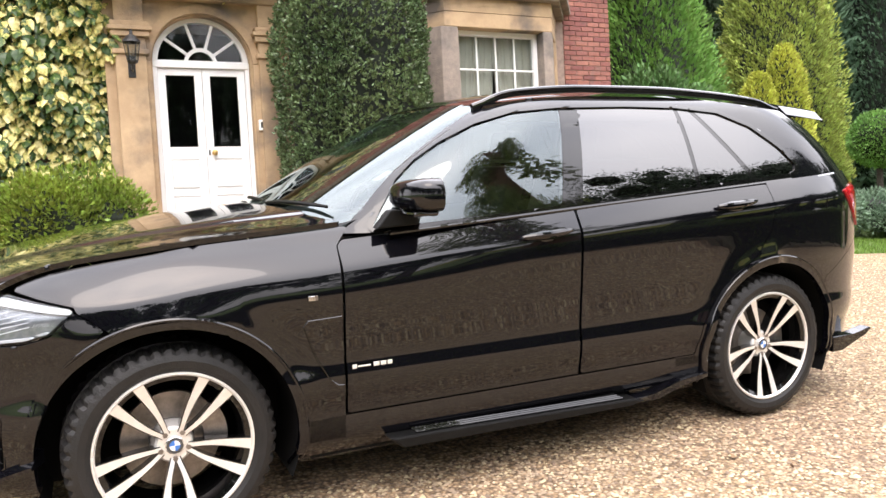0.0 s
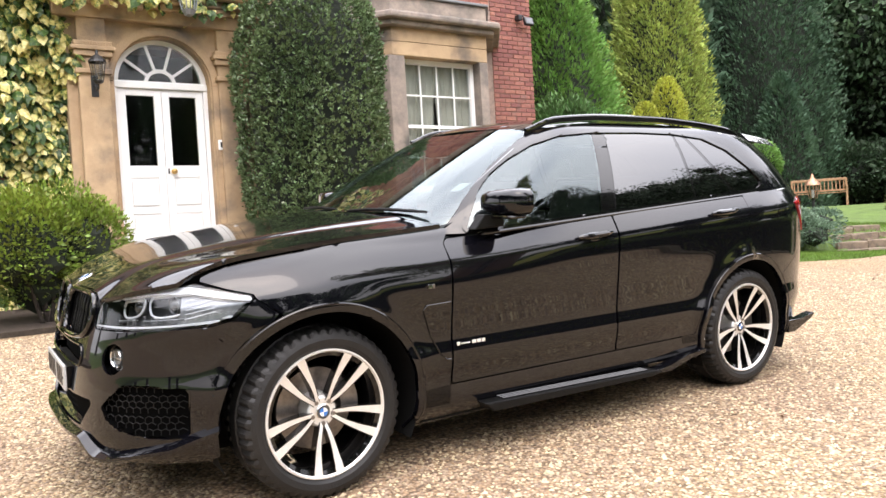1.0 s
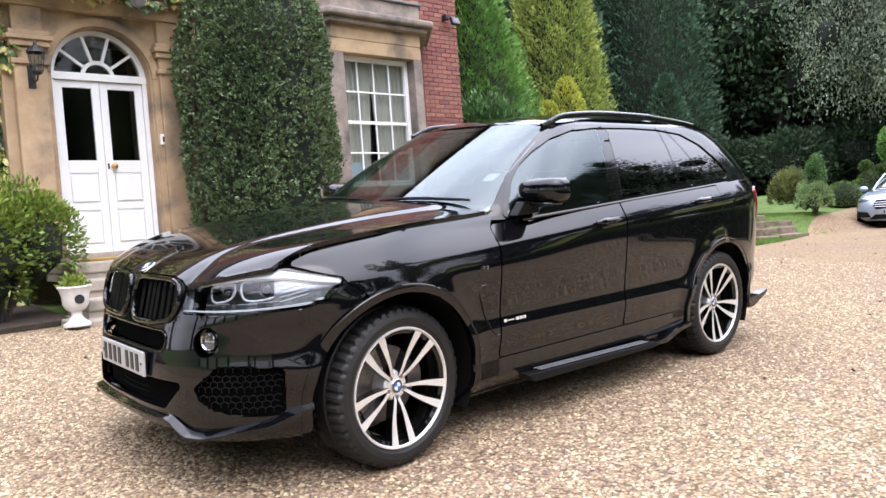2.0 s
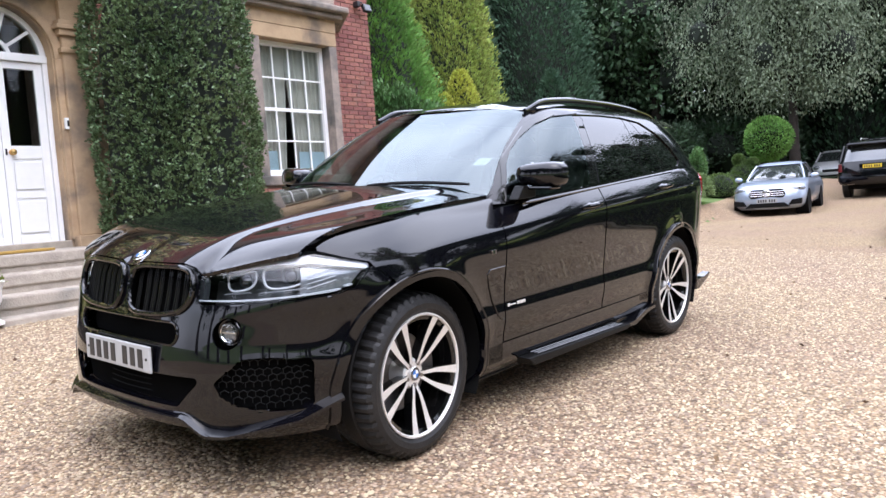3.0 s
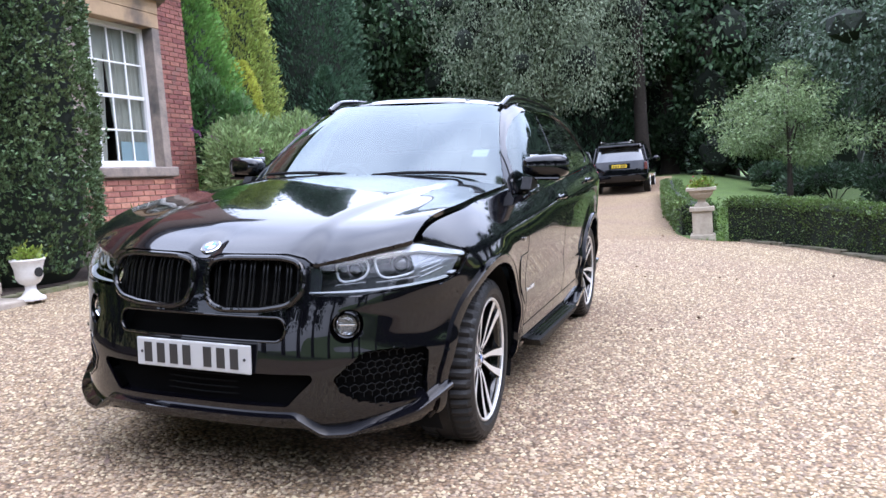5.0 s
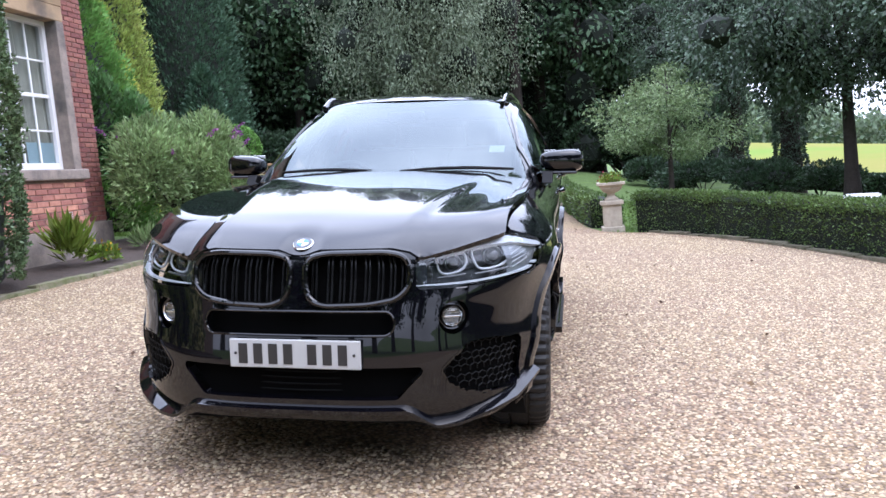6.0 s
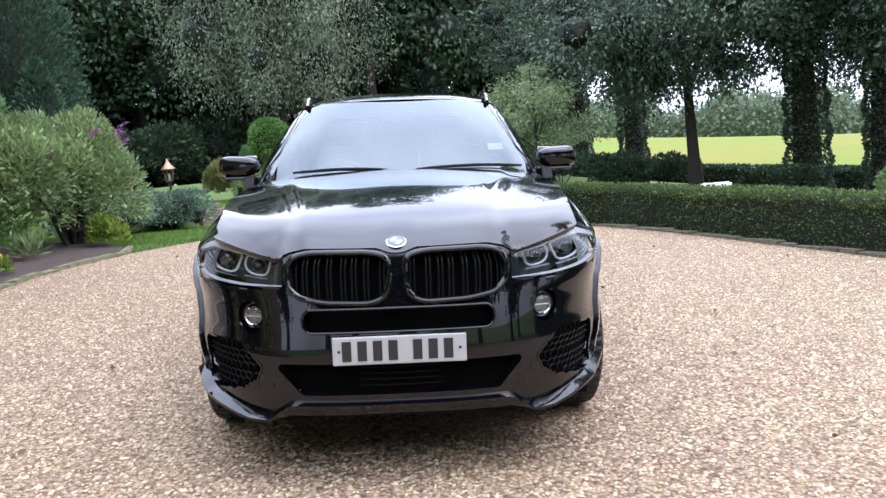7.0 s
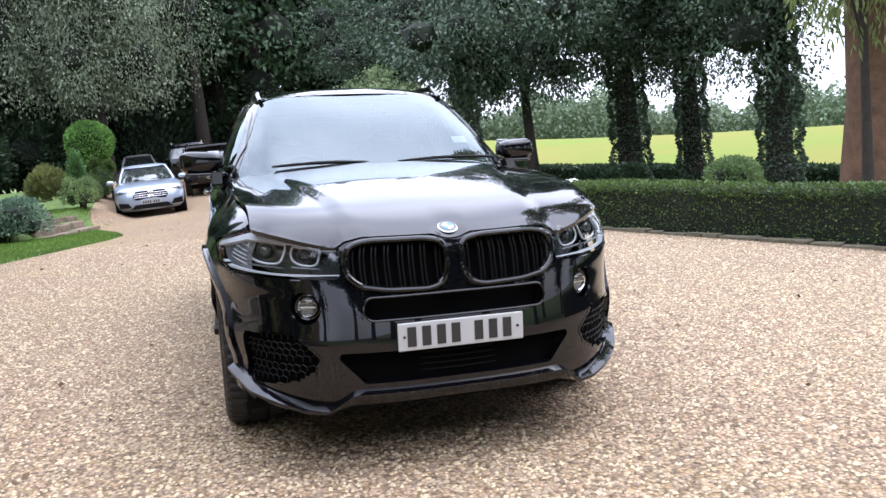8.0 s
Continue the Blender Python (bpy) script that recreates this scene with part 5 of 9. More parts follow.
far = [-400, -220, -120, -70, -45, -30]
sheet("ground", np.array(far + list(np.linspace(-22, 40, 156)) + list(np.linspace(46, 220, 30)) + [260, 400.0]), np.array([-400, -260] + list(np.linspace(-200, -32, 29)) + list(np.linspace(-26, 20, 139)) + [26, 40, 80, 200, 400.0]), M_GRASS, -0.03, None, "green lawn and parkland under the trees", "ground")
DRIVE = [(-14, 4.3), (5.6, 4.35), (7.0, 4.0), (8.2, 3.45), (10.0, 2.9), (11.2, 2.75), (12.6, 3.0), (14.5, 3.5), (17, 4.2), (24, 5.0), (33, 5.6), (34, 0.0), (30, -0.2), (23, -0.15), (15, -0.9), (11.6, -1.1), (10.15, -1.25), (9.35, -1.5), (9.15, -1.95), (9.2, -2.3), (8.4, -3.05), (7.4, -3.7), (6.35, -4.2), (5.6, -4.5), (4.3, -5.05), (2.8, -5.65), (-0.5, -6.4), (-14, -8.2)]
sheet("drive", np.linspace(-14.2, 34.2, 220), np.linspace(-8.4, 6.0, 90), M_GRAVEL, 0.0, DRIVE, "tan and cream gravel drive with loose stones", "drive")
sheet("field", np.linspace(20, 260, 60), np.linspace(-200, -10, 60), M_FIELD, 0.12, [(22, -22), (40, -20), (60, -16), (120, -14), (255, -14), (255, -195), (22, -195)], "sunlit pale green meadow behind the hedge", "field")
sheet("flower_bed", np.linspace(-6, 9.0, 74), np.linspace(3.8, 6.4, 22), M_SOIL, 0.035, [(-6, 4.45), (0.15, 4.45), (0.15, 6.3), (1.85, 6.3), (1.9, 4.5), (5.5, 4.4), (7.1, 4.1), (7.5, 4.2), (8.3, 4.8), (8.9, 5.4), (8.9, 6.3), (-6, 6.3)], "dark soil bed along the house wall", "flower bed")


def gravel_stones():
    """Loose stones over the drive, densest where one walks past the car."""
    rng = np.random.default_rng(5)
    n = 230000
    x, y = rng.uniform(-4.6, 9.0, n), rng.uniform(-5.6, 4.2, n)
    d = np.hypot(x + 1.5, (y + 1.5))
    keep = (rng.random(n) < np.clip(1.25 - d / 11.0, 0.12, 1.0))
    keep &= ~((x > -0.4) & (x < 3.5) & (np.abs(y) < 0.6))
    keep &= poly_sd([(-4.7, 4.3), (5.6, 4.3), (7.0, 3.95), (8.2, 3.4), (9.0, 3.2), (9.0, -2.35), (8.3, -3.0), (7.3, -3.65), (6.3, -4.1), (5.5, -4.4), (4.3, -4.95), (2.8, -5.55), (-4.7, -6)], x, y) > 0
    x, y = x[keep], y[keep]
    n = len(x)
    s = rng.uniform(0.007, 0.0145, n) * (1 + 0.5 * (rng.random(n) < 0.08))
    z = ground_z(x, y) + s * 0.15
    base = np.array([(1, 0, 0), (0, 1, 0), (-1, 0, 0), (0, -1, 0), (0, 0, 0.62), (0, 0, -0.4)])
    a = rng.uniform(0, 6.283, n)
    wob = rng.uniform(0.65, 1.25, (n, 6, 3))
    pts = base[None] * wob
    pts[:, 4, :2] += rng.uniform(-0.35, 0.35, (n, 2))
    ca, sa = np.cos(a)[:, None], np.sin(a)[:, None]
    px, py = pts[..., 0] * ca - pts[..., 1] * sa * 0.75, pts[..., 0] * sa + pts[..., 1] * ca * 0.75
    V = np.stack([px * s[:, None] + x[:, None], py * s[:, None] + y[:, None], pts[..., 2] * s[:, None] + z[:, None]], 2).reshape(-1, 3)
    tri = np.array([(0, 1, 4), (1, 2, 4), (2, 3, 4), (3, 0, 4)])
    F = (tri[None] + 6 * np.arange(n)[:, None, None]).reshape(-1, 3)
    data = bpy.data.meshes.new("gravel_stones")
    data.vertices.add(len(V))
    data.vertices.foreach_set("co", V.ravel())
    data.loops.add(F.size)
    data.loops.foreach_set("vertex_index", F.ravel())
    data.polygons.add(len(F))
    data.polygons.foreach_set("loop_start", np.arange(0, F.size, 3))
    data.update(calc_edges=True)
    tagged(link("gravel_stones", data, M_STONE_BIT), "loose tan, cream and rust gravel stones on the drive", "gravel", kind="stuff")


def fallen_leaves():
    """Brown leaves and bits strewn over the gravel."""
    rng = np.random.default_rng(77)
    n = 230
    x, y = rng.uniform(-4, 14, n), rng.uniform(-5, 3.6, n)
    keep = (poly_sd([(-4, 4), (5.6, 4), (8, 3.2), (14, 2.6), (14, -1), (10, -2.2), (6.3, -4.3), (-4, -6)], x, y) > 0) & ~((x > -1) & (x < 4) & (np.abs(y) < 1.1))
    x, y = x[keep], y[keep]
    P = np.stack([x, y, ground_z(x, y) + 0.014], 1)
    D = np.stack([rng.normal(size=len(x)), rng.normal(size=len(x)), 0.12 * rng.random(len(x))], 1)
    tagged(leaf_mesh("fallen_leaves", P, D, 0.042, 0.6, M_DEADLEAF, seed=78), "dry brown leaves strewn over the gravel", "leaves", kind="stuff")


def leaf_mesh(name, C, D, length, width, mat, parent=None, label="", seed=1):
    """Many small pointed leaves: centres C, directions D, one length each."""
    rng = np.random.default_rng(seed)
    n = len(C)
    D = D / (np.linalg.norm(D, axis=1, keepdims=True) + 1e-9)
    r = rng.normal(size=(n, 3))
    S = np.cross(D, r)
    S /= np.linalg.norm(S, axis=1, keepdims=True) + 1e-9
    L = (np.full(n, length) * rng.uniform(0.65, 1.3, n))[:, None]
    W = L * width * 0.5
    up = np.cross(S, D)
    V = np.stack([C, C + D * L * 0.45 + S * W + up * L * 0.06, C + D * L, C + D * L * 0.45 - S * W + up * L * 0.06], 1).reshape(-1, 3)
    data = bpy.data.meshes.new(name)
    data.vertices.add(4 * n)
    data.vertices.foreach_set("co", V.ravel())
    data.loops.add(4 * n)
    data.loops.foreach_set("vertex_index", np.arange(4 * n))
    data.polygons.add(n)
    data.polygons.foreach_set("loop_start", np.arange(0, 4 * n, 4))
    data.update(calc_edges=True)
    return link(name, data, mat, parent, label)


def lobed_leaves(name, C, D, length, width, mat, parent=None, label="", seed=1):
    """Broad leaves with shoulders, folded along the midrib, that hang with their faces outwards."""
    rng = np.random.default_rng(seed)
    n = len(C)
    D = D / (np.linalg.norm(D, axis=1, keepdims=True) + 1e-9)
    face = np.array([0.0, -1.0, 0.55]) + rng.normal(0, 0.38, (n, 3))
    S = np.cross(D, face)
    S /= np.linalg.norm(S, axis=1, keepdims=True) + 1e-9
    up = np.cross(S, D)
    L = (length * rng.uniform(0.55, 1.25, n))[:, None]
    W = L * width * 0.5
    sgn = np.where(up @ np.array([0, -1.0, 0.3]) > 0, 1.0, -1.0)[:, None]
    lift = up * sgn * L
    V = np.stack([C, C + D * L * 0.12 + S * W * 0.80 - lift * 0.05, C + D * L * 0.45 + S * W - lift * 0.08, C + D * L - lift * 0.10,
                  C + D * L * 0.45 - S * W - lift * 0.08, C + D * L * 0.12 - S * W * 0.80 - lift * 0.05, C + D * L * 0.45 + lift * 0.05], 1).reshape(-1, 3)
    quads = np.array([(0, 1, 2, 6), (6, 2, 3, 4), (0, 6, 4, 5)])
    F = (quads[None] + 7 * np.arange(n)[:, None, None]).reshape(-1, 4)
    return raw(name, V, F.tolist(), mat, parent, label)


def rand_dirs(rng, n):
    d = rng.normal(size=(n, 3))
    return d / np.linalg.norm(d, axis=1, keepdims=True)


# ---------------------------------------------------------------- house
M_BRICK = material("red_brick", (0.28, 0.10, 0.075), 0.85, second=(0.17, 0.07, 0.06), scale=14, bump=0.4, bscale=90, obrandom=0.28, stain=((0.16, 0.085, 0.07), 5, 0.62))
# brighter copy of the red brick: sunlight on the apron is in the colour
M_LITBRICK = material("sunlit_brick", (0.47, 0.215, 0.155), 0.85, second=(0.33, 0.135, 0.098), scale=14, bump=0.4, bscale=90, obrandom=0.3, stain=((0.20, 0.13, 0.10), 5, 0.6))
M_BRICKS = material("red_brick_wall", (0.33, 0.12, 0.085), 0.85, second=(0.22, 0.09, 0.07), scale=14, bump=0.4, bscale=90, island=0.28, stain=((0.17, 0.085, 0.07), 3, 0.6))
M_MORTAR = material("mortar", (0.34, 0.25, 0.205), 0.95, vary=0.45, scale=10, bump=0.4, bscale=120)
M_SAND = material("sandstone", (0.47, 0.335, 0.20), 0.88, second=(0.33, 0.225, 0.135), scale=3.2, bump=0.35, bscale=70, stain=((0.13, 0.105, 0.085), 1.7, 0.50))
M_GREYSTONE = material("weathered_stone", (0.33, 0.27, 0.22), 0.9, second=(0.16, 0.135, 0.12), scale=5, bump=0.5, bscale=60, stain=((0.09, 0.085, 0.075), 2.2, 0.55))
M_STEPSTONE = material("step_stone", (0.40, 0.35, 0.28), 0.9, second=(0.27, 0.23, 0.19), scale=6, bump=0.4, bscale=60, stain=((0.16, 0.15, 0.13), 3, 0.58))
M_WHITEPAINT = material("white_paint", (0.80, 0.80, 0.79), 0.35, vary=0.06, scale=4)
M_BRASS = material("brass", (0.72, 0.47, 0.18), 0.28, metal=1.0, vary=0.2)
M_PANE = glass_material("house_glass", (0.75, 0.78, 0.77), ior=1.28)
M_ROOM = material("dim_room", (0.55, 0.52, 0.48), 0.9, vary=0.4, scale=2)
# near-black: the unlit hall behind the doors is put into the colour
M_HALL = material("hall_shade", (0.010, 0.010, 0.010), 0.9, spec=0.1)
M_CURTAIN = material("pale_curtain", (0.66, 0.62, 0.56), 0.9, vary=0.15, scale=8)
M_IRON = material("black_iron", (0.014, 0.014, 0.015), 0.45, vary=0.3)
M_LEAD = material("lead_sheet", (0.20, 0.21, 0.22), 0.55, vary=0.35, scale=4, metal=0.3)
WALL_Y = 6.3


def wall_bricks(parent_near, x0, x1, z0, z1, y, m=None, limit=300, joined_parent=None, mat=None):
    """Courses of bricks set a little proud of their mortar; the nearest are objects of their own."""
    rng = random.Random(7)
    bw, bh, jt = 0.215, 0.065, 0.011
    data = {}
    joined_v, joined_f, made = [], [], 0
    z, row = z0, 0
    m = m or Matrix.Identity(4)
    while z + bh <= z1 + 0.001:
        x = x0 - (0 if row % 2 == 0 else (bw + jt) / 2)
        while x < x1 - 0.02:
            a, b = max(x, x0), min(x + bw, x1)
            if b - a > 0.03:
                w = round(b - a, 3)
                dep = rng.choice((0.0, 0.002, 0.004))
                if made < limit:
                    if w not in data:
                        bm = cube(-w / 2, w / 2, -0.012, 0.03, -bh / 2, bh / 2)
                        bmesh.ops.bevel(bm, geom=list(bm.edges), offset=0.004, segments=1, affect="EDGES")
                        me = bpy.data.meshes.new("brick")
                        bm.to_mesh(me)
                        bm.free()
                        me.materials.append(mat or M_BRICK)
                        data[w] = me
                    ob = new("brick", data[w])
                    ob.parent = parent_near
                    ob.matrix_local = m @ Matrix.Translation(((a + b) / 2, y - dep, z + bh / 2))
                    made += 1
                else:
                    k = len(joined_v)
                    for dy in (-0.012 - dep, 0.03):
                        for px, pz in ((a, z), (b, z), (b, z + bh), (a, z + bh)):
                            joined_v.append(m @ Vector((px, y + dy, pz)))
                    joined_f += [(k, k + 1, k + 2, k + 3), (k, k + 4, k + 5, k + 1), (k + 1, k + 5, k + 6, k + 2), (k + 2, k + 6, k + 7, k + 3), (k + 3, k + 7, k + 4, k)]
            x += bw + jt
        z += bh + jt
        row += 1
    if joined_v:
        tagged(raw("brickwork", joined_v, joined_f, M_BRICKS, joined_parent or parent_near), kind="stuff")


def sash(parent, w, h, y, cols, rows, m, curtains=True):
    """A white sash window with glazing bars, its glass, and what shows behind it."""
    def loc(ob):
        ob.matrix_local = m
        return ob
    win = loc(part("window_frame", prism_frame(w, h, 0.065, y, y + 0.10), M_WHITEPAINT, parent, "white painted sash frame"))
    iw, ih = w - 0.13, h - 0.13
    for c in range(1, cols):
        x = -iw / 2 + iw * c / cols
        part("glazing_bar", cube(x - 0.011, x + 0.011, y + 0.03, y + 0.06, 0.065, h - 0.065, 0.003), M_WHITEPAINT, win)
    for r in range(1, rows):
        z = 0.065 + ih * r / rows
        t = 0.024 if r * 2 == rows else 0.011
        part("glazing_bar", cube(-iw / 2, iw / 2, y + 0.028, y + 0.058, z - t, z + t, 0.003), M_WHITEPAINT, win)
    for c in range(cols):
        for r in range(rows):
            xa, za = -iw / 2 + iw * c / cols, 0.065 + ih * r / rows
            g = part("pane", cube(xa + 0.008, xa + iw / cols - 0.008, y + 0.044, y + 0.047, za + 0.008, za + ih / rows - 0.008), M_PANE, win)
            g.visible_shadow = False
    back = part("room_back", cube(-w / 2 - 0.3, w / 2 + 0.3, y + 1.4, y + 1.42, -0.2, h + 0.2), M_ROOM, win, "dim room behind the glass")
    if curtains:
        for s in (-1, 1):
            bm = bmesh.new()
            vs = []
            for k in range(22):
                u = k / 21
                x = s * (w * 0.47 - u * w * 0.485)
                yy = y + 0.115 + 0.022 * math.sin(k * 1.9)
                vs.append([bm.verts.new((x + s * 0.10 * w * u, yy, 0.07)), bm.verts.new((x + s * 0.05 * w * u, yy, h * 0.45)), bm.verts.new((x, yy, h - 0.05))])
            for a, b in zip(vs, vs[1:]):
                for q in range(2):
                    bm.faces.new((a[q], a[q + 1], b[q + 1], b[q]))
            part("curtain", bm, M_CURTAIN, win, "pale gathered curtain", smooth=True)
    return win


def prism_frame(w, h, t, y0, y1):
    bm = bmesh.new()
    box(bm, -w / 2, -w / 2 + t, y0, y1, 0, h, 0.006)
    box(bm, w / 2 - t, w / 2, y0, y1, 0, h, 0.006)
    box(bm, -w / 2 + t, w / 2 - t, y0, y1, h - t, h, 0.006)
    box(bm, -w / 2 + t, w / 2 - t, y0, y1, 0, t * 1.5, 0.006)
    return bm


def arc(cx, cz, r, a0, a1, n):
    return [(cx + r * math.cos(radians(a0 + (a1 - a0) * k / n)), cz + r * math.sin(radians(a0 + (a1 - a0) * k / n))) for k in range(n + 1)]


def build_house():
    h = thing("house", "old red brick country house with sandstone doorway and bay window", "house")
    # main wall: pieces round the doorway and the bay
    for k, (x0, x1, z0, z1) in enumerate(((-7.0, 0.56, 0.2, 7.6), (1.72, 3.7, 0.2, 7.6), (0.56, 1.72, 3.66, 7.6), (3.7, 6.3, 4.5, 7.6), (6.3, 7.5, 0.2, 7.6))):
        part("wall", cube(x0, x1, WALL_Y, WALL_Y + 0.35, z0, z1), M_MORTAR, h, "brick wall with pale mortar joints")
    part("wall", cube(7.15, 7.5, WALL_Y + 0.35, 15.0, 0.2, 7.6), M_MORTAR, h)
    part("wall", cube(-7.0, -6.65, WALL_Y + 0.35, 15.0, 0.2, 7.6), M_MORTAR, h)
    part("wall", cube(-7.0, 7.5, 15.0, 15.3, 0.2, 7.6), M_MORTAR, h)
    part("roof", prism([(6.0, 7.6), (15.6, 7.6), (10.8, 11.0)], -7.4, 7.9, plane="yz"), M_SLATE, h, "grey slate roof")
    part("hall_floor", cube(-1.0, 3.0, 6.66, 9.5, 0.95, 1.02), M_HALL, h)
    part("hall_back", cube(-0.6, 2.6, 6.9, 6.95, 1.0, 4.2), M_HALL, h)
    # ---- stone doorway
    FY = 5.90                                              # face of the surround
    dcx, half, spring = 1.14, 0.575, 3.14
    outer = [(0.05, 0.95), (0.05, 4.22), (2.32, 4.22), (2.32, 0.95)]
    opening = [(dcx + half, 0.95)] + arc(dcx, spring, half - 0.0, 0, 180, 24) + [(dcx - half, 0.95)]
    poly = outer[:1] + outer[1:2] + outer[2:3] + outer[3:4] + opening
    bm = bmesh.new()
    prism(poly, FY, WALL_Y - 0.003, bm=bm)
    part("door_surround", bm, M_SAND, h, "golden sandstone door surround")
    arch_ring = arc(dcx, spring, half + 0.11, 0, 180, 28) + arc(dcx, spring, half + 0.015, 180, 0, 28)
    part("arch_moulding", prism(arch_ring, FY - 0.045, FY + 0.02, 0.008), M_SAND, h)
    for x0, x1 in ((0.16, 0.50), (1.80, 2.16)):
        pil = part("pilaster", cube(x0, x1, FY - 0.10, FY + 0.001, 1.08, 3.40, 0.012), M_SAND, h, "sandstone pilaster with moulded cap")
        part("plinth", cube(x0 - 0.05, x1 + 0.05, FY - 0.16, FY + 0.001, 0.90, 1.08, 0.012), M_SAND, pil)
        for z0, z1, e in ((3.20, 3.26, 0.03), (3.40, 3.47, 0.04), (3.47, 3.52, 0.07), (3.52, 3.58, 0.04)):
            part("capital", cube(x0 - e, x1 + e, FY - 0.10 - e, FY + 0.001, z0, z1, 0.010), M_SAND, pil)
        part("impost_block", cube(x0 + 0.01, x1 - 0.01, FY - 0.09, FY + 0.001, 3.58, 3.86, 0.01), M_SAND, pil)
    for z0, z1, e in ((3.86, 4.02, 0.12), (4.02, 4.08, 0.17), (4.08, 4.16, 0.26), (4.16, 4.24, 0.36)):
        part("door_cornice", cube(-0.02 - e * 0.5, 2.40 + e * 0.5, FY - e, FY - 0.002 if e < 0.13 else FY - 0.004, z0, z1, 0.012), M_SAND, h)
    for x0 in (dcx - half - 0.11, dcx + half + 0.015):
        part("jamb_moulding", cube(x0, x0 + 0.095, FY - 0.045, FY + 0.02, 1.04, spring - 0.002, 0.010), M_SAND, h)
    for k in range(7):
        part("modillion", cube(0.10 + k * 0.335, 0.24 + k * 0.335, FY - 0.24, FY - 0.128, 3.985, 4.076, 0.012), M_SAND, h)

    # ---- door leaves, frame and fanlight
    DY = 6.06
    door = thing("door_1", "white panelled double front doors with glazed upper panels", "door", kind="structure")
    part("door_frame", cube(dcx - half, dcx - half + 0.055, DY - 0.03, DY + 0.09, 1.0, 3.15, 0.006), M_WHITEPAINT, door)
    part("door_frame", cube(dcx + half - 0.055, dcx + half, DY - 0.03, DY + 0.09, 1.0, 3.15, 0.006), M_WHITEPAINT, door)
    part("transom", cube(dcx - half, dcx + half, DY - 0.04, DY + 0.09, 3.105, 3.185, 0.008), M_WHITEPAINT, door)
    for s in (-1, 1):
        x0, x1 = (dcx - half + 0.06, dcx - 0.003) if s < 0 else (dcx + 0.003, dcx + half - 0.06)
        leaf = part("door_leaf", door_leaf(x0, x1, DY), M_WHITEPAINT, door, "white door leaf")
        g = part("glass_panel", cube(x0 + 0.09, x1 - 0.09, DY + 0.018, DY + 0.022, 2.15, 3.02), M_PANE, leaf)
        g.visible_shadow = False
        for z0, z1 in ((1.12, 1.55), (1.62, 2.00)):
            part("raised_panel", cube(x0 + 0.10, x1 - 0.10, DY - 0.004, DY + 0.012, z0 + 0.03, z1 - 0.03, 0.012), M_WHITEPAINT, leaf)
    knob = part("door_knob", lathe([(0.001, -0.075), (0.026, -0.068), (0.036, -0.045), (0.026, -0.022), (0.012, -0.014), (0.012, 0.0), (0.034, 0.0), (0.034, 0.006)], 24, "y", at=(1.235, DY - 0.005, 2.075)), M_BRASS, door, "round brass knob", smooth=True)
    part("keyhole_plate", cube(1.165, 1.185, DY - 0.008, DY + 0.0, 2.045, 2.115, 0.002), M_IRON, door)
    fan = part("fanlight_frame", prism(arc(dcx, 3.16, half - 0.004, 0, 180, 28) + arc(dcx, 3.16, half - 0.07, 180, 0, 28), DY - 0.02, DY + 0.06), M_WHITEPAINT, door, "white fanlight with radiating bars")
    part("fan_hub", prism(arc(dcx, 3.16, 0.20, 0, 180, 16) + arc(dcx, 3.16, 0.155, 180, 0, 16), DY, DY + 0.04), M_WHITEPAINT, fan)
    part("fan_base", cube(dcx - half + 0.01, dcx + half - 0.01, DY - 0.015, DY + 0.05, 3.16, 3.20), M_WHITEPAINT, fan)
    for a in (36, 72, 108, 144):
        c, s = math.cos(radians(a)), math.sin(radians(a))
        bm = bmesh.new()
        t = 0.017
        prism([(dcx + 0.19 * c - t * s, 3.16 + 0.19 * s + t * c), (dcx + 0.19 * c + t * s, 3.16 + 0.19 * s - t * c), (dcx + 0.52 * c + t * s, 3.16 + 0.52 * s - t * c), (dcx + 0.52 * c - t * s, 3.16 + 0.52 * s + t * c)], DY, DY + 0.035, bm=bm)
        part("fan_bar", bm, M_WHITEPAINT, fan)
    g = part("fan_glass", prism(arc(dcx, 3.17, half - 0.06, 0, 180, 20), DY + 0.014, DY + 0.017), M_PANE, fan)
    g.visible_shadow = False
    # ---- bay window
    bay(h)
    # ---- bricks
    wall_bricks(h, 6.63, 7.5, 0.95, 5.6, WALL_Y, limit=300)
    wall_bricks(h, 2.4, 3.7, 3.2, 6.0, WALL_Y, limit=0)
    wall_bricks(h, -4.0, 0.0, 0.6, 6.2, WALL_Y, limit=0)
    wall_bricks(h, 0.0, 6.6, 4.75, 6.6, WALL_Y, limit=0)
    part("wall_plinth", cube(6.55, 7.57, WALL_Y - 0.06, WALL_Y + 0.02, 0.2, 0.93, 0.012), M_GREYSTONE, h, "weathered stone plinth")
    return h


def door_leaf(x0, x1, y):
    bm = bmesh.new()
    t = 0.09
    box(bm, x0, x0 + t, y, y + 0.045, 1.03, 3.10, 0.003)
    box(bm, x1 - t, x1, y, y + 0.045, 1.03, 3.10, 0.003)
    for z0, z1 in ((1.03, 1.12), (1.55, 1.62), (2.00, 2.15), (3.02, 3.10)):
        box(bm, x0 + t, x1 - t, y, y + 0.045, z0, z1, 0.003)
    for z0, z1 in ((1.12, 1.55), (1.62, 2.00)):
        box(bm, x0 + t, x1 - t, y + 0.012, y + 0.04, z0, z1)
    return bm


M_SLATE = material("roof_slate", (0.10, 0.105, 0.12), 0.6, vary=0.4, scale=6)


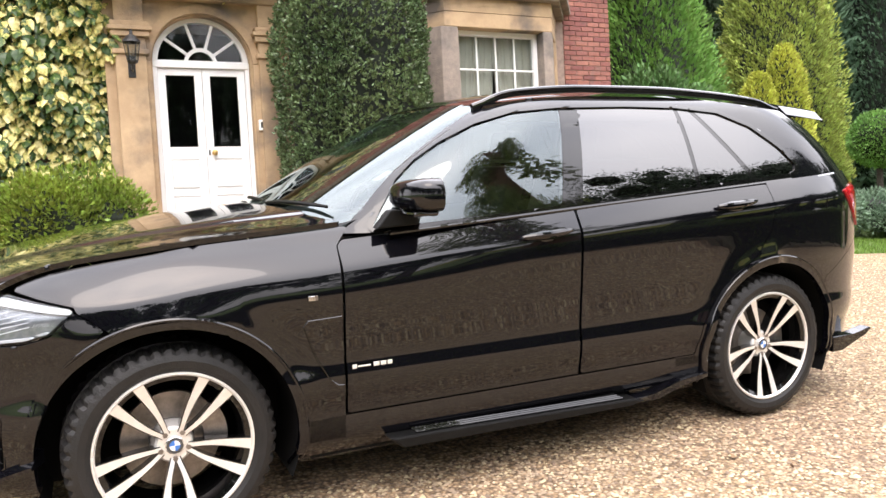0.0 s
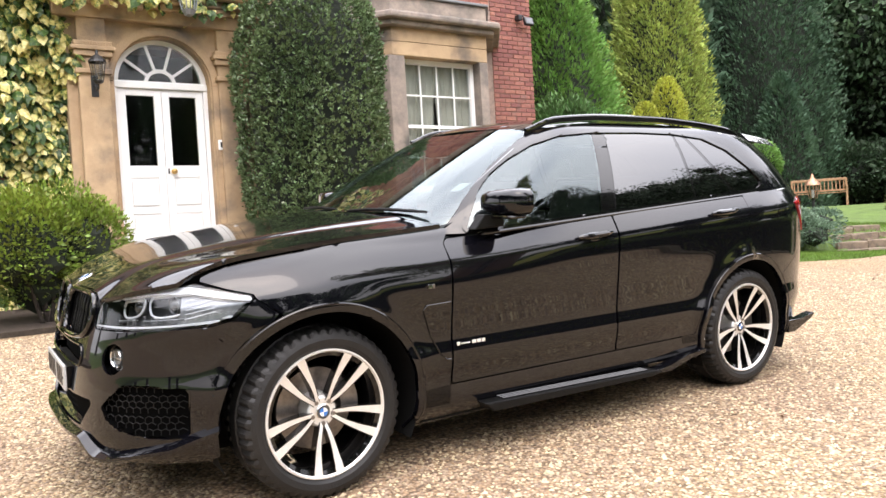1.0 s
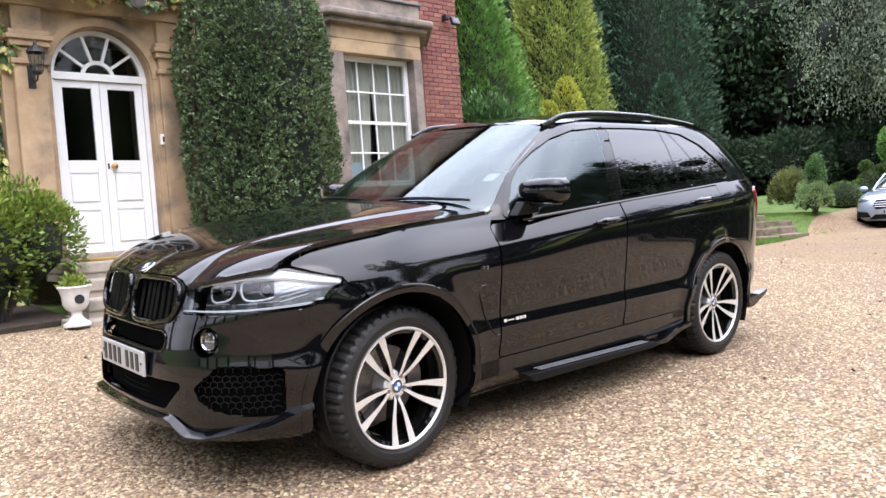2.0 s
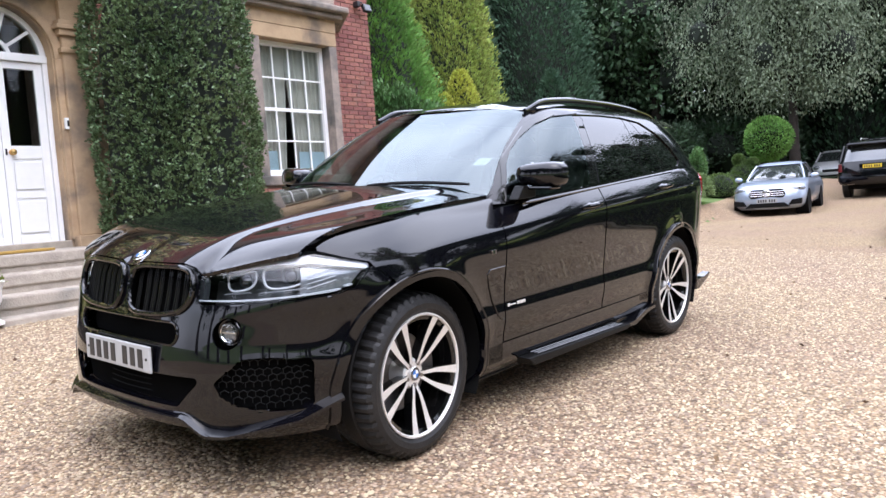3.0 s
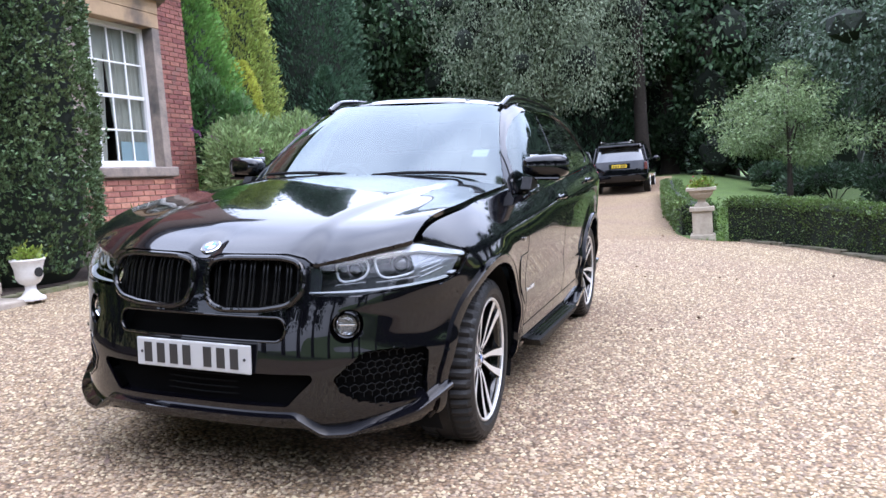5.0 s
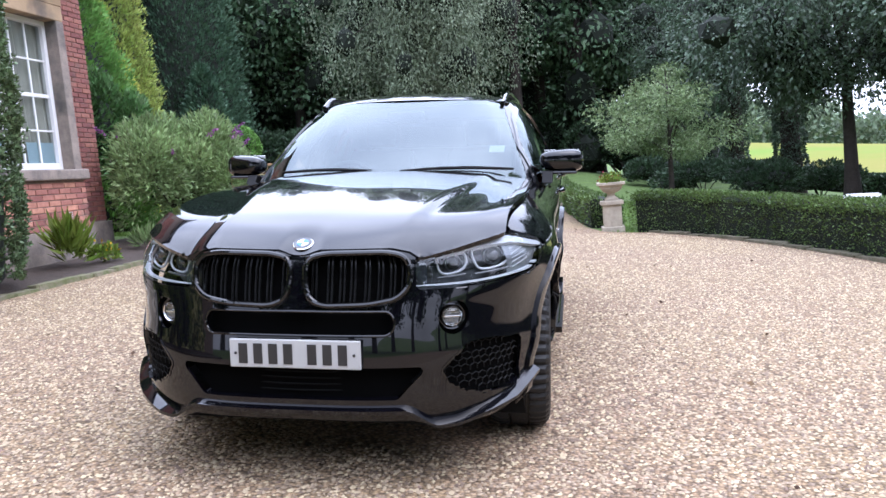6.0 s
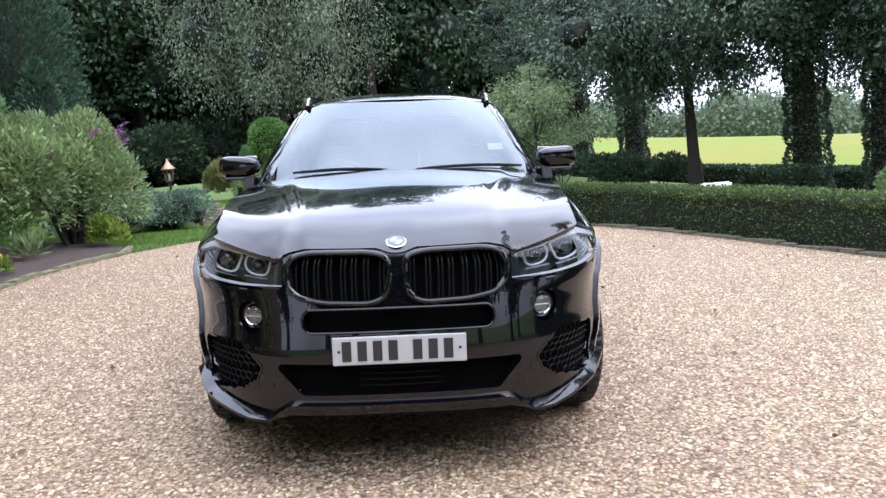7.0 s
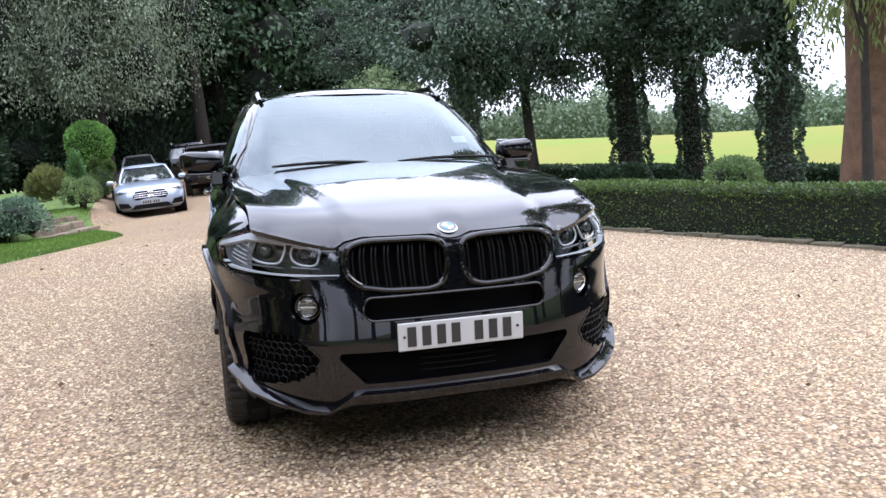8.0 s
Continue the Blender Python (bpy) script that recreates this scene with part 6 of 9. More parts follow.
def bay(h):
    """A canted stone bay: brick apron on a plinth, sill, piers, lintel and cornice."""
    fr, fl, y0, y1 = 5.90, 4.22, 5.50, WALL_Y
    plan = [(3.62, y1), (fl, y0), (fr, y0), (6.50, y1)]
    def ring(off):
        return [(3.62 - off * 1.5, y1), (fl - off * 0.55, y0 - off), (fr + off * 0.55, y0 - off), (6.50 + off * 1.3, y1)]
    def slab(name, off, z0, z1, mat, bev=0.012, label=""):
        return part(name, prism(ring(off), z0, z1, bev, plane="xy"), mat, h, label)
    slab("bay_plinth", 0.05, 0.25, 0.92, M_GREYSTONE, label="mossy weathered stone plinth")
    slab("bay_apron", 0.0, 0.92, 1.56, M_MORTAR)
    slab("window_sill", 0.075, 1.56, 1.70, M_GREYSTONE, 0.02, "thick weathered stone sill")
    slab("bay_lintel", 0.0, 3.66, 3.86, M_SAND, label="pale sandstone lintel")
    slab("bay_frieze", 0.004, 3.863, 4.06, M_SAND, 0.004)
    slab("bay_cornice", 0.12, 4.06, 4.14, M_GREYSTONE, 0.02)
    slab("bay_cornice", 0.22, 4.14, 4.24, M_GREYSTONE, 0.03, "dark weathered stone cornice")
    slab("bay_blocking", 0.02, 4.24, 4.50, M_GREYSTONE, 0.015)
    slab("bay_roof", 0.06, 4.50, 4.54, M_LEAD, 0.01, "lead bay roof")
    # piers
    part("bay_pier", prism([(fl - 0.06, y0 + 0.0), (fl + 0.20, y0 + 0.0), (fl + 0.20, y0 + 0.30), (fl - 0.02, y0 + 0.30), (fl - 0.22, y0 + 0.22)], 1.70, 3.66, 0.01, plane="xy"), M_GREYSTONE, h, "weathered grey stone window pier")
    part("bay_pier", prism([(fr - 0.15, y0), (fr, y0), (fr + 0.17, y0 + 0.235), (fr - 0.02, y0 + 0.32), (fr - 0.15, y0 + 0.32)], 1.70, 3.66, 0.01, plane="xy"), M_GREYSTONE, h, "pale stone window pier")
    part("bay_pier", prism([(6.33, 6.07), (6.50, y1), (6.18, y1), (6.20, 6.10)], 1.70, 3.66, 0.005, plane="xy"), M_SAND, h)
    win = thing("window_1", "white sash window with small panes in the stone bay", "window", kind="structure")
    cx, w = (fl + 0.20 + fr - 0.15) / 2, fr - 0.15 - fl - 0.20
    sash(win, w, 1.96, 0.0, 4, 4, Matrix.Translation((cx, y0 + 0.17, 1.70)))
    for x, hw, zt in ((cx - 0.47, 0.15, 2.08), (cx + 0.36, 0.27, 2.07)):
        part("papers_behind_glass", cube(x - hw, x + hw, y0 + 0.235, y0 + 0.238, 1.77, zt), M_PAPER, win, "pale blue cards behind the glass")
    side = thing("window_2", "narrow white sash window in the canted side of the bay", "window", kind="structure")
    ang = math.degrees(math.atan2(y1 - y0, 6.50 - fr))
    L = math.hypot(y1 - y0, 6.50 - fr)
    sash(side, 0.40, 1.96, 0.0, 2, 4, Matrix.Translation((fr, y0, 1.70)) @ Matrix.Rotation(radians(ang), 4, "Z") @ Matrix.Translation((L * 0.50, 0.10, 0)), False)
    # apron bricks and the air brick
    wall_bricks(h, fl + 0.004, fr - 0.004, 0.93, 1.555, y0, limit=200, mat=M_LITBRICK)
    m = Matrix.Translation((fr, y0, 0)) @ Matrix.Rotation(radians(ang), 4, "Z")
    wall_bricks(h, 0.006, L - 0.01, 0.93, 1.555, 0.0, m=m, limit=80, mat=M_LITBRICK)
    ab = part("air_brick", cube(5.42, 5.56, y0 - 0.022, y0 + 0.01, 1.02, 1.155, 0.002), M_TERRA, h, "terracotta air brick")
    for i in range(4):
        for j in range(4):
            part("air_hole", cube(5.432 + i * 0.031, 5.452 + i * 0.031, y0 - 0.0245, y0 - 0.0215, 1.033 + j * 0.030, 1.053 + j * 0.030), M_ROOM, ab)


M_PAPER = material("pale_blue_card", (0.52, 0.66, 0.76), 0.7, vary=0.1)
M_TERRA = material("terracotta", (0.38, 0.13, 0.08), 0.8, vary=0.25, scale=20)


def build_steps():
    st = thing("front_steps", "worn stone steps up to the front door", "steps")
    for k, (ya, z, e) in enumerate(((4.02, 0.42, 0.25), (4.20, 0.60, 0.08), (4.48, 0.78, 0.04), (4.76, 0.955, 0.0))):
        part("step", cube(0.30 - e, 1.72 + e, ya, 4.9 if k < 3 else 5.88, 0.15 if k == 0 else z - 0.12, z, 0.02), M_STEPSTONE, st, "worn stone tread")
        if k:
            part("riser", cube(0.31 - e, 1.71 + e, ya + 0.025, 4.9 if k < 3 else 5.87, z - 0.20, z - 0.12), M_STEPSTONE, st)
    part("landing_cheek", cube(1.724, 1.92, 4.7, 5.72, 0.2, 0.90, 0.02), M_STEPSTONE, st)
    part("threshold", cube(0.55, 1.73, 5.885, 6.10, 0.90, 1.035, 0.012), M_STEPSTONE, st)
    part("door_mat", cube(0.50, 1.1, 4.95, 5.3, 0.957, 0.985, 0.008), M_MAT, st, "orange brown coir mat")


M_MAT = material("coir", (0.42, 0.26, 0.06), 0.95, vary=0.4, scale=60, bump=0.5, bscale=200)


def wall_lantern():
    x, y, z = 0.33, 5.56, 3.18
    l = thing("wall_lantern", "black iron wall lantern beside the doorway", "lantern", (x, y, z))
    part("bracket", tube([(0, 0.24, -0.12), (0, 0.12, -0.20), (0, 0.02, -0.19), (0, 0, -0.14)], 0.011, 8), M_IRON, l, smooth=True)
    part("back_plate", cube(-0.04, 0.04, 0.23, 0.245, -0.25, 0.0, 0.004), M_IRON, l)
    part("base", lathe([(0.03, -0.14), (0.055, -0.12), (0.06, -0.10)], 6), M_IRON, l)
    g = part("glass", lathe([(0.055, -0.10), (0.085, 0.10)], 6), M_PANE, l)
    for k in range(6):
        a = 2 * math.pi * k / 6
        part("glazing_bar", tube([(0.057 * math.cos(a), 0.057 * math.sin(a), -0.10), (0.087 * math.cos(a), 0.087 * math.sin(a), 0.10)], 0.005, 5), M_IRON, l)
    part("cap", lathe([(0.10, 0.10), (0.095, 0.12), (0.055, 0.17), (0.02, 0.19), (0.015, 0.24), (0.001, 0.25)], 12), M_IRON, l)


def hanging_lantern():
    l = thing("porch_lantern", "large weathered grey hanging lantern above the steps", "lantern", (1.13, 4.6, 4.12))
    part("cap", lathe([(0.13, -0.12), (0.12, -0.06), (0.05, 0.02), (0.015, 0.06)], 8), M_LEAD, l)
    part("body_glass", lathe([(0.125, -0.12), (0.075, -0.42)], 6), M_PANE, l)
    for k in range(6):
        a = 2 * math.pi * k / 6
        part("glazing_bar", tube([(0.127 * math.cos(a), 0.127 * math.sin(a), -0.12), (0.077 * math.cos(a), 0.077 * math.sin(a), -0.42)], 0.007, 5), M_LEAD, l)
    part("base", lathe([(0.08, -0.42), (0.05, -0.47), (0.001, -0.49)], 8), M_LEAD, l)
    part("arm", tube([(0, 0, 0.05), (0, 0.05, 0.22), (0, 0.6, 0.30), (0, 1.2, 0.22)], 0.014, 8), M_IRON, l)


def intercom():
    i = thing("entry_phone", "small white entry phone on the stone doorway", "intercom", (1.79, 5.840, 2.39))
    part("plate", cube(-0.035, 0.035, -0.018, 0.014, -0.065, 0.065, 0.006), M_WHITEPAINT, i)
    part("button", cube(-0.013, 0.013, -0.022, -0.0185, -0.035, 0.035, 0.002), M_IRON, i)


def floodlight():
    f = thing("floodlight", "small black floodlight on the brick wall", "floodlight", (7.25, 6.27, 4.60))
    part("bracket", tube([(0, 0.03, 0.08), (0, -0.10, 0.10), (0, -0.13, 0.0)], 0.012, 6), M_IRON, f)
    part("sensor", cube(-0.10, -0.02, -0.10, 0.018, 0.02, 0.12, 0.015), M_IRON, f)
    hd = part("head", cube(-0.02, 0.16, -0.16, -0.10, -0.12, 0.02, 0.008, m=pose(0, 0, 0, -20, 0, 0)), M_IRON, f)
    part("glass", cube(0.0, 0.14, -0.164, -0.1602, -0.10, 0.0, m=pose(0, 0, 0, -20, 0, 0)), M_LAMPBOWL, hd)


# ---------------------------------------------------------------- planting
M_HEDGE = leaf_material("clipped_leaves", (0.150, 0.205, 0.092), (0.070, 0.110, 0.050), 0.12, 0.26, 0.6)
# near-black solid cores: the shade inside the foliage is put into the colour
M_LEAFSHADE = material("foliage_shade", (0.010, 0.016, 0.008), 0.95, vary=0.4, scale=10)
M_IVY = leaf_material("variegated_ivy", (0.60, 0.56, 0.22), (0.13, 0.18, 0.045), 0.25, 0.35, 0.6)


def by_leaf(m, tones):
    """Gives every leaf one of several tones, marbled a little by the noise that is there."""
    n, l = m.node_tree.nodes, m.node_tree.links
    ramp = n.new("ShaderNodeValToRGB")
    ramp.color_ramp.interpolation = "EASE"
    for k, (pos, col) in enumerate(tones):
        e = ramp.color_ramp.elements[k] if k < 2 else ramp.color_ramp.elements.new(pos)
        e.position, e.color = pos, (*col, 1)
    fine = n.new("ShaderNodeTexNoise")
    fine.inputs["Scale"].default_value = 26.0
    add = n.new("ShaderNodeMath")
    add.operation = "MULTIPLY_ADD"
    add.inputs[1].default_value = 1.1
    low_by = n.new("ShaderNodeMath")
    low_by.inputs[1].default_value = -0.55
    geo = n.new("ShaderNodeNewGeometry")
    l.new(geo.outputs["Position"], fine.inputs["Vector"])
    l.new(geo.outputs["Random Per Island"], low_by.inputs[0])
    l.new(fine.outputs["Fac"], add.inputs[0])
    l.new(low_by.outputs["Value"], add.inputs[2])
    l.new(add.outputs["Value"], ramp.inputs["Fac"])
    for kind, sock in (("BSDF_PRINCIPLED", "Base Color"), ("BSDF_TRANSLUCENT", "Color")):
        for node in n:
            if node.type == kind:
                l.new(ramp.outputs["Color"], node.inputs[sock])


by_leaf(M_IVY, [(0.0, (0.035, 0.07, 0.022)), (1.0, (0.80, 0.72, 0.34)), (0.34, (0.06, 0.115, 0.03)), (0.50, (0.26, 0.29, 0.075)), (0.66, (0.60, 0.53, 0.18))])
M_IVYGREEN = leaf_material("ivy_green", (0.07, 0.12, 0.03), (0.045, 0.08, 0.02), 0.2, 0.35, 0.4)
M_SHRUB = leaf_material("bright_shrub", (0.23, 0.29, 0.04), (0.075, 0.13, 0.022), 0.3, 0.45, 0.5)
M_GOLD = leaf_material("golden_conifer", (0.38, 0.43, 0.10), (0.19, 0.25, 0.06), 0.25, 0.6, 0.5)
M_GOLDBRIGHT = leaf_material("golden_dwarf_conifer", (0.56, 0.56, 0.10), (0.34, 0.37, 0.06), 0.25, 0.6, 0.4)
M_SPREAD = leaf_material("spreading_conifer", (0.105, 0.205, 0.060), (0.055, 0.115, 0.035), 0.15, 0.6, 0.4)
M_GREENC = leaf_material("green_conifer", (0.19, 0.35, 0.075), (0.095, 0.20, 0.045), 0.2, 0.6, 0.35)
M_DARKC = leaf_material("dark_conifer", (0.088, 0.158, 0.086), (0.048, 0.096, 0.058), 0.15, 0.6, 0.4)
M_WOOD = leaf_material("woodland_leaves", (0.096, 0.155, 0.072), (0.047, 0.088, 0.045), 0.2, 0.5, 0.5)
# dark shrub and hedge leaves; the wood's shade is put into the colour
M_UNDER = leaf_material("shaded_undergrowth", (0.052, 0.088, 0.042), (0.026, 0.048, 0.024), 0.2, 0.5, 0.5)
M_BIRCH = leaf_material("birch_leaves", (0.27, 0.32, 0.205), (0.15, 0.19, 0.12), 0.3, 0.55, 0.25)
M_ACER = leaf_material("acer_leaves", (0.221, 0.286, 0.130), (0.117, 0.169, 0.072), 0.3, 0.5, 0.4)
M_BUDD = leaf_material("buddleia_leaves", (0.25, 0.335, 0.13), (0.12, 0.18, 0.07), 0.3, 0.55, 0.4)
M_JUNIPER = leaf_material("juniper", (0.150, 0.227, 0.143), (0.078, 0.130, 0.085), 0.15, 0.6, 0.35)
M_FERN = leaf_material("fern_fronds", (0.20, 0.22, 0.07), (0.12, 0.13, 0.05), 0.3, 0.5, 0.35)
M_FARWOOD = leaf_material("far_leaves", (0.17, 0.22, 0.13), (0.09, 0.125, 0.075), 0.2, 0.6, 0.4)
M_PARK = leaf_material("park_leaves", (0.095, 0.135, 0.082), (0.046, 0.073, 0.046), 0.15, 0.5, 0.5)
M_WILLOW = leaf_material("willow_leaves", (0.23, 0.27, 0.09), (0.13, 0.16, 0.05), 0.35, 0.5, 0.35)
M_BARK = material("dark_bark", (0.040, 0.030, 0.023), 0.95, vary=0.5, scale=8, bump=1.0, bscale=25)
M_REDBARK = material("red_bark", (0.16, 0.085, 0.05), 0.95, vary=0.5, scale=5, bump=1.0, bscale=14)
M_PURPLE = leaf_material("buddleia_flowers", (0.30, 0.10, 0.26), (0.16, 0.06, 0.18), 0.2, 0.6, 0.3)
M_REDF = leaf_material("red_flowers", (0.48, 0.04, 0.05), (0.30, 0.02, 0.06), 0.2, 0.6, 0.3)
M_YELLOWF = leaf_material("yellow_flowers", (0.75, 0.48, 0.02), (0.55, 0.30, 0.02), 0.2, 0.6, 0.3)


def clipped_hedge_column():
    """The clipped evergreen against the house: a broad upright with a rounded top, leaves over a dark heart."""
    rng = np.random.default_rng(11)
    t = thing("clipped_evergreen", "tall clipped dark green evergreen between door and bay", "topiary", (2.80, 5.25, 0.42))
    def surf(n):
        a, u = rng.uniform(0, 2 * math.pi, n), rng.random(n) ** 0.85
        z = 0.12 + 3.98 * u
        top = np.clip((z - 2.95) / 1.18, 0, 1)
        rr = (1 - top ** 2.3) ** 0.5
        rr = rr * (0.90 + 0.10 * np.clip(z / 0.9, 0, 1))
        e = 2 / 2.5
        ca, sa = np.cos(a), np.sin(a)
        x, y = 0.85 * np.sign(ca) * np.abs(ca) ** e * rr, 0.96 * np.sign(sa) * np.abs(sa) ** e * rr
        lump = 0.03 * np.sin(3 * a + 2.2 * z) + 0.025 * np.sin(5.3 * z + 2 * a) + 0.02 * np.sin(9 * a)
        P = np.stack([x * (1 + lump), y * (1 + lump), z], 1)
        N = np.stack([ca, sa * 1.1, 0.15 + 1.3 * top ** 2], 1)
        return P, N / np.linalg.norm(N, axis=1, keepdims=True)
    # sprays: tufts of leaves that share a heading, some standing proud, some sunk into the shade
    tufts, each = 13000, 8
    P, N = surf(tufts)
    keep = P[:, 1] < 0.75
    P, N = P[keep], N[keep]
    tufts = len(P)
    out = rng.normal(-0.012, 0.028, (tufts, 1))
    head = N * 0.7 + rand_dirs(rng, tufts) * 0.55 + np.array([0, 0, 0.45])
    C = np.repeat(P + N * out, each, 0) + rand_dirs(rng, tufts * each) * rng.uniform(0.0, 0.030, (tufts * each, 1))
    D = np.repeat(head, each, 0) + rand_dirs(rng, tufts * each) * 0.75
    leaf_mesh("leaves", C, D, 0.043, 0.52, M_HEDGE, t, seed=3)
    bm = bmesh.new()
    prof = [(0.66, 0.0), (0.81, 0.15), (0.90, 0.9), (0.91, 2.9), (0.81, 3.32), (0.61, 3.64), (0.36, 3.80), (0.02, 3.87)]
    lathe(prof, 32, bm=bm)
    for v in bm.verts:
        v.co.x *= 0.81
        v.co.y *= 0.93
    part("heart", bm, M_LEAFSHADE, t, "solid core with the inner shade put into its colour", smooth=True)
    part("stem", tube([(-0.55, 0.1, -0.1), (-0.5, 0.1, 0.4)], [0.06, 0.05], 8), M_BARK, t)


def box_hedge(name, pts, height, width, leaf_n, label, mat, seed, leaf=0.035):
    """A clipped hedge along a line: rounded box section, leaves over a dark heart."""
    rng = np.random.default_rng(seed)
    pts = [Vector((p[0], p[1], 0)) for p in pts]
    lens = [0.0]
    for a, b in zip(pts, pts[1:]):
        lens.append(lens[-1] + (b - a).length)
    def at(s):
        i = np.clip(np.searchsorted(lens, s) - 1, 0, len(pts) - 2)
        u = (s - np.array(lens)[i]) / (np.array(lens)[i + 1] - np.array(lens)[i])
        A, B = np.array(pts)[i], np.array(pts)[i + 1]
        c = A + (B - A) * u[:, None]
        d = (B - A) / np.linalg.norm(B - A, axis=1, keepdims=True)
        return c, np.stack([-d[:, 1], d[:, 0], 0 * u], 1)
    t = thing(name, label, "hedge", (pts[0].x, pts[0].y, float(ground_z(pts[0].x, pts[0].y))))
    org = np.array([pts[0].x, pts[0].y, float(ground_z(pts[0].x, pts[0].y))])
    n = leaf_n
    s = rng.uniform(0, lens[-1], n)
    c, nrm = at(s)
    a = rng.uniform(-0.15, math.pi + 0.15, n)
    e = 0.42
    dx, dz = np.sign(np.cos(a)) * np.abs(np.cos(a)) ** e, np.sign(np.sin(a)) * np.abs(np.sin(a)) ** e
    dz = np.where(np.abs(dx) > 0.93, rng.random(n), dz)
    lump = 1 + 0.05 * np.sin(s * 2.1) + 0.04 * np.sin(s * 5.3 + 1)
    P = c + nrm * (dx * width / 2 * lump)[:, None]
    P[:, 2] = ground_z(P[:, 0], P[:, 1]) + 0.04 + np.clip(dz, 0, 1) * (height - 0.04) * (1 + 0.02 * np.sin(s * 1.7))
    N = nrm * dx[:, None] + np.array([0, 0, 1.0]) * np.clip(dz, 0, 1)[:, None] ** 3
    P = P - N * rng.uniform(-0.015, 0.05, (n, 1))
    ends = []
    for s0, out in ((0.0, -1), (lens[-1] - 1e-3, 1)):
        m = int(1400 * height * width / leaf ** 1.0 * 0.06)
        ce, ne = at(np.full(m, s0))
        along = np.stack([ne[:, 1], -ne[:, 0], 0 * ne[:, 0]], 1) * out
        q = ce + ne * (rng.uniform(-0.5, 0.5, m) * width)[:, None] + along * rng.uniform(-0.02, 0.10, m)[:, None]
        q[:, 2] = ground_z(q[:, 0], q[:, 1]) + rng.uniform(0.02, height, m)
        ends.append((q, along))
    P = np.concatenate([P] + [e[0] for e in ends])
    N = np.concatenate([N] + [e[1] for e in ends])
    n = len(P)
    leaf_mesh("leaves", P - org, N + rand_dirs(rng, n) * 0.9 + np.array([0, 0, 0.2]), leaf, 0.55, mat, t, seed=seed)
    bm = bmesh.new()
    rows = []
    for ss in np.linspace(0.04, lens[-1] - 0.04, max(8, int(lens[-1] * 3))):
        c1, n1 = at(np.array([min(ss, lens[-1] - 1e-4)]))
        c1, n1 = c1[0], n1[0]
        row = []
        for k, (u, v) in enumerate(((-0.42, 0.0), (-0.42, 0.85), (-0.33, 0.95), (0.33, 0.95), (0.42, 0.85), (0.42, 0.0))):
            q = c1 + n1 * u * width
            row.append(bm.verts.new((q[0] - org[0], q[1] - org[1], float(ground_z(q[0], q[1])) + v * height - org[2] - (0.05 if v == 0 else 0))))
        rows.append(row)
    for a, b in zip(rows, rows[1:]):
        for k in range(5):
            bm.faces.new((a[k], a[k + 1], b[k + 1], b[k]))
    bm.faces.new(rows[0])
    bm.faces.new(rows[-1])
    part("heart", bm, M_LEAFSHADE, t, "solid core with the inner shade put into its colour")
    return t


def wall_ivy():
    rng = np.random.default_rng(21)
    t = thing("variegated_ivy", "yellow and green variegated ivy covering the brick wall", "climber", (-2.0, 6.25, 1.0))
    n = 15000
    x, z = rng.uniform(-3.6, 2.42, n), rng.uniform(-0.45, 4.6, n)
    depth = 0.24 + 0.18 * np.sin(x * 2.3 + 1) * np.sin(z * 1.9) + 0.13 * np.sin(x * 5 + z * 4)
    depth = np.clip(depth, 0.05, 0.55) * rng.uniform(0.45, 1.05, n)
    edge = 2.26 + 0.10 * np.sin(z * 3.0) + 0.08 * np.sin(z * 7)
    keep = x < edge
    P = np.stack([x, -depth, z], 1)[keep]
    m = len(P)
    D = np.stack([rng.normal(0, 0.38, m), -0.42 + rng.normal(0, 0.22, m), -0.95 + rng.normal(0, 0.25, m)], 1)
    lobed_leaves("leaves", P, D, 0.155, 0.70, M_IVY, t, seed=4)
    pick = rng.random(m) < 0.7
    Q = P[pick] + np.array([0, 0.10, 0.0])
    leaf_mesh("inner_leaves", Q, D[pick] + rand_dirs(rng, len(Q)) * 0.5, 0.15, 0.75, M_IVYGREEN, t, "dark green shaded ivy leaves", seed=5)
    # strands that hang over the cornice of the doorway
    t2 = thing("hanging_ivy", "pale ivy strands hanging over the doorway cornice", "climber", (1.2, 5.4, 4.3))
    k = 900
    x = rng.uniform(-1.9, 1.0, k)
    P = np.stack([x, rng.uniform(-0.05, 0.5, k), rng.uniform(-0.24, 0.9, k) - 0.10 * np.abs(np.sin(4 * x))], 1)
    lobed_leaves("leaves", P, np.stack([rng.normal(0, 0.4, k), -0.5 + rng.normal(0, 0.3, k), -0.9 + rng.normal(0, 0.3, k)], 1), 0.15, 0.72, M_IVY, t2, seed=8)


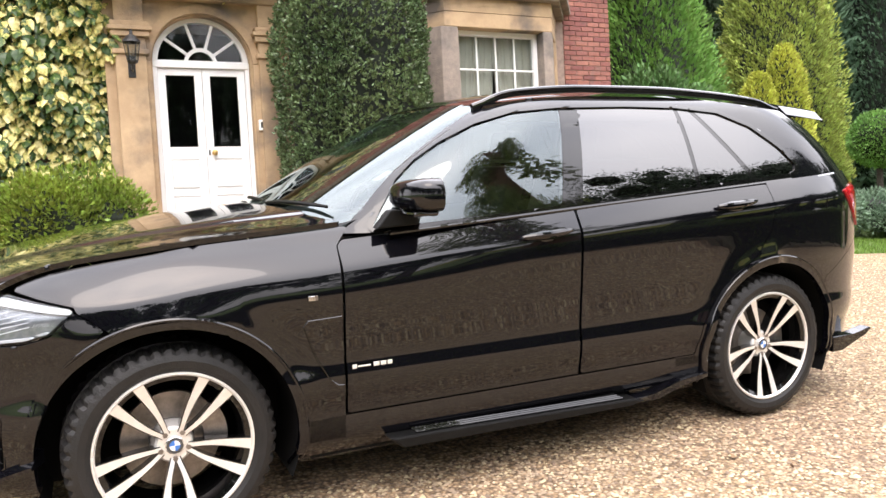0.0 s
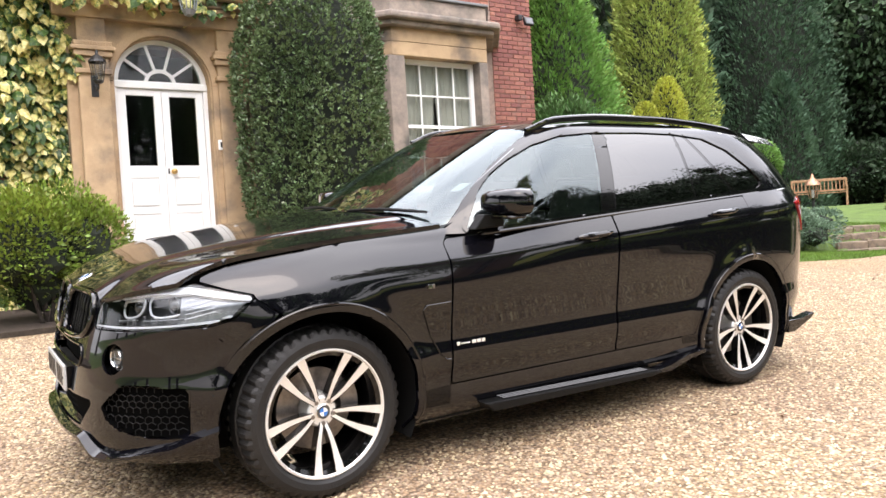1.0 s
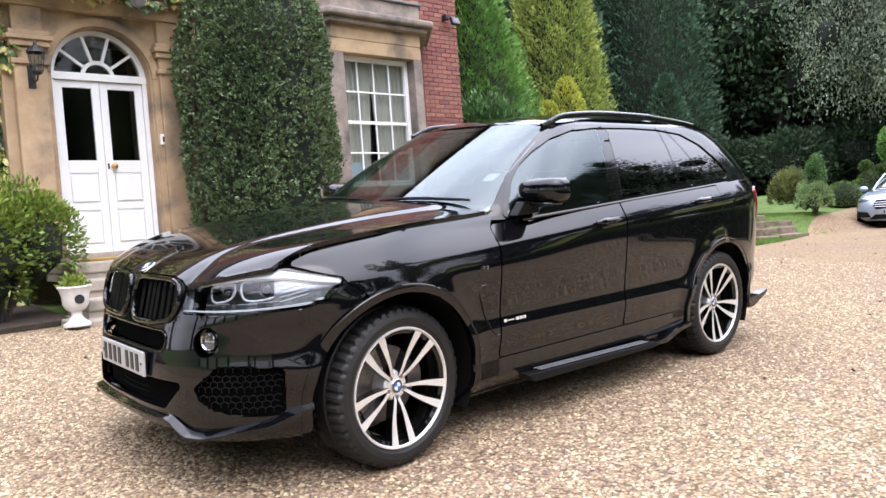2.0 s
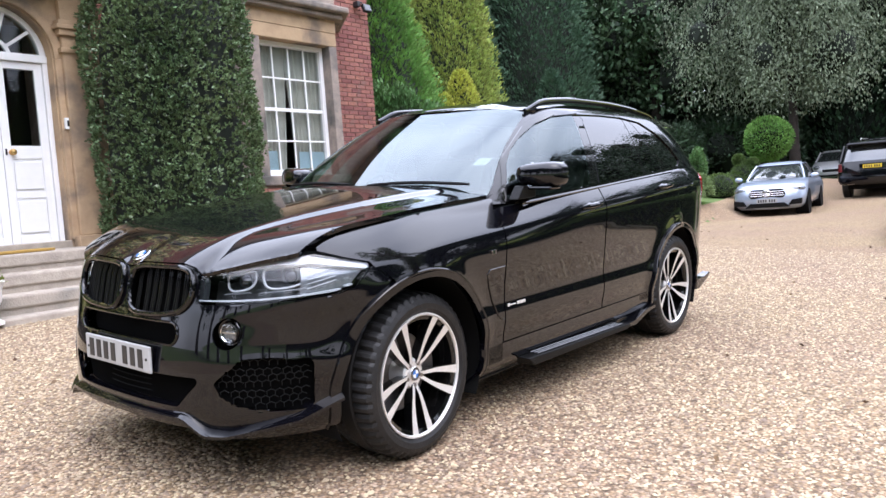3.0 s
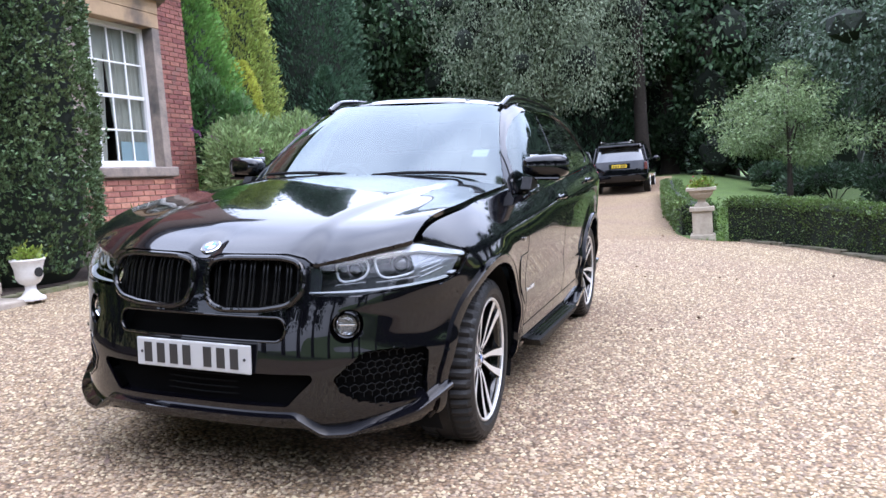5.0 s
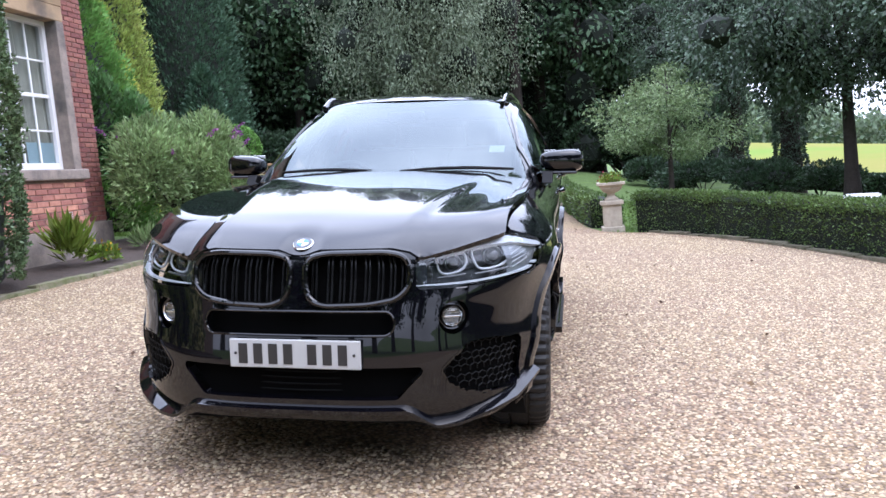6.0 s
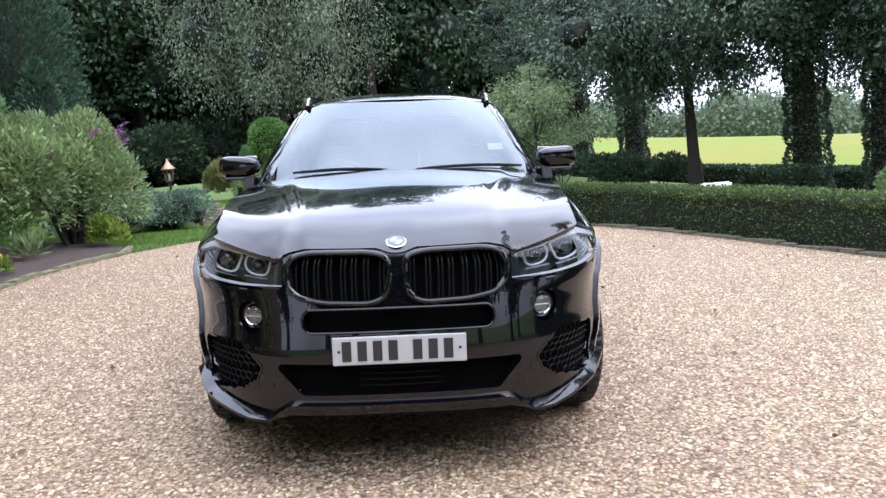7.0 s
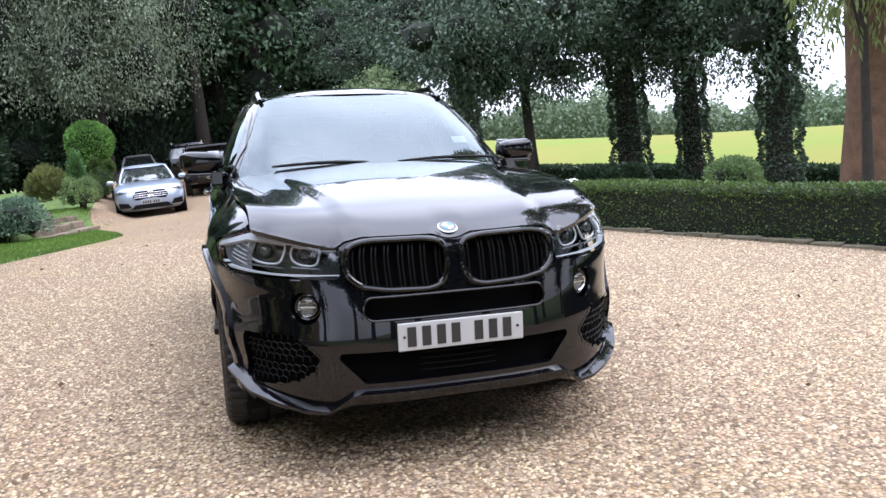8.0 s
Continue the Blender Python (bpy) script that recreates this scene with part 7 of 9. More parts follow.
def bush(name, label, at, size, n, leaf, mat, seed, width=0.5, cat="shrub", up=0.3, lumps=9, stems=7, heart=True, group=""):
    """A loose shrub: lumps of leaves on stems."""
    rng = np.random.default_rng(seed)
    z0 = float(ground_z(at[0], at[1]))
    t = thing(name, label, cat, (at[0], at[1], z0 + (at[2] if len(at) > 2 else 0)), group)
    sx, sy, sz = size
    C, R = [], []
    for k in range(lumps):
        a = rng.uniform(0, 2 * math.pi)
        rr = math.sqrt(rng.random()) * 0.62
        C.append((sx * rr * math.cos(a), sy * rr * math.sin(a), sz * rng.uniform(0.35, 0.78)))
        R.append(rng.uniform(0.30, 0.48))
    C, R = np.array(C), np.array(R)
    i = rng.integers(0, lumps, n)
    d = rand_dirs(rng, n)
    d[:, 2] = np.where(d[:, 2] < -0.5, -d[:, 2], d[:, 2])
    rad = rng.uniform(0.72, 1.06, n)[:, None]
    P = C[i] + d * R[i][:, None] * rad * np.array([sx, sy, sz])
    P[:, 2] = np.maximum(P[:, 2], 0.02 + 0.05 * rng.random(n))
    leaf_mesh("leaves", P, d + rand_dirs(rng, n) * 0.7 + np.array([0, 0, up]), leaf, width, mat, t, seed=seed)
    for k in range(stems):
        c = C[k % lumps]
        pts = [(c[0] * 0.12, c[1] * 0.12, -0.08), (c[0] * 0.45, c[1] * 0.45, c[2] * 0.5), (c[0] * 0.95, c[1] * 0.95, c[2])]
        part("stem", tube(pts, [0.022 * sz, 0.014 * sz, 0.006 * sz], 6), M_BARK, t)
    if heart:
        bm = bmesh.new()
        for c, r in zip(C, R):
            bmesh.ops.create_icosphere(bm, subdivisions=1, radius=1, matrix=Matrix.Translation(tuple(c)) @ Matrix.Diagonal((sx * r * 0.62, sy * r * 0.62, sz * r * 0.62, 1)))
        tagged(part("shaded_heart", bm, M_LEAFSHADE, t), kind="stuff")
    return t


def conifer(name, label, at, h, r, n, leaf, mat, seed, power=0.75, base=0.0, lumps=7, cat="conifer"):
    """A dense upright conifer: plumes of sprays over a dark cone."""
    rng = np.random.default_rng(seed)
    z0 = float(ground_z(at[0], at[1]))
    t = thing(name, label, cat, (at[0], at[1], z0))
    u = rng.random(n) ** 1.25
    z = base + (h - base) * u
    a = rng.uniform(0, 2 * math.pi, n)
    prof = np.minimum(1.0, (1 - u) ** power * 1.12) * np.clip(0.72 + u * 3.0, 0.0, 1.0)
    lump = 1 + 0.15 * np.sin(lumps * a + 3.1 * z) * np.sin(2.3 * z + 2 * a) + 0.10 * np.sin(13 * a + 6 * z) * np.sin(7 * z + 3 * a) + 0.05 * np.sin(29 * a + 11 * z)
    rad = r * prof * lump * (1 - 0.28 * rng.random(n) ** 2)
    P = np.stack([rad * np.cos(a), rad * np.sin(a), z], 1)
    D = np.stack([np.cos(a), np.sin(a), 0.9 + 0 * a], 1) + rand_dirs(rng, n) * 0.55
    leaf_mesh("sprays", P, D, leaf, 0.42, mat, t, seed=seed)
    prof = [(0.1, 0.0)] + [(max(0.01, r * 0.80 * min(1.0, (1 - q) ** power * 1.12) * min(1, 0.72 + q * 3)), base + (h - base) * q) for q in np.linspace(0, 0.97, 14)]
    part("shaded_heart", lathe(prof, 14), M_LEAFSHADE, t, smooth=True)
    part("trunk", tube([(0, 0, -0.1), (0, 0, max(0.3, base + 0.3))], [0.13 * r + 0.04, 0.11 * r + 0.03], 10), M_BARK, t)
    return t


def tree(name, label, at, h, crown, n, leaf, mat, seed, trunk=0.22, clear=0.35, bark=None, lean=0.0, clumps=34, droop=0.0, heart=0.45, ivy=False, cat="tree", width=0.5, floor=0.0):
    """A broad tree: tapered trunk, limbs that end in clumps, and a crown of many small leaves with gaps."""
    rng = np.random.default_rng(seed)
    bark = bark or M_BARK
    z0 = float(ground_z(at[0], at[1]))
    t = thing(name, label, cat, (at[0], at[1], z0))
    sx, sy, sz = crown
    cz = h - sz
    spine = [(lean * u * h * 0.4 + 0.1 * trunk * math.sin(5 * u + seed), 0.1 * trunk * math.cos(4 * u + seed), u * h * 0.86 - 0.2 * (u == 0)) for u in np.linspace(0, 1, 9)]
    part("trunk", tube(spine, [trunk * (1.35 if k == 0 else 1 - 0.105 * k) for k in range(9)], 14), bark, t, smooth=True)
    C, R = [], []
    for k in range(clumps):
        d = rand_dirs(rng, 1)[0]
        q = rng.uniform(0.35, 0.92)
        c = np.array([d[0] * sx * q, d[1] * sy * q, cz + d[2] * sz * q])
        if c[2] < h * clear:
            c[2] = h * clear + rng.uniform(0, 0.12) * h
        C.append(c + np.array([lean * h * 0.3, 0, 0]))
        R.append(rng.uniform(0.20, 0.36))
    C, R = np.array(C), np.array(R)
    for k in range(0, clumps, 2):
        s = spine[min(8, 3 + k % 5)]
        mid = (np.array(s) + C[k]) / 2 + np.array([0, 0, 0.06 * h])
        bm = tube([s, tuple(mid), tuple(C[k])], [trunk * 0.32, trunk * 0.18, trunk * 0.06], 7)
        part("limb", bm, bark, t, smooth=True)
    i = rng.integers(0, clumps, n)
    d = rand_dirs(rng, n)
    P = C[i] + d * (R[i] * rng.uniform(0.45, 1.1, n))[:, None] * np.array([sx, sy, sz * 0.75])
    if droop:
        P[:, 2] -= droop * rng.random(n) ** 1.5 * h * 0.22
    D = d * 0.6 + rand_dirs(rng, n) * 0.8 + np.array([0, 0, -droop * 2.0])
    if floor:
        keep = P[:, 2] > floor * rng.uniform(0.9, 1.3, n)
        P, D = P[keep], D[keep]
    leaf_mesh("crown", P, D, leaf, width, mat, t, seed=seed)
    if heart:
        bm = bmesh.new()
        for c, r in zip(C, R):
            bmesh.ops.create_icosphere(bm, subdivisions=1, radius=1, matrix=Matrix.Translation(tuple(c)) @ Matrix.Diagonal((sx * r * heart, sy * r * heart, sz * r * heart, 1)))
        tagged(part("shaded_heart", bm, M_LEAFSHADE, t), kind="stuff")
    if ivy:
        m = 7000
        a, z = rng.uniform(0, 2 * math.pi, m), rng.uniform(0.05, h * 0.55, m)
        rr = trunk * (1.25 - 0.6 * z / h) + 0.05 * np.sin(7 * z) + 0.08 * rng.random(m)
        P = np.stack([rr * np.cos(a) + lean * z * 0.4, rr * np.sin(a), z], 1)
        leaf_mesh("trunk_ivy", P, np.stack([np.cos(a), np.sin(a), -0.4 + 0 * a], 1) + rand_dirs(rng, m) * 0.5, 0.11, 0.8, M_PARK, t, "dark ivy on the trunk", seed=seed + 1)
    return t


def clipped_ball(name, label, at, zc, r, n, leaf, mat=None):
    rng = np.random.default_rng(int(100 * r) + int(10 * at[0]))
    t = thing(name, label, "topiary", (at[0], at[1], float(ground_z(at[0], at[1]))))
    d = rand_dirs(rng, n)
    P = d * r * rng.uniform(0.90, 1.04, n)[:, None] * (1 + 0.04 * np.sin(7 * d[:, :1] + 5 * d[:, 2:]))
    P[:, 2] = np.maximum(P[:, 2] + zc, 0.03)
    leaf_mesh("leaves", P, d + rand_dirs(rng, n) * 0.8 + np.array([0, 0, 0.3]), leaf, 0.5, mat or M_GREENC, t, seed=n)
    bm = bmesh.new()
    bmesh.ops.create_icosphere(bm, subdivisions=3, radius=r * 0.9, matrix=Matrix.Translation((0, 0, zc)))
    part("shaded_heart", bm, M_LEAFSHADE, t)
    part("stem", tube([(0, 0, -0.1), (0, 0, max(0.1, zc))], [0.09 * r + 0.03, 0.07 * r + 0.02], 8), M_BARK, t)
    return t


def place(ob, x, y, turn=0.0, size=1.0):
    c = copy_thing(ob, Matrix.Translation((x, y, float(ground_z(x, y)))) @ Matrix.Rotation(radians(turn), 4, "Z"))
    c.scale = (size, size, size)
    return c


def planting():
    clipped_hedge_column()
    wall_ivy()
    # shrubs by the door
    bush("green_shrub", "bright yellow-green leafy shrub below the ivy", (-0.42, 4.85), (1.05, 0.62, 1.22), 16000, 0.055, M_SHRUB, 31, lumps=16)
    bush("green_shrub", "bright yellow-green leafy shrub below the ivy", (-2.4, 4.95), (1.2, 0.62, 1.45), 13000, 0.05, M_SHRUB, 32, lumps=12)
    bush("hosta_clump", "broad strap-leaved plant in the bed", (4.72, 4.92), (0.36, 0.30, 0.42), 240, 0.30, M_SHRUB, 33, 0.16, "plant", 1.3, 4, 0, False)
    bush("bed_plant", "low flowering plant with yellow flowers", (5.12, 4.80), (0.24, 0.2, 0.20), 400, 0.07, M_SHRUB, 34, 0.5, "plant", 0.8, 5, 0, False)
    bush("yellow_flowers", "small yellow flowers in the bed", (5.10, 4.78), (0.18, 0.16, 0.26), 34, 0.05, M_YELLOWF, 35, 0.8, "flowers", 0.6, 5, 0, False)
    bush("bed_plant", "low strap-leaved plant beside the plinth", (6.55, 5.1), (0.26, 0.2, 0.24), 150, 0.18, M_BUDD, 36, 0.16, "plant", 1.1, 5, 0, False)
    bush("bed_plant", "low leafy plant at the edge of the bed", (7.9, 4.55), (0.40, 0.32, 0.40), 900, 0.10, M_SHRUB, 37, 0.4, "plant", 0.8, 5, 0, False)
    b = bush("buddleia", "large arching buddleia with purple flower spikes", (8.35, 5.3), (1.6, 1.12, 1.80), 25000, 0.105, M_BUDD, 41, 0.30, "shrub", 0.15, 24, 22, False)
    rng = np.random.default_rng(42)
    for k in range(14):
        a, q = rng.uniform(0, 6.28), rng.uniform(0.5, 1.05)
        c = np.array([1.5 * q * math.cos(a), 1.2 * q * math.sin(a), 1.3 + 0.5 * rng.random()])
        n = 60
        u = rng.random(n)
        d = np.array([math.cos(a) * 0.5, math.sin(a) * 0.5, 0.35])
        P = c + d * (u * 0.32)[:, None] + rand_dirs(rng, n) * (0.035 * (1 - u * 0.8))[:, None]
        leaf_mesh("flower_spike", P, rand_dirs(rng, n), 0.035, 0.7, M_PURPLE, b, "purple flower spike", seed=k)
    # conifers behind the house
    conifer("green_conifer", "tall bright green conifer beside the house", (10.6, 9.1), 7.6, 2.0, 46000, 0.11, M_GREENC, 51, 0.95)
    conifer("golden_conifer", "tall golden green conifer", (20.6, 14.6), 13.0, 1.95, 70000, 0.14, M_GOLD, 52, 0.55)
    conifer("golden_dwarf_conifer", "small bright golden conifer", (17.9, 12.9), 4.3, 0.80, 11000, 0.12, M_GOLDBRIGHT, 53, 0.42)
    conifer("golden_dwarf_conifer", "small bright golden conifer", (18.8, 12.75), 5.1, 0.85, 13000, 0.12, M_GOLDBRIGHT, 54, 0.42)
    bush("spreading_juniper", "dark green spreading juniper mound", (10.4, 7.9), (1.5, 1.0, 2.7), 15000, 0.13, M_SPREAD, 55, 0.4, "shrub", 0.4, 12)
    conifer("dark_conifer", "tall dark green cypress at the wood's edge", (29.5, 16.2), 19.5, 2.9, 52000, 0.19, M_DARKC, 56, 0.6)
    conifer("yew_conifer", "dark green yew at the edge of the wood", (27.5, 14.2), 6.0, 1.5, 9000, 0.2, M_DARKC, 57, 0.6)
    # rockery, lawn edge
    bush("juniper_mound", "grey-green prostrate juniper over the lawn edge", (13.3, 5.25), (1.35, 0.95, 0.74), 17000, 0.075, M_JUNIPER, 61, 0.35, "shrub", 0.15, 14)
    bush("juniper_mound", "grey-green prostrate juniper over the lawn edge", (11.6, 6.05), (1.5, 1.1, 0.76), 17000, 0.075, M_JUNIPER, 62, 0.35, "shrub", 0.15, 14)
    bush("fern_clump", "pale yellowing fern clump in the rockery", (19.1, 5.4), (0.75, 0.65, 0.98), 4500, 0.17, M_FERN, 63, 0.22, "fern", 0.9, 9, 0, False)
    bush("rockery_shrub", "upright grey-green rockery shrub", (18.5, 4.62), (0.42, 0.42, 1.28), 7000, 0.06, M_SPREAD, 64, 0.5)
    bush("rockery_shrub", "low spreading green shrub over the stones", (18.0, 4.45), (0.75, 0.55, 0.72), 8000, 0.06, M_BUDD, 65, 0.5)
    # topiary
    clipped_ball("topiary_ball", "clipped round evergreen on a short stem", (30.0, 5.86), 1.75, 0.86, 9000, 0.10)
    clipped_ball("topiary_ball", "clipped round evergreen on a short stem", (16.0, 7.8), 1.70, 0.60, 7000, 0.07)
    for x, y, s, hh in ((22.5, 4.72, 0.17, 1.02), (22.6, 4.33, 0.18, 1.04), (22.5, 4.60, 0.36, 0.58), (22.3, 4.75, 0.42, 0.25), (21.2, 4.9, 0.45, 0.25)):
        clipped_ball("small_topiary", "small clipped round bush", (x, y), hh, s, 3500, 0.05, M_BOX)
    # birch and drive trees
    tree("silver_birch", "large grey-green weeping birch", (33.0, 5.6), 17.0, (5.2, 5.2, 6.8), 105000, 0.125, M_BIRCH, 81, 0.22, 0.30, None, 0, 90, 0.8, 0.40, floor=3.1)
    tree("pine", "tall pine with a bare straight trunk beside the drive", (38.0, 1.6), 21, (5, 5, 6), 14000, 0.4, M_WOOD, 82, 0.40, 0.5)
    tree("japanese_maple", "small spreading maple with layered pale leaves", (17.6, -3.65), 4.1, (2.3, 2.2, 1.6), 15000, 0.10, M_ACER, 83, 0.085, 0.34, None, 0.02, 26, 0.15, 0.0, False, "tree", 0.35)
    # dark park trees before the field
    for k, (x, y, h, r, ln, tr) in enumerate(((35, -8.8, 13, 4.6, 0, 0.42), (26.9, -9.1, 12.5, 3.8, 0.02, 0.40), (19.0, -8.6, 9.0, 3.6, 0.10, 0.20), (19.2, -12.2, 12.5, 3.9, 0, 0.45), (18.6, -14.2, 12.5, 3.5, 0, 0.36), (14.7, -14.4, 12.0, 3.9, 0, 0.42))):
        tree("park_tree", "tall dark evergreen tree with an ivy-clad trunk", (x, y), h, (r * 1.15, r * 1.15, h * 0.36), 38000, 0.135, M_PARK, 90 + k, tr, (0.36, 0.34, 0.27, 0.25, 0.25, 0.25)[k], None, ln, 40, 0.3, 0.40, k != 2)
    w = tree("redwood", "great redwood with red-brown bark", (7.9, -11.0), 20, (2.6, 2.6, 6.0), 5000, 0.3, M_WILLOW, 99, 0.62, 0.5, M_REDBARK, 0, 24, 0.3, 0.0)
    rng = np.random.default_rng(98)
    w2 = tree("weeping_branches", "yellow-green weeping boughs beside the redwood", (7.1, -9.9), 9.0, (1.7, 1.7, 2.6), 7000, 0.22, M_WILLOW, 97, 0.10, 0.22, None, 0, 16, 1.0, 0.0, False, "tree", 0.2)
    # low planting before the field
    bush("round_shrub", "large round dark shrub behind the hedge", (10.0, -9.4), (1.0, 0.85, 0.85), 9000, 0.07, M_BUDD, 101, 0.5)
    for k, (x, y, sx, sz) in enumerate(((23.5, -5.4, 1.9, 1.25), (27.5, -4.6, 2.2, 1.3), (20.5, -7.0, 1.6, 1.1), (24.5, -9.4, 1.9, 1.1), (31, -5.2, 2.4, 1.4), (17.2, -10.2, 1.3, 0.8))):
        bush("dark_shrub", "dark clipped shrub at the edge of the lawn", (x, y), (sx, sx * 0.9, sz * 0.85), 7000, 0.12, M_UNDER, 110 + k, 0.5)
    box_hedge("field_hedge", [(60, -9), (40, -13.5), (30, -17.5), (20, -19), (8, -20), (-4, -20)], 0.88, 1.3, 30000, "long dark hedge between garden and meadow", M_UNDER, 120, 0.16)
    # box hedges by the drive
    box_hedge("box_hedge", [(9.75, -2.25), (8.8, -3.32), (7.68, -4.05), (6.58, -4.58), (5.78, -4.88), (4.4, -5.48), (2.92, -6.08), (-0.5, -6.9), (-5, -7.7)], 0.66, 0.75, 64000, "low clipped box hedge along the gravel", M_BOX, 121)
    box_hedge("box_hedge", [(10.35, -1.60), (12.0, -1.36), (14.0, -1.15), (18.0, -0.85), (23.5, -0.5)], 0.52, 0.62, 16000, "low clipped box hedge beside the drive", M_BOX, 122, 0.05)


M_BOX = leaf_material("box_leaves", (0.110, 0.165, 0.040), (0.060, 0.098, 0.026), 0.2, 0.4, 0.45)


def woods():
    """The dark wood all round, and the trees beyond the gravel that close the park."""
    a = tree("woodland_tree", "tall dark broadleaf tree in the wood", (33, 17.5), 15, (4.6, 4.6, 6.2), 15000, 0.29, M_WOOD, 131, 0.35, 0.08, None, 0, 40, 0.2, 0.5)
    b = tree("woodland_tree", "tall dark broadleaf tree in the wood", (38, 12), 16, (5.2, 5.0, 6.6), 15000, 0.30, M_WOOD, 132, 0.38, 0.08, None, 0, 40, 0.2, 0.5)
    c = conifer("woodland_conifer", "dark conifer in the wood", (26, 19), 16, 3.0, 11000, 0.36, M_DARKC, 133, 0.65)
    spots = [(36, 13), (39, 9.5), (42, 5), (43, 0.5), (45, -5), (34, 21), (12, 19), (16, 20), (24, 22), (30, 23), (40, 17), (46, 10), (49, 3), (51, -3), (20, 21), (41, 7.5), (41, -1.8), (48, -8), (37, 24)]
    rng = random.Random(3)
    for k, (x, y) in enumerate(spots):
        place((a, b, c, b, a)[k % 5], x, y, rng.uniform(0, 360), rng.uniform(0.9, 1.2))
    # unseen trees past the field and walk: mirrored in the car, cutting low light
    d = tree("boundary_tree", "unseen tall broadleaf tree added to close the grounds and cut low light", (4, -29), 16, (5.4, 5.2, 6.8), 4500, 0.55, M_WOOD, 134, 0.38, 0.06, None, 0, 30, 0.2, 0.6)
    for x, y, s in ((-3, -31, 1.05), (-10, -28, 1.0), (-17, -26, 1.1), (12, -31, 0.95), (-22, -17, 1.15), (-25, -9, 1.1), (-27, 0, 1.2), (-25, 8, 1.1), (-19, 15, 1.1), (-28, -26, 1.3), (20, -42, 1.0), (-12, -38, 1.3), (-33, -5, 1.4), (-33, 5, 1.4)):
        place(d, x, y, x * 37, s)
    # a second rank behind the first, to close the gaps low in the wood
    for k, (x, y) in enumerate(((28, 27), (36, 28), (44, 22), (50, 15), (54, 8), (56, 1), (20, 27), (47, 19))):
        place((b, a, c)[k % 3], x, y, k * 61, 1.25)
    # a far wood along the skyline
    g = np.random.default_rng(141)
    n = 80000
    ang, d = np.radians(g.uniform(-100, 60, n)), g.uniform(172, 200, n)
    top = 12 + 2.5 * np.sin(ang * 23) + 1.8 * np.sin(ang * 61 + 1) + 1.2 * np.sin(ang * 137)
    P = np.stack([d * np.cos(ang), d * np.sin(ang), 0 * d], 1)
    P[:, 2] = ground_z(P[:, 0], P[:, 1]) + top * np.sqrt(g.random(n)) * (1 - 0.25 * g.random(n))
    far_wood = thing("far_wood", "distant wooded skyline beyond the meadow", "wood", (0, 0, 0), kind="stuff")
    leaf_mesh("far_crowns", P, rand_dirs(g, n), 1.05, 0.7, M_FARWOOD, far_wood, seed=142)
    an = np.radians(np.linspace(-102, 62, 120))
    tops = 12 + 2.5 * np.sin(an * 23) + 1.8 * np.sin(an * 61 + 1)
    rim = [(190 * math.cos(a), 190 * math.sin(a)) for a in an]
    raw("shaded_heart", [(x, y, float(ground_z(x, y)) - 1) for x, y in rim] + [(x, y, float(ground_z(x, y)) + 0.8 * float(h)) for (x, y), h in zip(rim, tops)], [(i, i + 1, i + 121, i + 120) for i in range(119)], M_WOOD, far_wood)
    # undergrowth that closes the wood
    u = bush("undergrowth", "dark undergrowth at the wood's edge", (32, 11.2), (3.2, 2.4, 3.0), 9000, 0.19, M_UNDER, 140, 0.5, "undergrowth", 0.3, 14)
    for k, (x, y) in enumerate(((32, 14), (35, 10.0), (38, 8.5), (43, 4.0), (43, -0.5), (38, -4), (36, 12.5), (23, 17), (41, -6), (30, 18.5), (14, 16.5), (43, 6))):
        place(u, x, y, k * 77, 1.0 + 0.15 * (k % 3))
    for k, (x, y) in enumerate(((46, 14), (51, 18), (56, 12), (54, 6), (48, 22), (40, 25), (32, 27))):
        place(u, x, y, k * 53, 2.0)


# ---------------------------------------------------------------- garden things
def urn_on_pedestal(x, y):
    z = float(ground_z(x, y))
    u = thing("stone_urn", "stone garden urn of flowers on a square pedestal", "urn", Matrix.Translation((x, y, z)) @ Matrix.Scale(0.95, 4))
    part("pedestal", cube(-0.16, 0.16, -0.16, 0.16, -0.05, 0.46, 0.012), M_URN, u, "pale stone pedestal")
    part("pedestal_base", cube(-0.20, 0.20, -0.20, 0.20, -0.06, 0.07, 0.012), M_URN, u)
    part("pedestal_cap", cube(-0.20, 0.20, -0.20, 0.20, 0.46, 0.53, 0.012), M_URN, u)
    bowl = lathe([(0.17, 0.53), (0.16, 0.57), (0.09, 0.61), (0.09, 0.66), (0.19, 0.69), (0.26, 0.75), (0.27, 0.79), (0.34, 0.81), (0.34, 0.86), (0.29, 0.86), (0.27, 0.82), (0.01, 0.81)], 4, bm=None)
    bmesh.ops.rotate(bowl, verts=bowl.verts, matrix=Matrix.Rotation(radians(45), 3, "Z"))
    bmesh.ops.bevel(bowl, geom=list(bowl.edges), offset=0.005, segments=1, affect="EDGES")
    part("bowl", bowl, M_URN, u, "square tapering stone bowl")
    part("sunk_panel", cube(-0.11, 0.11, -0.164, -0.1602, 0.12, 0.42, 0.001), M_URN, u)
    rng = np.random.default_rng(150)
    n = 500
    P = np.stack([rng.normal(0, 0.09, n), rng.normal(0, 0.09, n), 0.84 + np.abs(rng.normal(0, 0.06, n))], 1)
    tagged(leaf_mesh("planting", P, rand_dirs(rng, n) + np.array([0, 0, 0.8]), 0.07, 0.5, M_SHRUB, u, "green and yellow bedding plants", seed=151), kind="stuff")
    leaf_mesh("flowers", P[:34] + np.array([0.02, 0.06, 0.04]), rand_dirs(rng, 34), 0.035, 0.9, M_REDF, u, "red flowers", seed=152)


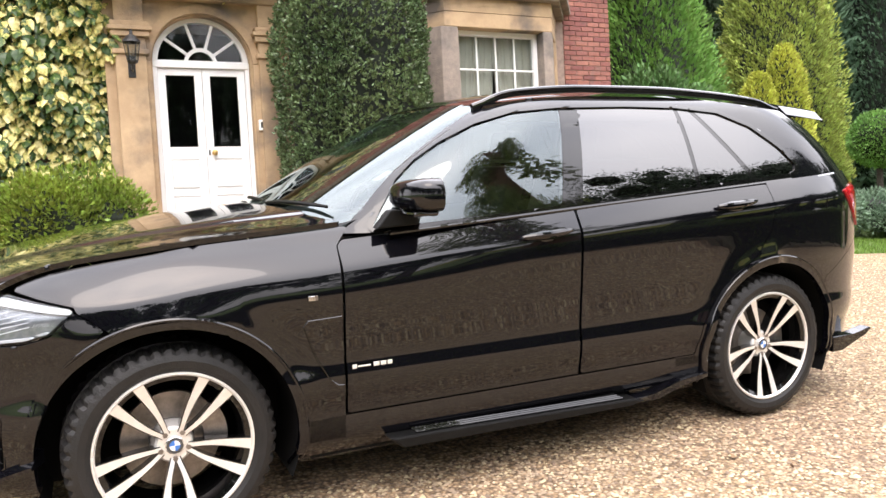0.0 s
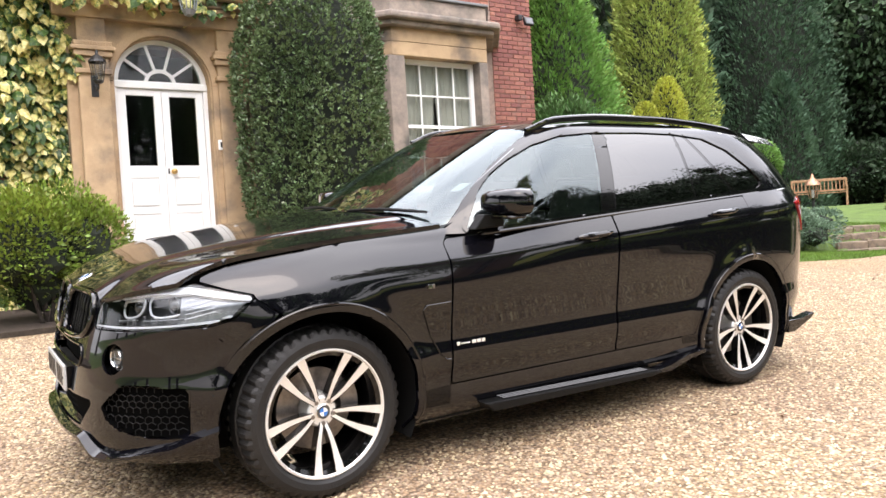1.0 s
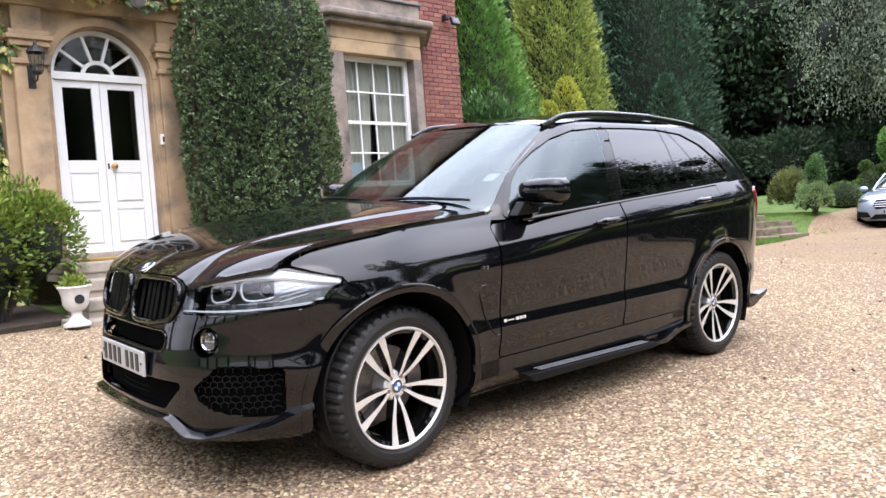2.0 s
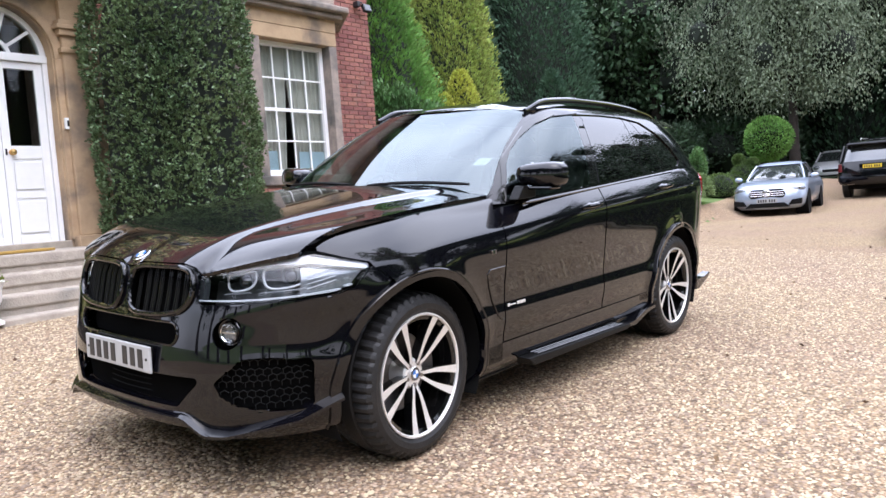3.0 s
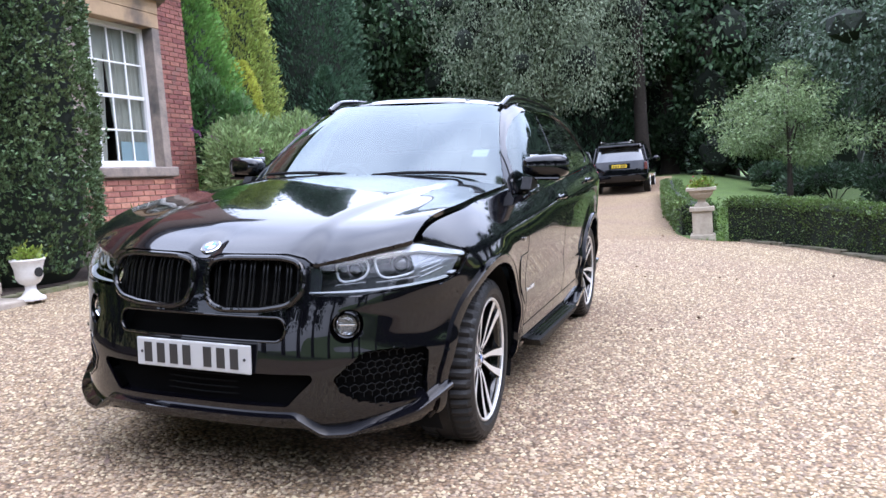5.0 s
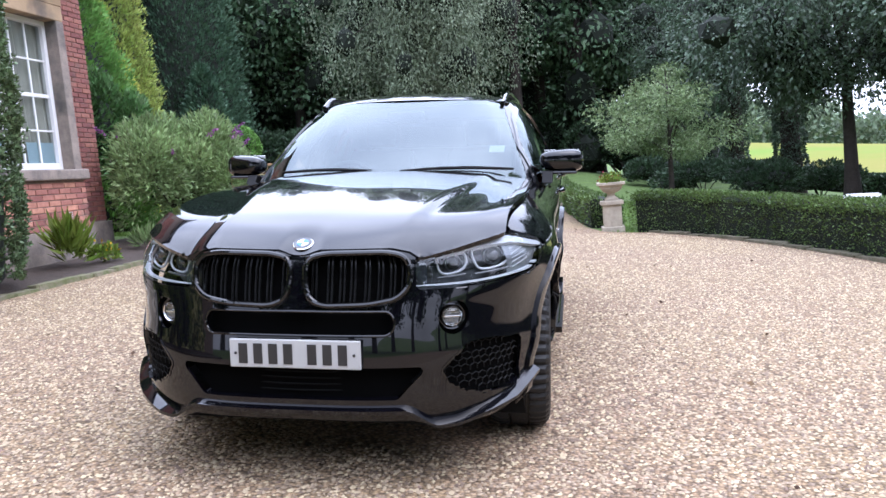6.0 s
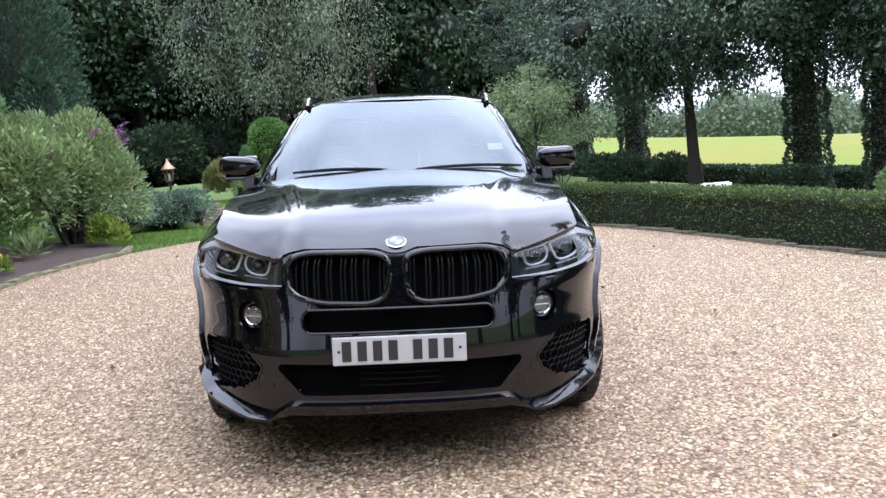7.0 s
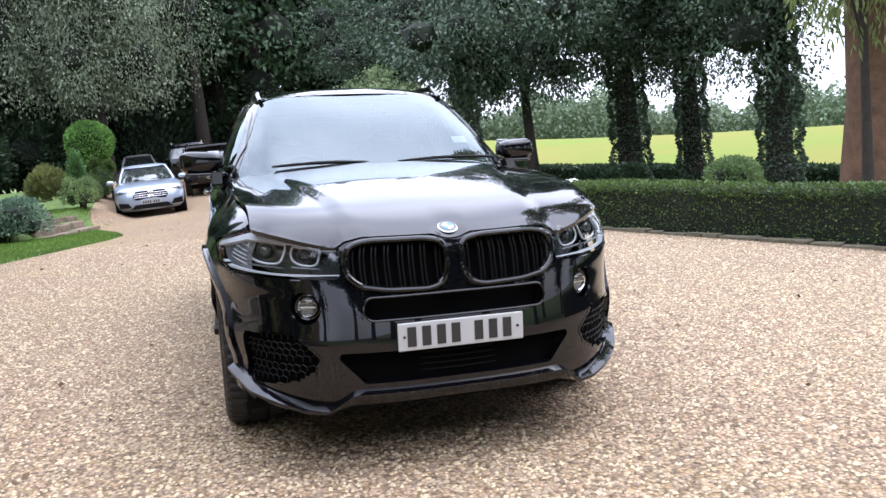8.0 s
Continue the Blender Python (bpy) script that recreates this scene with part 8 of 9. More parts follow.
M_URN = material("garden_stone", (0.46, 0.40, 0.31), 0.9, second=(0.30, 0.26, 0.20), scale=9, bump=0.4, bscale=80)


def white_planter(x, y, s=1.0):
    z = float(ground_z(x, y)) + 0.03
    p = thing("white_planter", "white footed garden planter beside the steps", "planter", Matrix.Translation((x, y, z)) @ Matrix.Scale(s, 4), "white planters by the steps")
    part("foot", lathe([(0.15, 0.0), (0.15, 0.03), (0.10, 0.06), (0.06, 0.12), (0.06, 0.17)], 24), M_PLANTER, p, smooth=True)
    part("bowl", lathe([(0.06, 0.17), (0.11, 0.20), (0.145, 0.26), (0.15, 0.36), (0.175, 0.44), (0.19, 0.46), (0.185, 0.475), (0.15, 0.47), (0.02, 0.44)], 28), M_PLANTER, p, "white urn-shaped bowl", smooth=True)
    part("emblem", prism(arc(0, 0.32, 0.055, 0, 360, 18)[:-1], -0.158, -0.147), M_IRON, p, "dark oval emblem")
    rng = np.random.default_rng(int(100 * abs(x)) + 7)
    n = 350
    P = np.stack([rng.normal(0, 0.07, n), rng.normal(0, 0.07, n), 0.46 + np.abs(rng.normal(0, 0.06, n))], 1)
    tagged(leaf_mesh("planting", P, rand_dirs(rng, n) + np.array([0, 0, 0.8]), 0.06, 0.5, M_SHRUB, p, "green bedding plants", seed=161), kind="stuff")
    return p


M_PLANTER = material("white_planter_paint", (0.70, 0.68, 0.64), 0.5, vary=0.2, scale=12, stain=((0.40, 0.36, 0.30), 8, 0.66))


def garden_lamp():
    l = thing("garden_lamp", "copper-topped garden lamp on a dark post", "lamp", (15.05, 5.75, 0.44))
    part("post", lathe([(0.06, -0.1), (0.05, 0.1), (0.035, 0.2), (0.03, 0.86), (0.06, 0.9)], 12), M_IRON, l, smooth=True)
    part("lantern_glass", lathe([(0.075, 0.90), (0.125, 1.20)], 6), M_PANE, l)
    for k in range(6):
        a = 2 * math.pi * k / 6
        part("glazing_bar", tube([(0.077 * math.cos(a), 0.077 * math.sin(a), 0.9), (0.128 * math.cos(a), 0.128 * math.sin(a), 1.2)], 0.008, 5), M_COPPER, l)
    part("cap", lathe([(0.17, 1.20), (0.16, 1.23), (0.06, 1.34), (0.04, 1.38), (0.03, 1.42), (0.001, 1.46)], 12), M_COPPER, l, "copper cap", smooth=True)
    part("light_inside", lathe([(0.02, 0.92), (0.035, 1.0), (0.02, 1.1)], 8), M_CURTAIN, l)


M_COPPER = material("weathered_copper", (0.42, 0.24, 0.15), 0.4, metal=0.8, vary=0.4, scale=20)
M_TEAK = material("teak", (0.36, 0.21, 0.11), 0.7, vary=0.35, scale=12)


def lawn_blades():
    """Short mown grass on the lawn by the rockery and behind the box hedge."""
    g = np.random.default_rng(171)
    for name, n, x0, x1, y0, y1 in (("grass_blades", 80000, 6.8, 19.0, 2.6, 8.5), ("grass_blades", 24000, 9.0, 19.0, -7.0, -1.6)):
        x, y = g.uniform(x0, x1, n), g.uniform(y0, y1, n)
        keep = poly_sd(DRIVE, x, y) < -0.02
        keep &= ~((x < 8.9) & (y > 4.1 + 0.87 * np.clip(x - 7.4, 0, 9)))
        x, y = x[keep], y[keep]
        P = np.stack([x, y, ground_z(x, y) - 0.032], 1)
        D = g.normal(0, 0.5, (len(x), 3))
        D[:, 2] = 1.0
        tagged(leaf_mesh(name, P, D, 0.06, 0.14, M_BLADE, seed=172), "short mown green grass blades", "grass", kind="stuff")


M_BLADE = leaf_material("grass_blade", (0.16, 0.26, 0.04), (0.09, 0.16, 0.03), 0.3, 0.5, 0.4)


def garden_bench(x, y, turn, mat, label, w=1.7):
    b = thing("garden_bench", label, "bench", Matrix.Translation((x, y, float(ground_z(x, y)))) @ Matrix.Rotation(radians(turn), 4, "Z"))
    for sx in (-1, 1):
        for yy in (-0.22, 0.22):
            part("leg", cube(sx * w / 2 - 0.03, sx * w / 2 + 0.03, yy - 0.03, yy + 0.03, -0.05, 0.62 if yy < 0 else 0.92, 0.006), mat, b)
        part("armrest", cube(sx * w / 2 - 0.04, sx * w / 2 + 0.04, -0.28, 0.24, 0.60, 0.64, 0.008), mat, b)
    for k in range(5):
        part("seat_slat", cube(-w / 2, w / 2, -0.23 + k * 0.09, -0.16 + k * 0.09, 0.41, 0.435, 0.004), mat, b)
    part("top_rail", cube(-w / 2, w / 2, 0.195, 0.245, 0.84, 0.93, 0.01), mat, b)
    part("back_rail", cube(-w / 2, w / 2, 0.205, 0.235, 0.48, 0.54, 0.006), mat, b)
    for k in range(14):
        xx = -w / 2 + 0.08 + k * (w - 0.16) / 13
        part("back_slat", cube(xx - 0.018, xx + 0.018, 0.21, 0.23, 0.54, 0.84, 0.003), mat, b)


def garden_lounger(x, y, turn):
    b = thing("garden_lounger", "low white slatted garden lounger behind the hedge", "lounger", Matrix.Translation((x, y, float(ground_z(x, y)))) @ Matrix.Rotation(radians(turn), 4, "Z"))
    for sx in (-0.85, 0.85):
        for yy in (-0.27, 0.27):
            part("leg", cube(sx - 0.03, sx + 0.03, yy - 0.03, yy + 0.03, -0.04, 0.34, 0.006), M_WHITEPAINT, b)
    for yy in (-0.30, 0.30):
        part("side_rail", cube(-1.0, 1.0, yy - 0.02, yy + 0.02, 0.34, 0.40, 0.006), M_WHITEPAINT, b)
    for k in range(16):
        part("slat", cube(-0.96 + k * 0.122, -0.89 + k * 0.122, -0.28, 0.28, 0.402, 0.425, 0.003), M_WHITEPAINT, b)


M_ROCK = material("rockery_stone", (0.22, 0.165, 0.115), 0.92, second=(0.11, 0.085, 0.065), scale=7, bump=0.6, bscale=45, obrandom=0.2, stain=((0.07, 0.075, 0.04), 4, 0.58))


def rock_steps():
    rng = random.Random(9)
    s = thing("rockery_steps", "low rough sandstone rockery steps up to the lawn", "steps", pose(15.4, 4.40, 0.15, 0, 0, -24))
    for row in range(4):
        x = -1.15 + row * 0.12
        while x < 0.75 - row * 0.12:
            w = rng.uniform(0.45, 0.85)
            y = -0.10 + row * 0.30 + rng.uniform(-0.04, 0.04) + 0.09 * x
            bm = cube(x, x + w - 0.02, y, y + 0.5, -0.16 + row * 0.14, 0.08 + row * 0.15 + rng.uniform(-0.02, 0.02), 0.03)
            for v in bm.verts:
                v.co += Vector((rng.uniform(-1, 1), rng.uniform(-1, 1), rng.uniform(-1, 1))) * 0.014
            part("stone", bm, M_ROCK, s)
            x += w


def edging():
    """Flat stones along the foot of the box hedge and the flower bed."""
    rng = random.Random(12)
    base = bpy.data.meshes.new("edging_stone")
    bm = cube(-0.5, 0.5, -0.5, 0.5, -0.5, 0.5, 0.08)
    for v in bm.verts:
        v.co += Vector((rng.uniform(-1, 1), rng.uniform(-1, 1), rng.uniform(-1, 1))) * 0.05
    bm.to_mesh(base)
    bm.free()
    base.materials.append(M_EDGING)
    mossy = base.copy()
    mossy.materials.clear()
    mossy.materials.append(M_MOSS)
    for pts, me, lab in (([(9.25, -2.25), (8.45, -3.08), (7.42, -3.72), (6.37, -4.22), (5.6, -4.52), (4.25, -5.08), (2.8, -5.68), (-0.5, -6.45)], base, "row of flat edging stones along the box hedge"), ([(1.95, 4.42), (4.3, 4.40), (5.6, 4.36), (7.0, 4.02), (7.5, 4.15)], mossy, "mossy edging stones along the flower bed")):
        th = thing("edging_row", lab, "edging", (pts[0][0], pts[0][1], float(ground_z(*pts[0]))))
        for a, b in zip(pts, pts[1:]):
            A, B = Vector((*a, 0)), Vector((*b, 0))
            L, s = (B - A).length, 0.0
            while s < L:
                w = rng.uniform(0.16, 0.42)
                c = A + (B - A) * ((s + w / 2) / L)
                z = float(ground_z(c.x, c.y))
                o = new("edging_stone", me)
                o.parent = th
                o.matrix_local = Matrix.Translation((c.x - pts[0][0], c.y - pts[0][1], z + 0.0 - float(ground_z(*pts[0])))) @ Matrix.Rotation(math.atan2(B.y - A.y, B.x - A.x) + rng.uniform(-0.1, 0.1), 4, "Z") @ Matrix.Rotation(rng.uniform(-0.08, 0.08), 4, "X") @ Matrix.Diagonal((w - 0.02, rng.uniform(0.10, 0.17), rng.uniform(0.05, 0.11), 1))
                s += w


M_EDGING = material("edging_stone", (0.16, 0.135, 0.095), 0.95, second=(0.07, 0.07, 0.035), scale=9, bump=0.6, bscale=50)
M_MOSS = material("mossy_stone", (0.20, 0.17, 0.12), 0.95, second=(0.09, 0.11, 0.03), scale=9, bump=0.6, bscale=50)


# ---------------------------------------------------------------- other cars
def loft(levels, n_front, n_rear, seg=28):
    """Rounded plan slices, bottom to top: z, front x, rear x, half width, how far the corners reach in."""
    bm = bmesh.new()
    rings = []
    for z, xf, xr, w, cf, cr in levels:
        ring = []
        for sgn in (-1, 1):
            half = []
            for t in np.linspace(0, math.pi / 2, seg):
                half.append((xf + cf - cf * math.cos(t) ** (2 / n_front), sgn * w * math.sin(t) ** (2 / n_front)))
            for x in np.linspace(xf + cf, xr - cr, 10)[1:-1]:
                half.append((x, sgn * w))
            for t in np.linspace(math.pi / 2, 0, seg):
                half.append((xr - cr + cr * math.cos(t) ** (2 / n_rear), sgn * w * math.sin(t) ** (2 / n_rear)))
            ring += half[1:-1] if sgn > 0 else half
            if sgn < 0:
                first = list(half)
        full = first + [p for p in reversed(ring[len(first):])]
        rings.append([bm.verts.new((x, y, z)) for x, y in full])
    k = len(rings[0])
    for a, b in zip(rings, rings[1:]):
        for i in range(k):
            bm.faces.new((a[i], a[(i + 1) % k], b[(i + 1) % k], b[i]))
    bm.faces.new(rings[0])
    bm.faces.new(rings[-1])
    return bm


def simple_wheel(car, x, y, r, sgn):
    w = thing("wheel", "", "")
    w.parent = car
    w.matrix_local = Matrix.Translation((x, y * sgn, r))
    part("tyre", lathe([(r * 0.68, -0.11), (r * 0.95, -0.112), (r, -0.085), (r, 0.085), (r * 0.95, 0.112), (r * 0.68, 0.11)], 36, "y"), M_RUBBER, w, smooth=True)
    f = -0.116 if sgn < 0 else 0.116
    part("rim", lathe([(0.03, f), (r * 0.66, f), (r * 0.70, f * 0.9), (0.03, f * 0.7)], 30, "y", closed=True), M_GLOSSBLACK, w, smooth=True)
    for k in range(5):
        a = 2 * math.pi * k / 5
        part("spoke", cube(0.03, r * 0.66, f - 0.008, f + 0.008, -0.025, 0.025, 0.004, m=Matrix.Rotation(a, 4, "Y")), M_SILVER, w)


def silver_saloon():
    m = material("silver_blue_paint", (0.36, 0.42, 0.52), 0.28, metal=0.35, vary=0.08, coat=1.0)
    car = thing("silver_saloon", "silver blue saloon car parked on the gravel", "car", pose(18.8, 2.88, float(ground_z(20, 2.88)) - 0.02, 0.0, -0.4, 6.5))
    body = part("body", loft([(0.20, 0.08, 4.75, 0.78, 0.55, 0.5), (0.30, 0.0, 4.83, 0.88, 0.6, 0.5), (0.50, -0.02, 4.86, 0.925, 0.65, 0.5), (0.66, 0.02, 4.86, 0.93, 0.7, 0.5), (0.78, 0.10, 4.84, 0.92, 0.75, 0.5), (0.86, 0.25, 4.80, 0.90, 0.9, 0.5), (0.93, 0.60, 4.75, 0.86, 1.0, 0.6), (0.985, 1.05, 4.70, 0.80, 1.1, 0.7)], 2.6, 3.0), m, car, "silver blue body", smooth=True, angle=50)
    glass = part("cabin_glass", loft([(0.95, 1.15, 4.35, 0.83, 0.7, 0.6), (1.10, 1.45, 4.15, 0.78, 0.65, 0.6), (1.25, 1.78, 3.85, 0.70, 0.6, 0.6), (1.37, 2.10, 3.55, 0.62, 0.55, 0.6), (1.41, 2.25, 3.4, 0.58, 0.5, 0.6)], 2.6, 2.6), M_CABGLASS, car, "dark tinted cabin glass", smooth=True)
    part("roof", loft([(1.375, 2.05, 3.62, 0.635, 0.5, 0.6), (1.43, 2.15, 3.5, 0.58, 0.5, 0.6), (1.465, 2.4, 3.3, 0.40, 0.5, 0.5)], 2.6, 2.6), m, car, "silver blue roof", smooth=True)
    for s in (-1, 1):
        part("front_pillar", tube([(1.50, s * 0.755, 0.97), (1.82, s * 0.69, 1.17), (2.20, s * 0.59, 1.385)], 0.026, 8), m, car, smooth=True)
        part("centre_pillar", tube([(2.95, s * 0.835, 0.98), (2.98, s * 0.74, 1.2), (3.0, s * 0.63, 1.39)], 0.03, 8), M_GLOSSBLACK, car)
        bm = bmesh.new()
        bmesh.ops.create_uvsphere(bm, u_segments=20, v_segments=12, radius=1, matrix=Matrix.Translation((0.30, s * 0.685, 0.715)) @ Matrix.Rotation(radians(-32 * s), 4, "Z") @ Matrix.Rotation(radians(-12), 4, "Y") @ Matrix.Diagonal((0.10, 0.25, 0.095, 1)))
        part("headlamp", bm, M_CARLAMP, car, "clear headlamp", smooth=True)
        for yy in (0.60, 0.74):
            part("lamp_projector", lathe([(0.001, -0.02), (0.045, -0.01), (0.06, 0.03)], 16, "x", at=(0.20 + 0.35 * (yy - 0.60), s * yy, 0.715)), M_PROJ, car, smooth=True)
        part("lower_intake", prism([(s * 0.52, 0.30), (s * 0.83, 0.31), (s * 0.84, 0.46), (s * 0.60, 0.43)], 0.055, 0.26, 0.01, plane="yz"), M_PLASTIC, car)
        bm = bmesh.new()
        bmesh.ops.create_uvsphere(bm, u_segments=18, v_segments=10, radius=1, matrix=Matrix.Translation((1.62, s * 1.0, 1.02)) @ Matrix.Diagonal((0.07, 0.11, 0.07, 1)))
        part("door_mirror", bm, m, car, smooth=True)
        for x in (0.84, 3.72):
            part("wheel_arch", lathe([(0.36, -0.02), (0.36, 0.30), (0.01, 0.30), (0.01, -0.02)], 30, "y", at=(x, 0.64 * s - (0.0 if s > 0 else 0.28), 0.33)), M_DARK, car)
            simple_wheel(car, x, 0.815, 0.33, s)
    part("grille", prism([(-0.40, 0.50), (0.40, 0.50), (0.46, 0.58), (0.42, 0.70), (0.36, 0.735), (-0.36, 0.735), (-0.42, 0.70), (-0.46, 0.58)], -0.012, 0.2, 0.01, plane="yz"), M_PLASTIC, car)
    for z in (0.565, 0.62, 0.675):
        part("grille_bar", tube([(-0.005, -0.43, z), (-0.028, 0, z), (-0.005, 0.43, z)], 0.009, 8), M_CHROME, car, smooth=True)
    part("round_badge", lathe([(0.088, -0.035), (0.095, -0.045), (0.105, -0.035), (0.095, -0.02)], 30, "x", at=(0, 0, 0.62), closed=True), M_CHROME, car, "chrome ring badge")
    for k in range(3):
        a = radians(90 + 120 * k)
        part("badge_spoke", tube([(-0.036, 0, 0.62), (-0.036, 0.09 * math.cos(a), 0.62 + 0.09 * math.sin(a))], 0.009, 6), M_CHROME, car)
    part("centre_intake", prism([(-0.56, 0.25), (0.56, 0.25), (0.42, 0.37), (-0.42, 0.37)], -0.022, 0.15, 0.01, plane="yz"), M_PLASTIC, car)
    number_plate(car, -0.028, 0.43, M_PLATEW)
    for y0 in (-0.62, 0.05):
        part("wiper", tube([(1.22, y0, 1.0), (1.25, y0 + 0.5, 1.03)], 0.012, 5), M_PLASTIC, car)


M_CABGLASS = material("cabin_glass_dark", (0.03, 0.035, 0.035), 0.03, coat=1.8, vary=0.4, scale=2)
M_CARLAMP = material("clear_lamp", (0.36, 0.38, 0.41), 0.12, metal=0.5, coat=1.0, vary=0.4, scale=20)


def number_plate(car, x, z, mat, face=-1):
    p = part("number_plate", cube(x - 0.006, x + 0.006, -0.26, 0.26, z - 0.055, z + 0.055, 0.003), mat, car, "number plate with dark characters")
    for k in range(7):
        y = 0.205 - k * 0.06 - (0.035 if k > 3 else 0)
        part("plate_bar", cube(x + face * 0.0085 - 0.0015, x + face * 0.0085 + 0.0015, y - 0.018, y + 0.018, z - 0.038, z + 0.038), M_INK, p)
    return p


M_DARKRED = material("dark_red_lens", (0.11, 0.008, 0.010), 0.15, coat=1.0, vary=0.3, scale=30)


def black_offroader():
    car = thing("black_offroader", "tall black off-road car seen from its tailgate", "car", pose(24.2, 1.25, float(ground_z(25, 1.2)) - 0.03, 0.0, -0.4, 1.0))
    part("body", loft([(0.42, 0.10, 4.9, 0.86, 0.3, 0.5), (0.55, 0.0, 4.95, 0.97, 0.3, 0.5), (0.80, 0.0, 4.97, 0.99, 0.3, 0.5), (1.05, 0.06, 4.95, 0.985, 0.3, 0.5), (1.16, 0.10, 4.8, 0.96, 0.3, 0.7)], 4.5, 3.0), M_PAINT, car, "black body", smooth=True, angle=50)
    part("cabin_glass", loft([(1.14, 0.12, 3.6, 0.93, 0.3, 0.5), (1.45, 0.25, 3.2, 0.86, 0.3, 0.5), (1.66, 0.36, 2.9, 0.79, 0.3, 0.5)], 4.5, 3.0), M_CABGLASS, car, "dark cabin glass", smooth=True)
    part("roof", loft([(1.64, 0.22, 3.0, 0.81, 0.25, 0.5), (1.74, 0.26, 2.9, 0.78, 0.25, 0.5), (1.79, 0.5, 2.6, 0.6, 0.3, 0.5)], 4.5, 3.0), M_PAINT, car, "black roof with spoiler", smooth=True)
    part("spoiler", cube(0.10, 0.40, -0.72, 0.72, 1.66, 1.71, 0.015), M_PAINT, car)
    for s in (-1, 1):
        part("tail_lamp", cube(-0.01, 0.16, s * 0.90 - 0.055, s * 0.90 + 0.055, 0.84, 1.10, 0.02), M_DARKRED, car, "red tail lamp")
        part("rear_pillar", tube([(0.16, s * 0.92, 1.14), (0.36, s * 0.81, 1.66)], 0.05, 8), M_PAINT, car)
        bm = bmesh.new()
        bmesh.ops.create_uvsphere(bm, u_segments=16, v_segments=10, radius=1, matrix=Matrix.Translation((3.1, s * 1.1, 1.2)) @ Matrix.Diagonal((0.09, 0.14, 0.11, 1)))
        part("door_mirror", bm, M_PAINT, car, smooth=True)
        for x in (0.98, 3.9):
            simple_wheel(car, x, 0.86, 0.39, s)
        part("exhaust", cube(-0.01, 0.1, s * 0.62 - 0.1, s * 0.62 + 0.1, 0.44, 0.52, 0.02), M_STEEL, car)
    part("bumper", loft([(0.46, -0.06, 0.5, 0.93, 0.2, 0.1), (0.58, -0.09, 0.5, 0.98, 0.2, 0.1), (0.76, -0.07, 0.5, 0.98, 0.2, 0.1)], 4.5, 4.0), M_PAINT, car, smooth=True, angle=50)
    part("plate_recess", cube(-0.01, 0.03, -0.36, 0.36, 0.90, 1.08, 0.01), M_GLOSSBLACK, car)
    number_plate(car, -0.02, 0.985, M_PLATEY)
    part("underbody", cube(0.3, 4.6, -0.75, 0.75, 0.28, 0.5, 0.02), M_DARK, car)
    door = part("open_door", cube(2.0, 3.1, -1.55, -1.47, 0.55, 1.15, 0.03, m=pose(0, 0, 0)), M_PAINT, car, "black door standing open")
    for s in (-1, 1):
        part("roof_rail", tube([(0.5, s * 0.70, 1.77), (0.6, s * 0.70, 1.82), (2.5, s * 0.70, 1.83), (2.6, s * 0.70, 1.77)], 0.02, 6), M_GLOSSBLACK, car)
    door.matrix_local = Matrix.Translation((1.6, 0.95, 0)) @ Matrix.Rotation(radians(-38), 4, "Z") @ Matrix.Translation((-1.6, 0.5, 0))


def dark_estate():
    """A dark car beyond the others, of which the roof and its rails show."""
    car = thing("dark_estate_car", "dark estate car with roof rails behind the off-road car", "car", pose(31.5, 2.25, float(ground_z(33, 2.3)), 0, 0, 1.0))
    part("body", loft([(0.30, 0.1, 4.6, 0.80, 0.3, 0.5), (0.50, 0.0, 4.7, 0.90, 0.3, 0.5), (0.85, 0.02, 4.7, 0.92, 0.3, 0.5), (1.02, 0.08, 4.6, 0.90, 0.3, 0.6)], 4.0, 3.0), M_PAINT, car, "dark body", smooth=True, angle=50)
    part("cabin_glass", loft([(1.0, 0.1, 3.4, 0.88, 0.3, 0.5), (1.35, 0.3, 3.0, 0.80, 0.3, 0.5), (1.56, 0.42, 2.7, 0.72, 0.3, 0.5)], 4.0, 3.0), M_CABGLASS, car, "dark glass", smooth=True)
    part("roof", loft([(1.55, 0.3, 2.8, 0.74, 0.25, 0.5), (1.64, 0.36, 2.7, 0.70, 0.25, 0.5), (1.67, 0.6, 2.4, 0.5, 0.3, 0.5)], 4.0, 3.0), M_PAINT, car, "dark roof", smooth=True)
    for s in (-1, 1):
        part("roof_rail", tube([(0.5, s * 0.64, 1.64), (0.6, s * 0.64, 1.71), (2.5, s * 0.64, 1.72), (2.6, s * 0.64, 1.64)], 0.02, 6), M_SILVER, car)
        for x in (0.9, 3.7):
            simple_wheel(car, x, 0.82, 0.34, s)


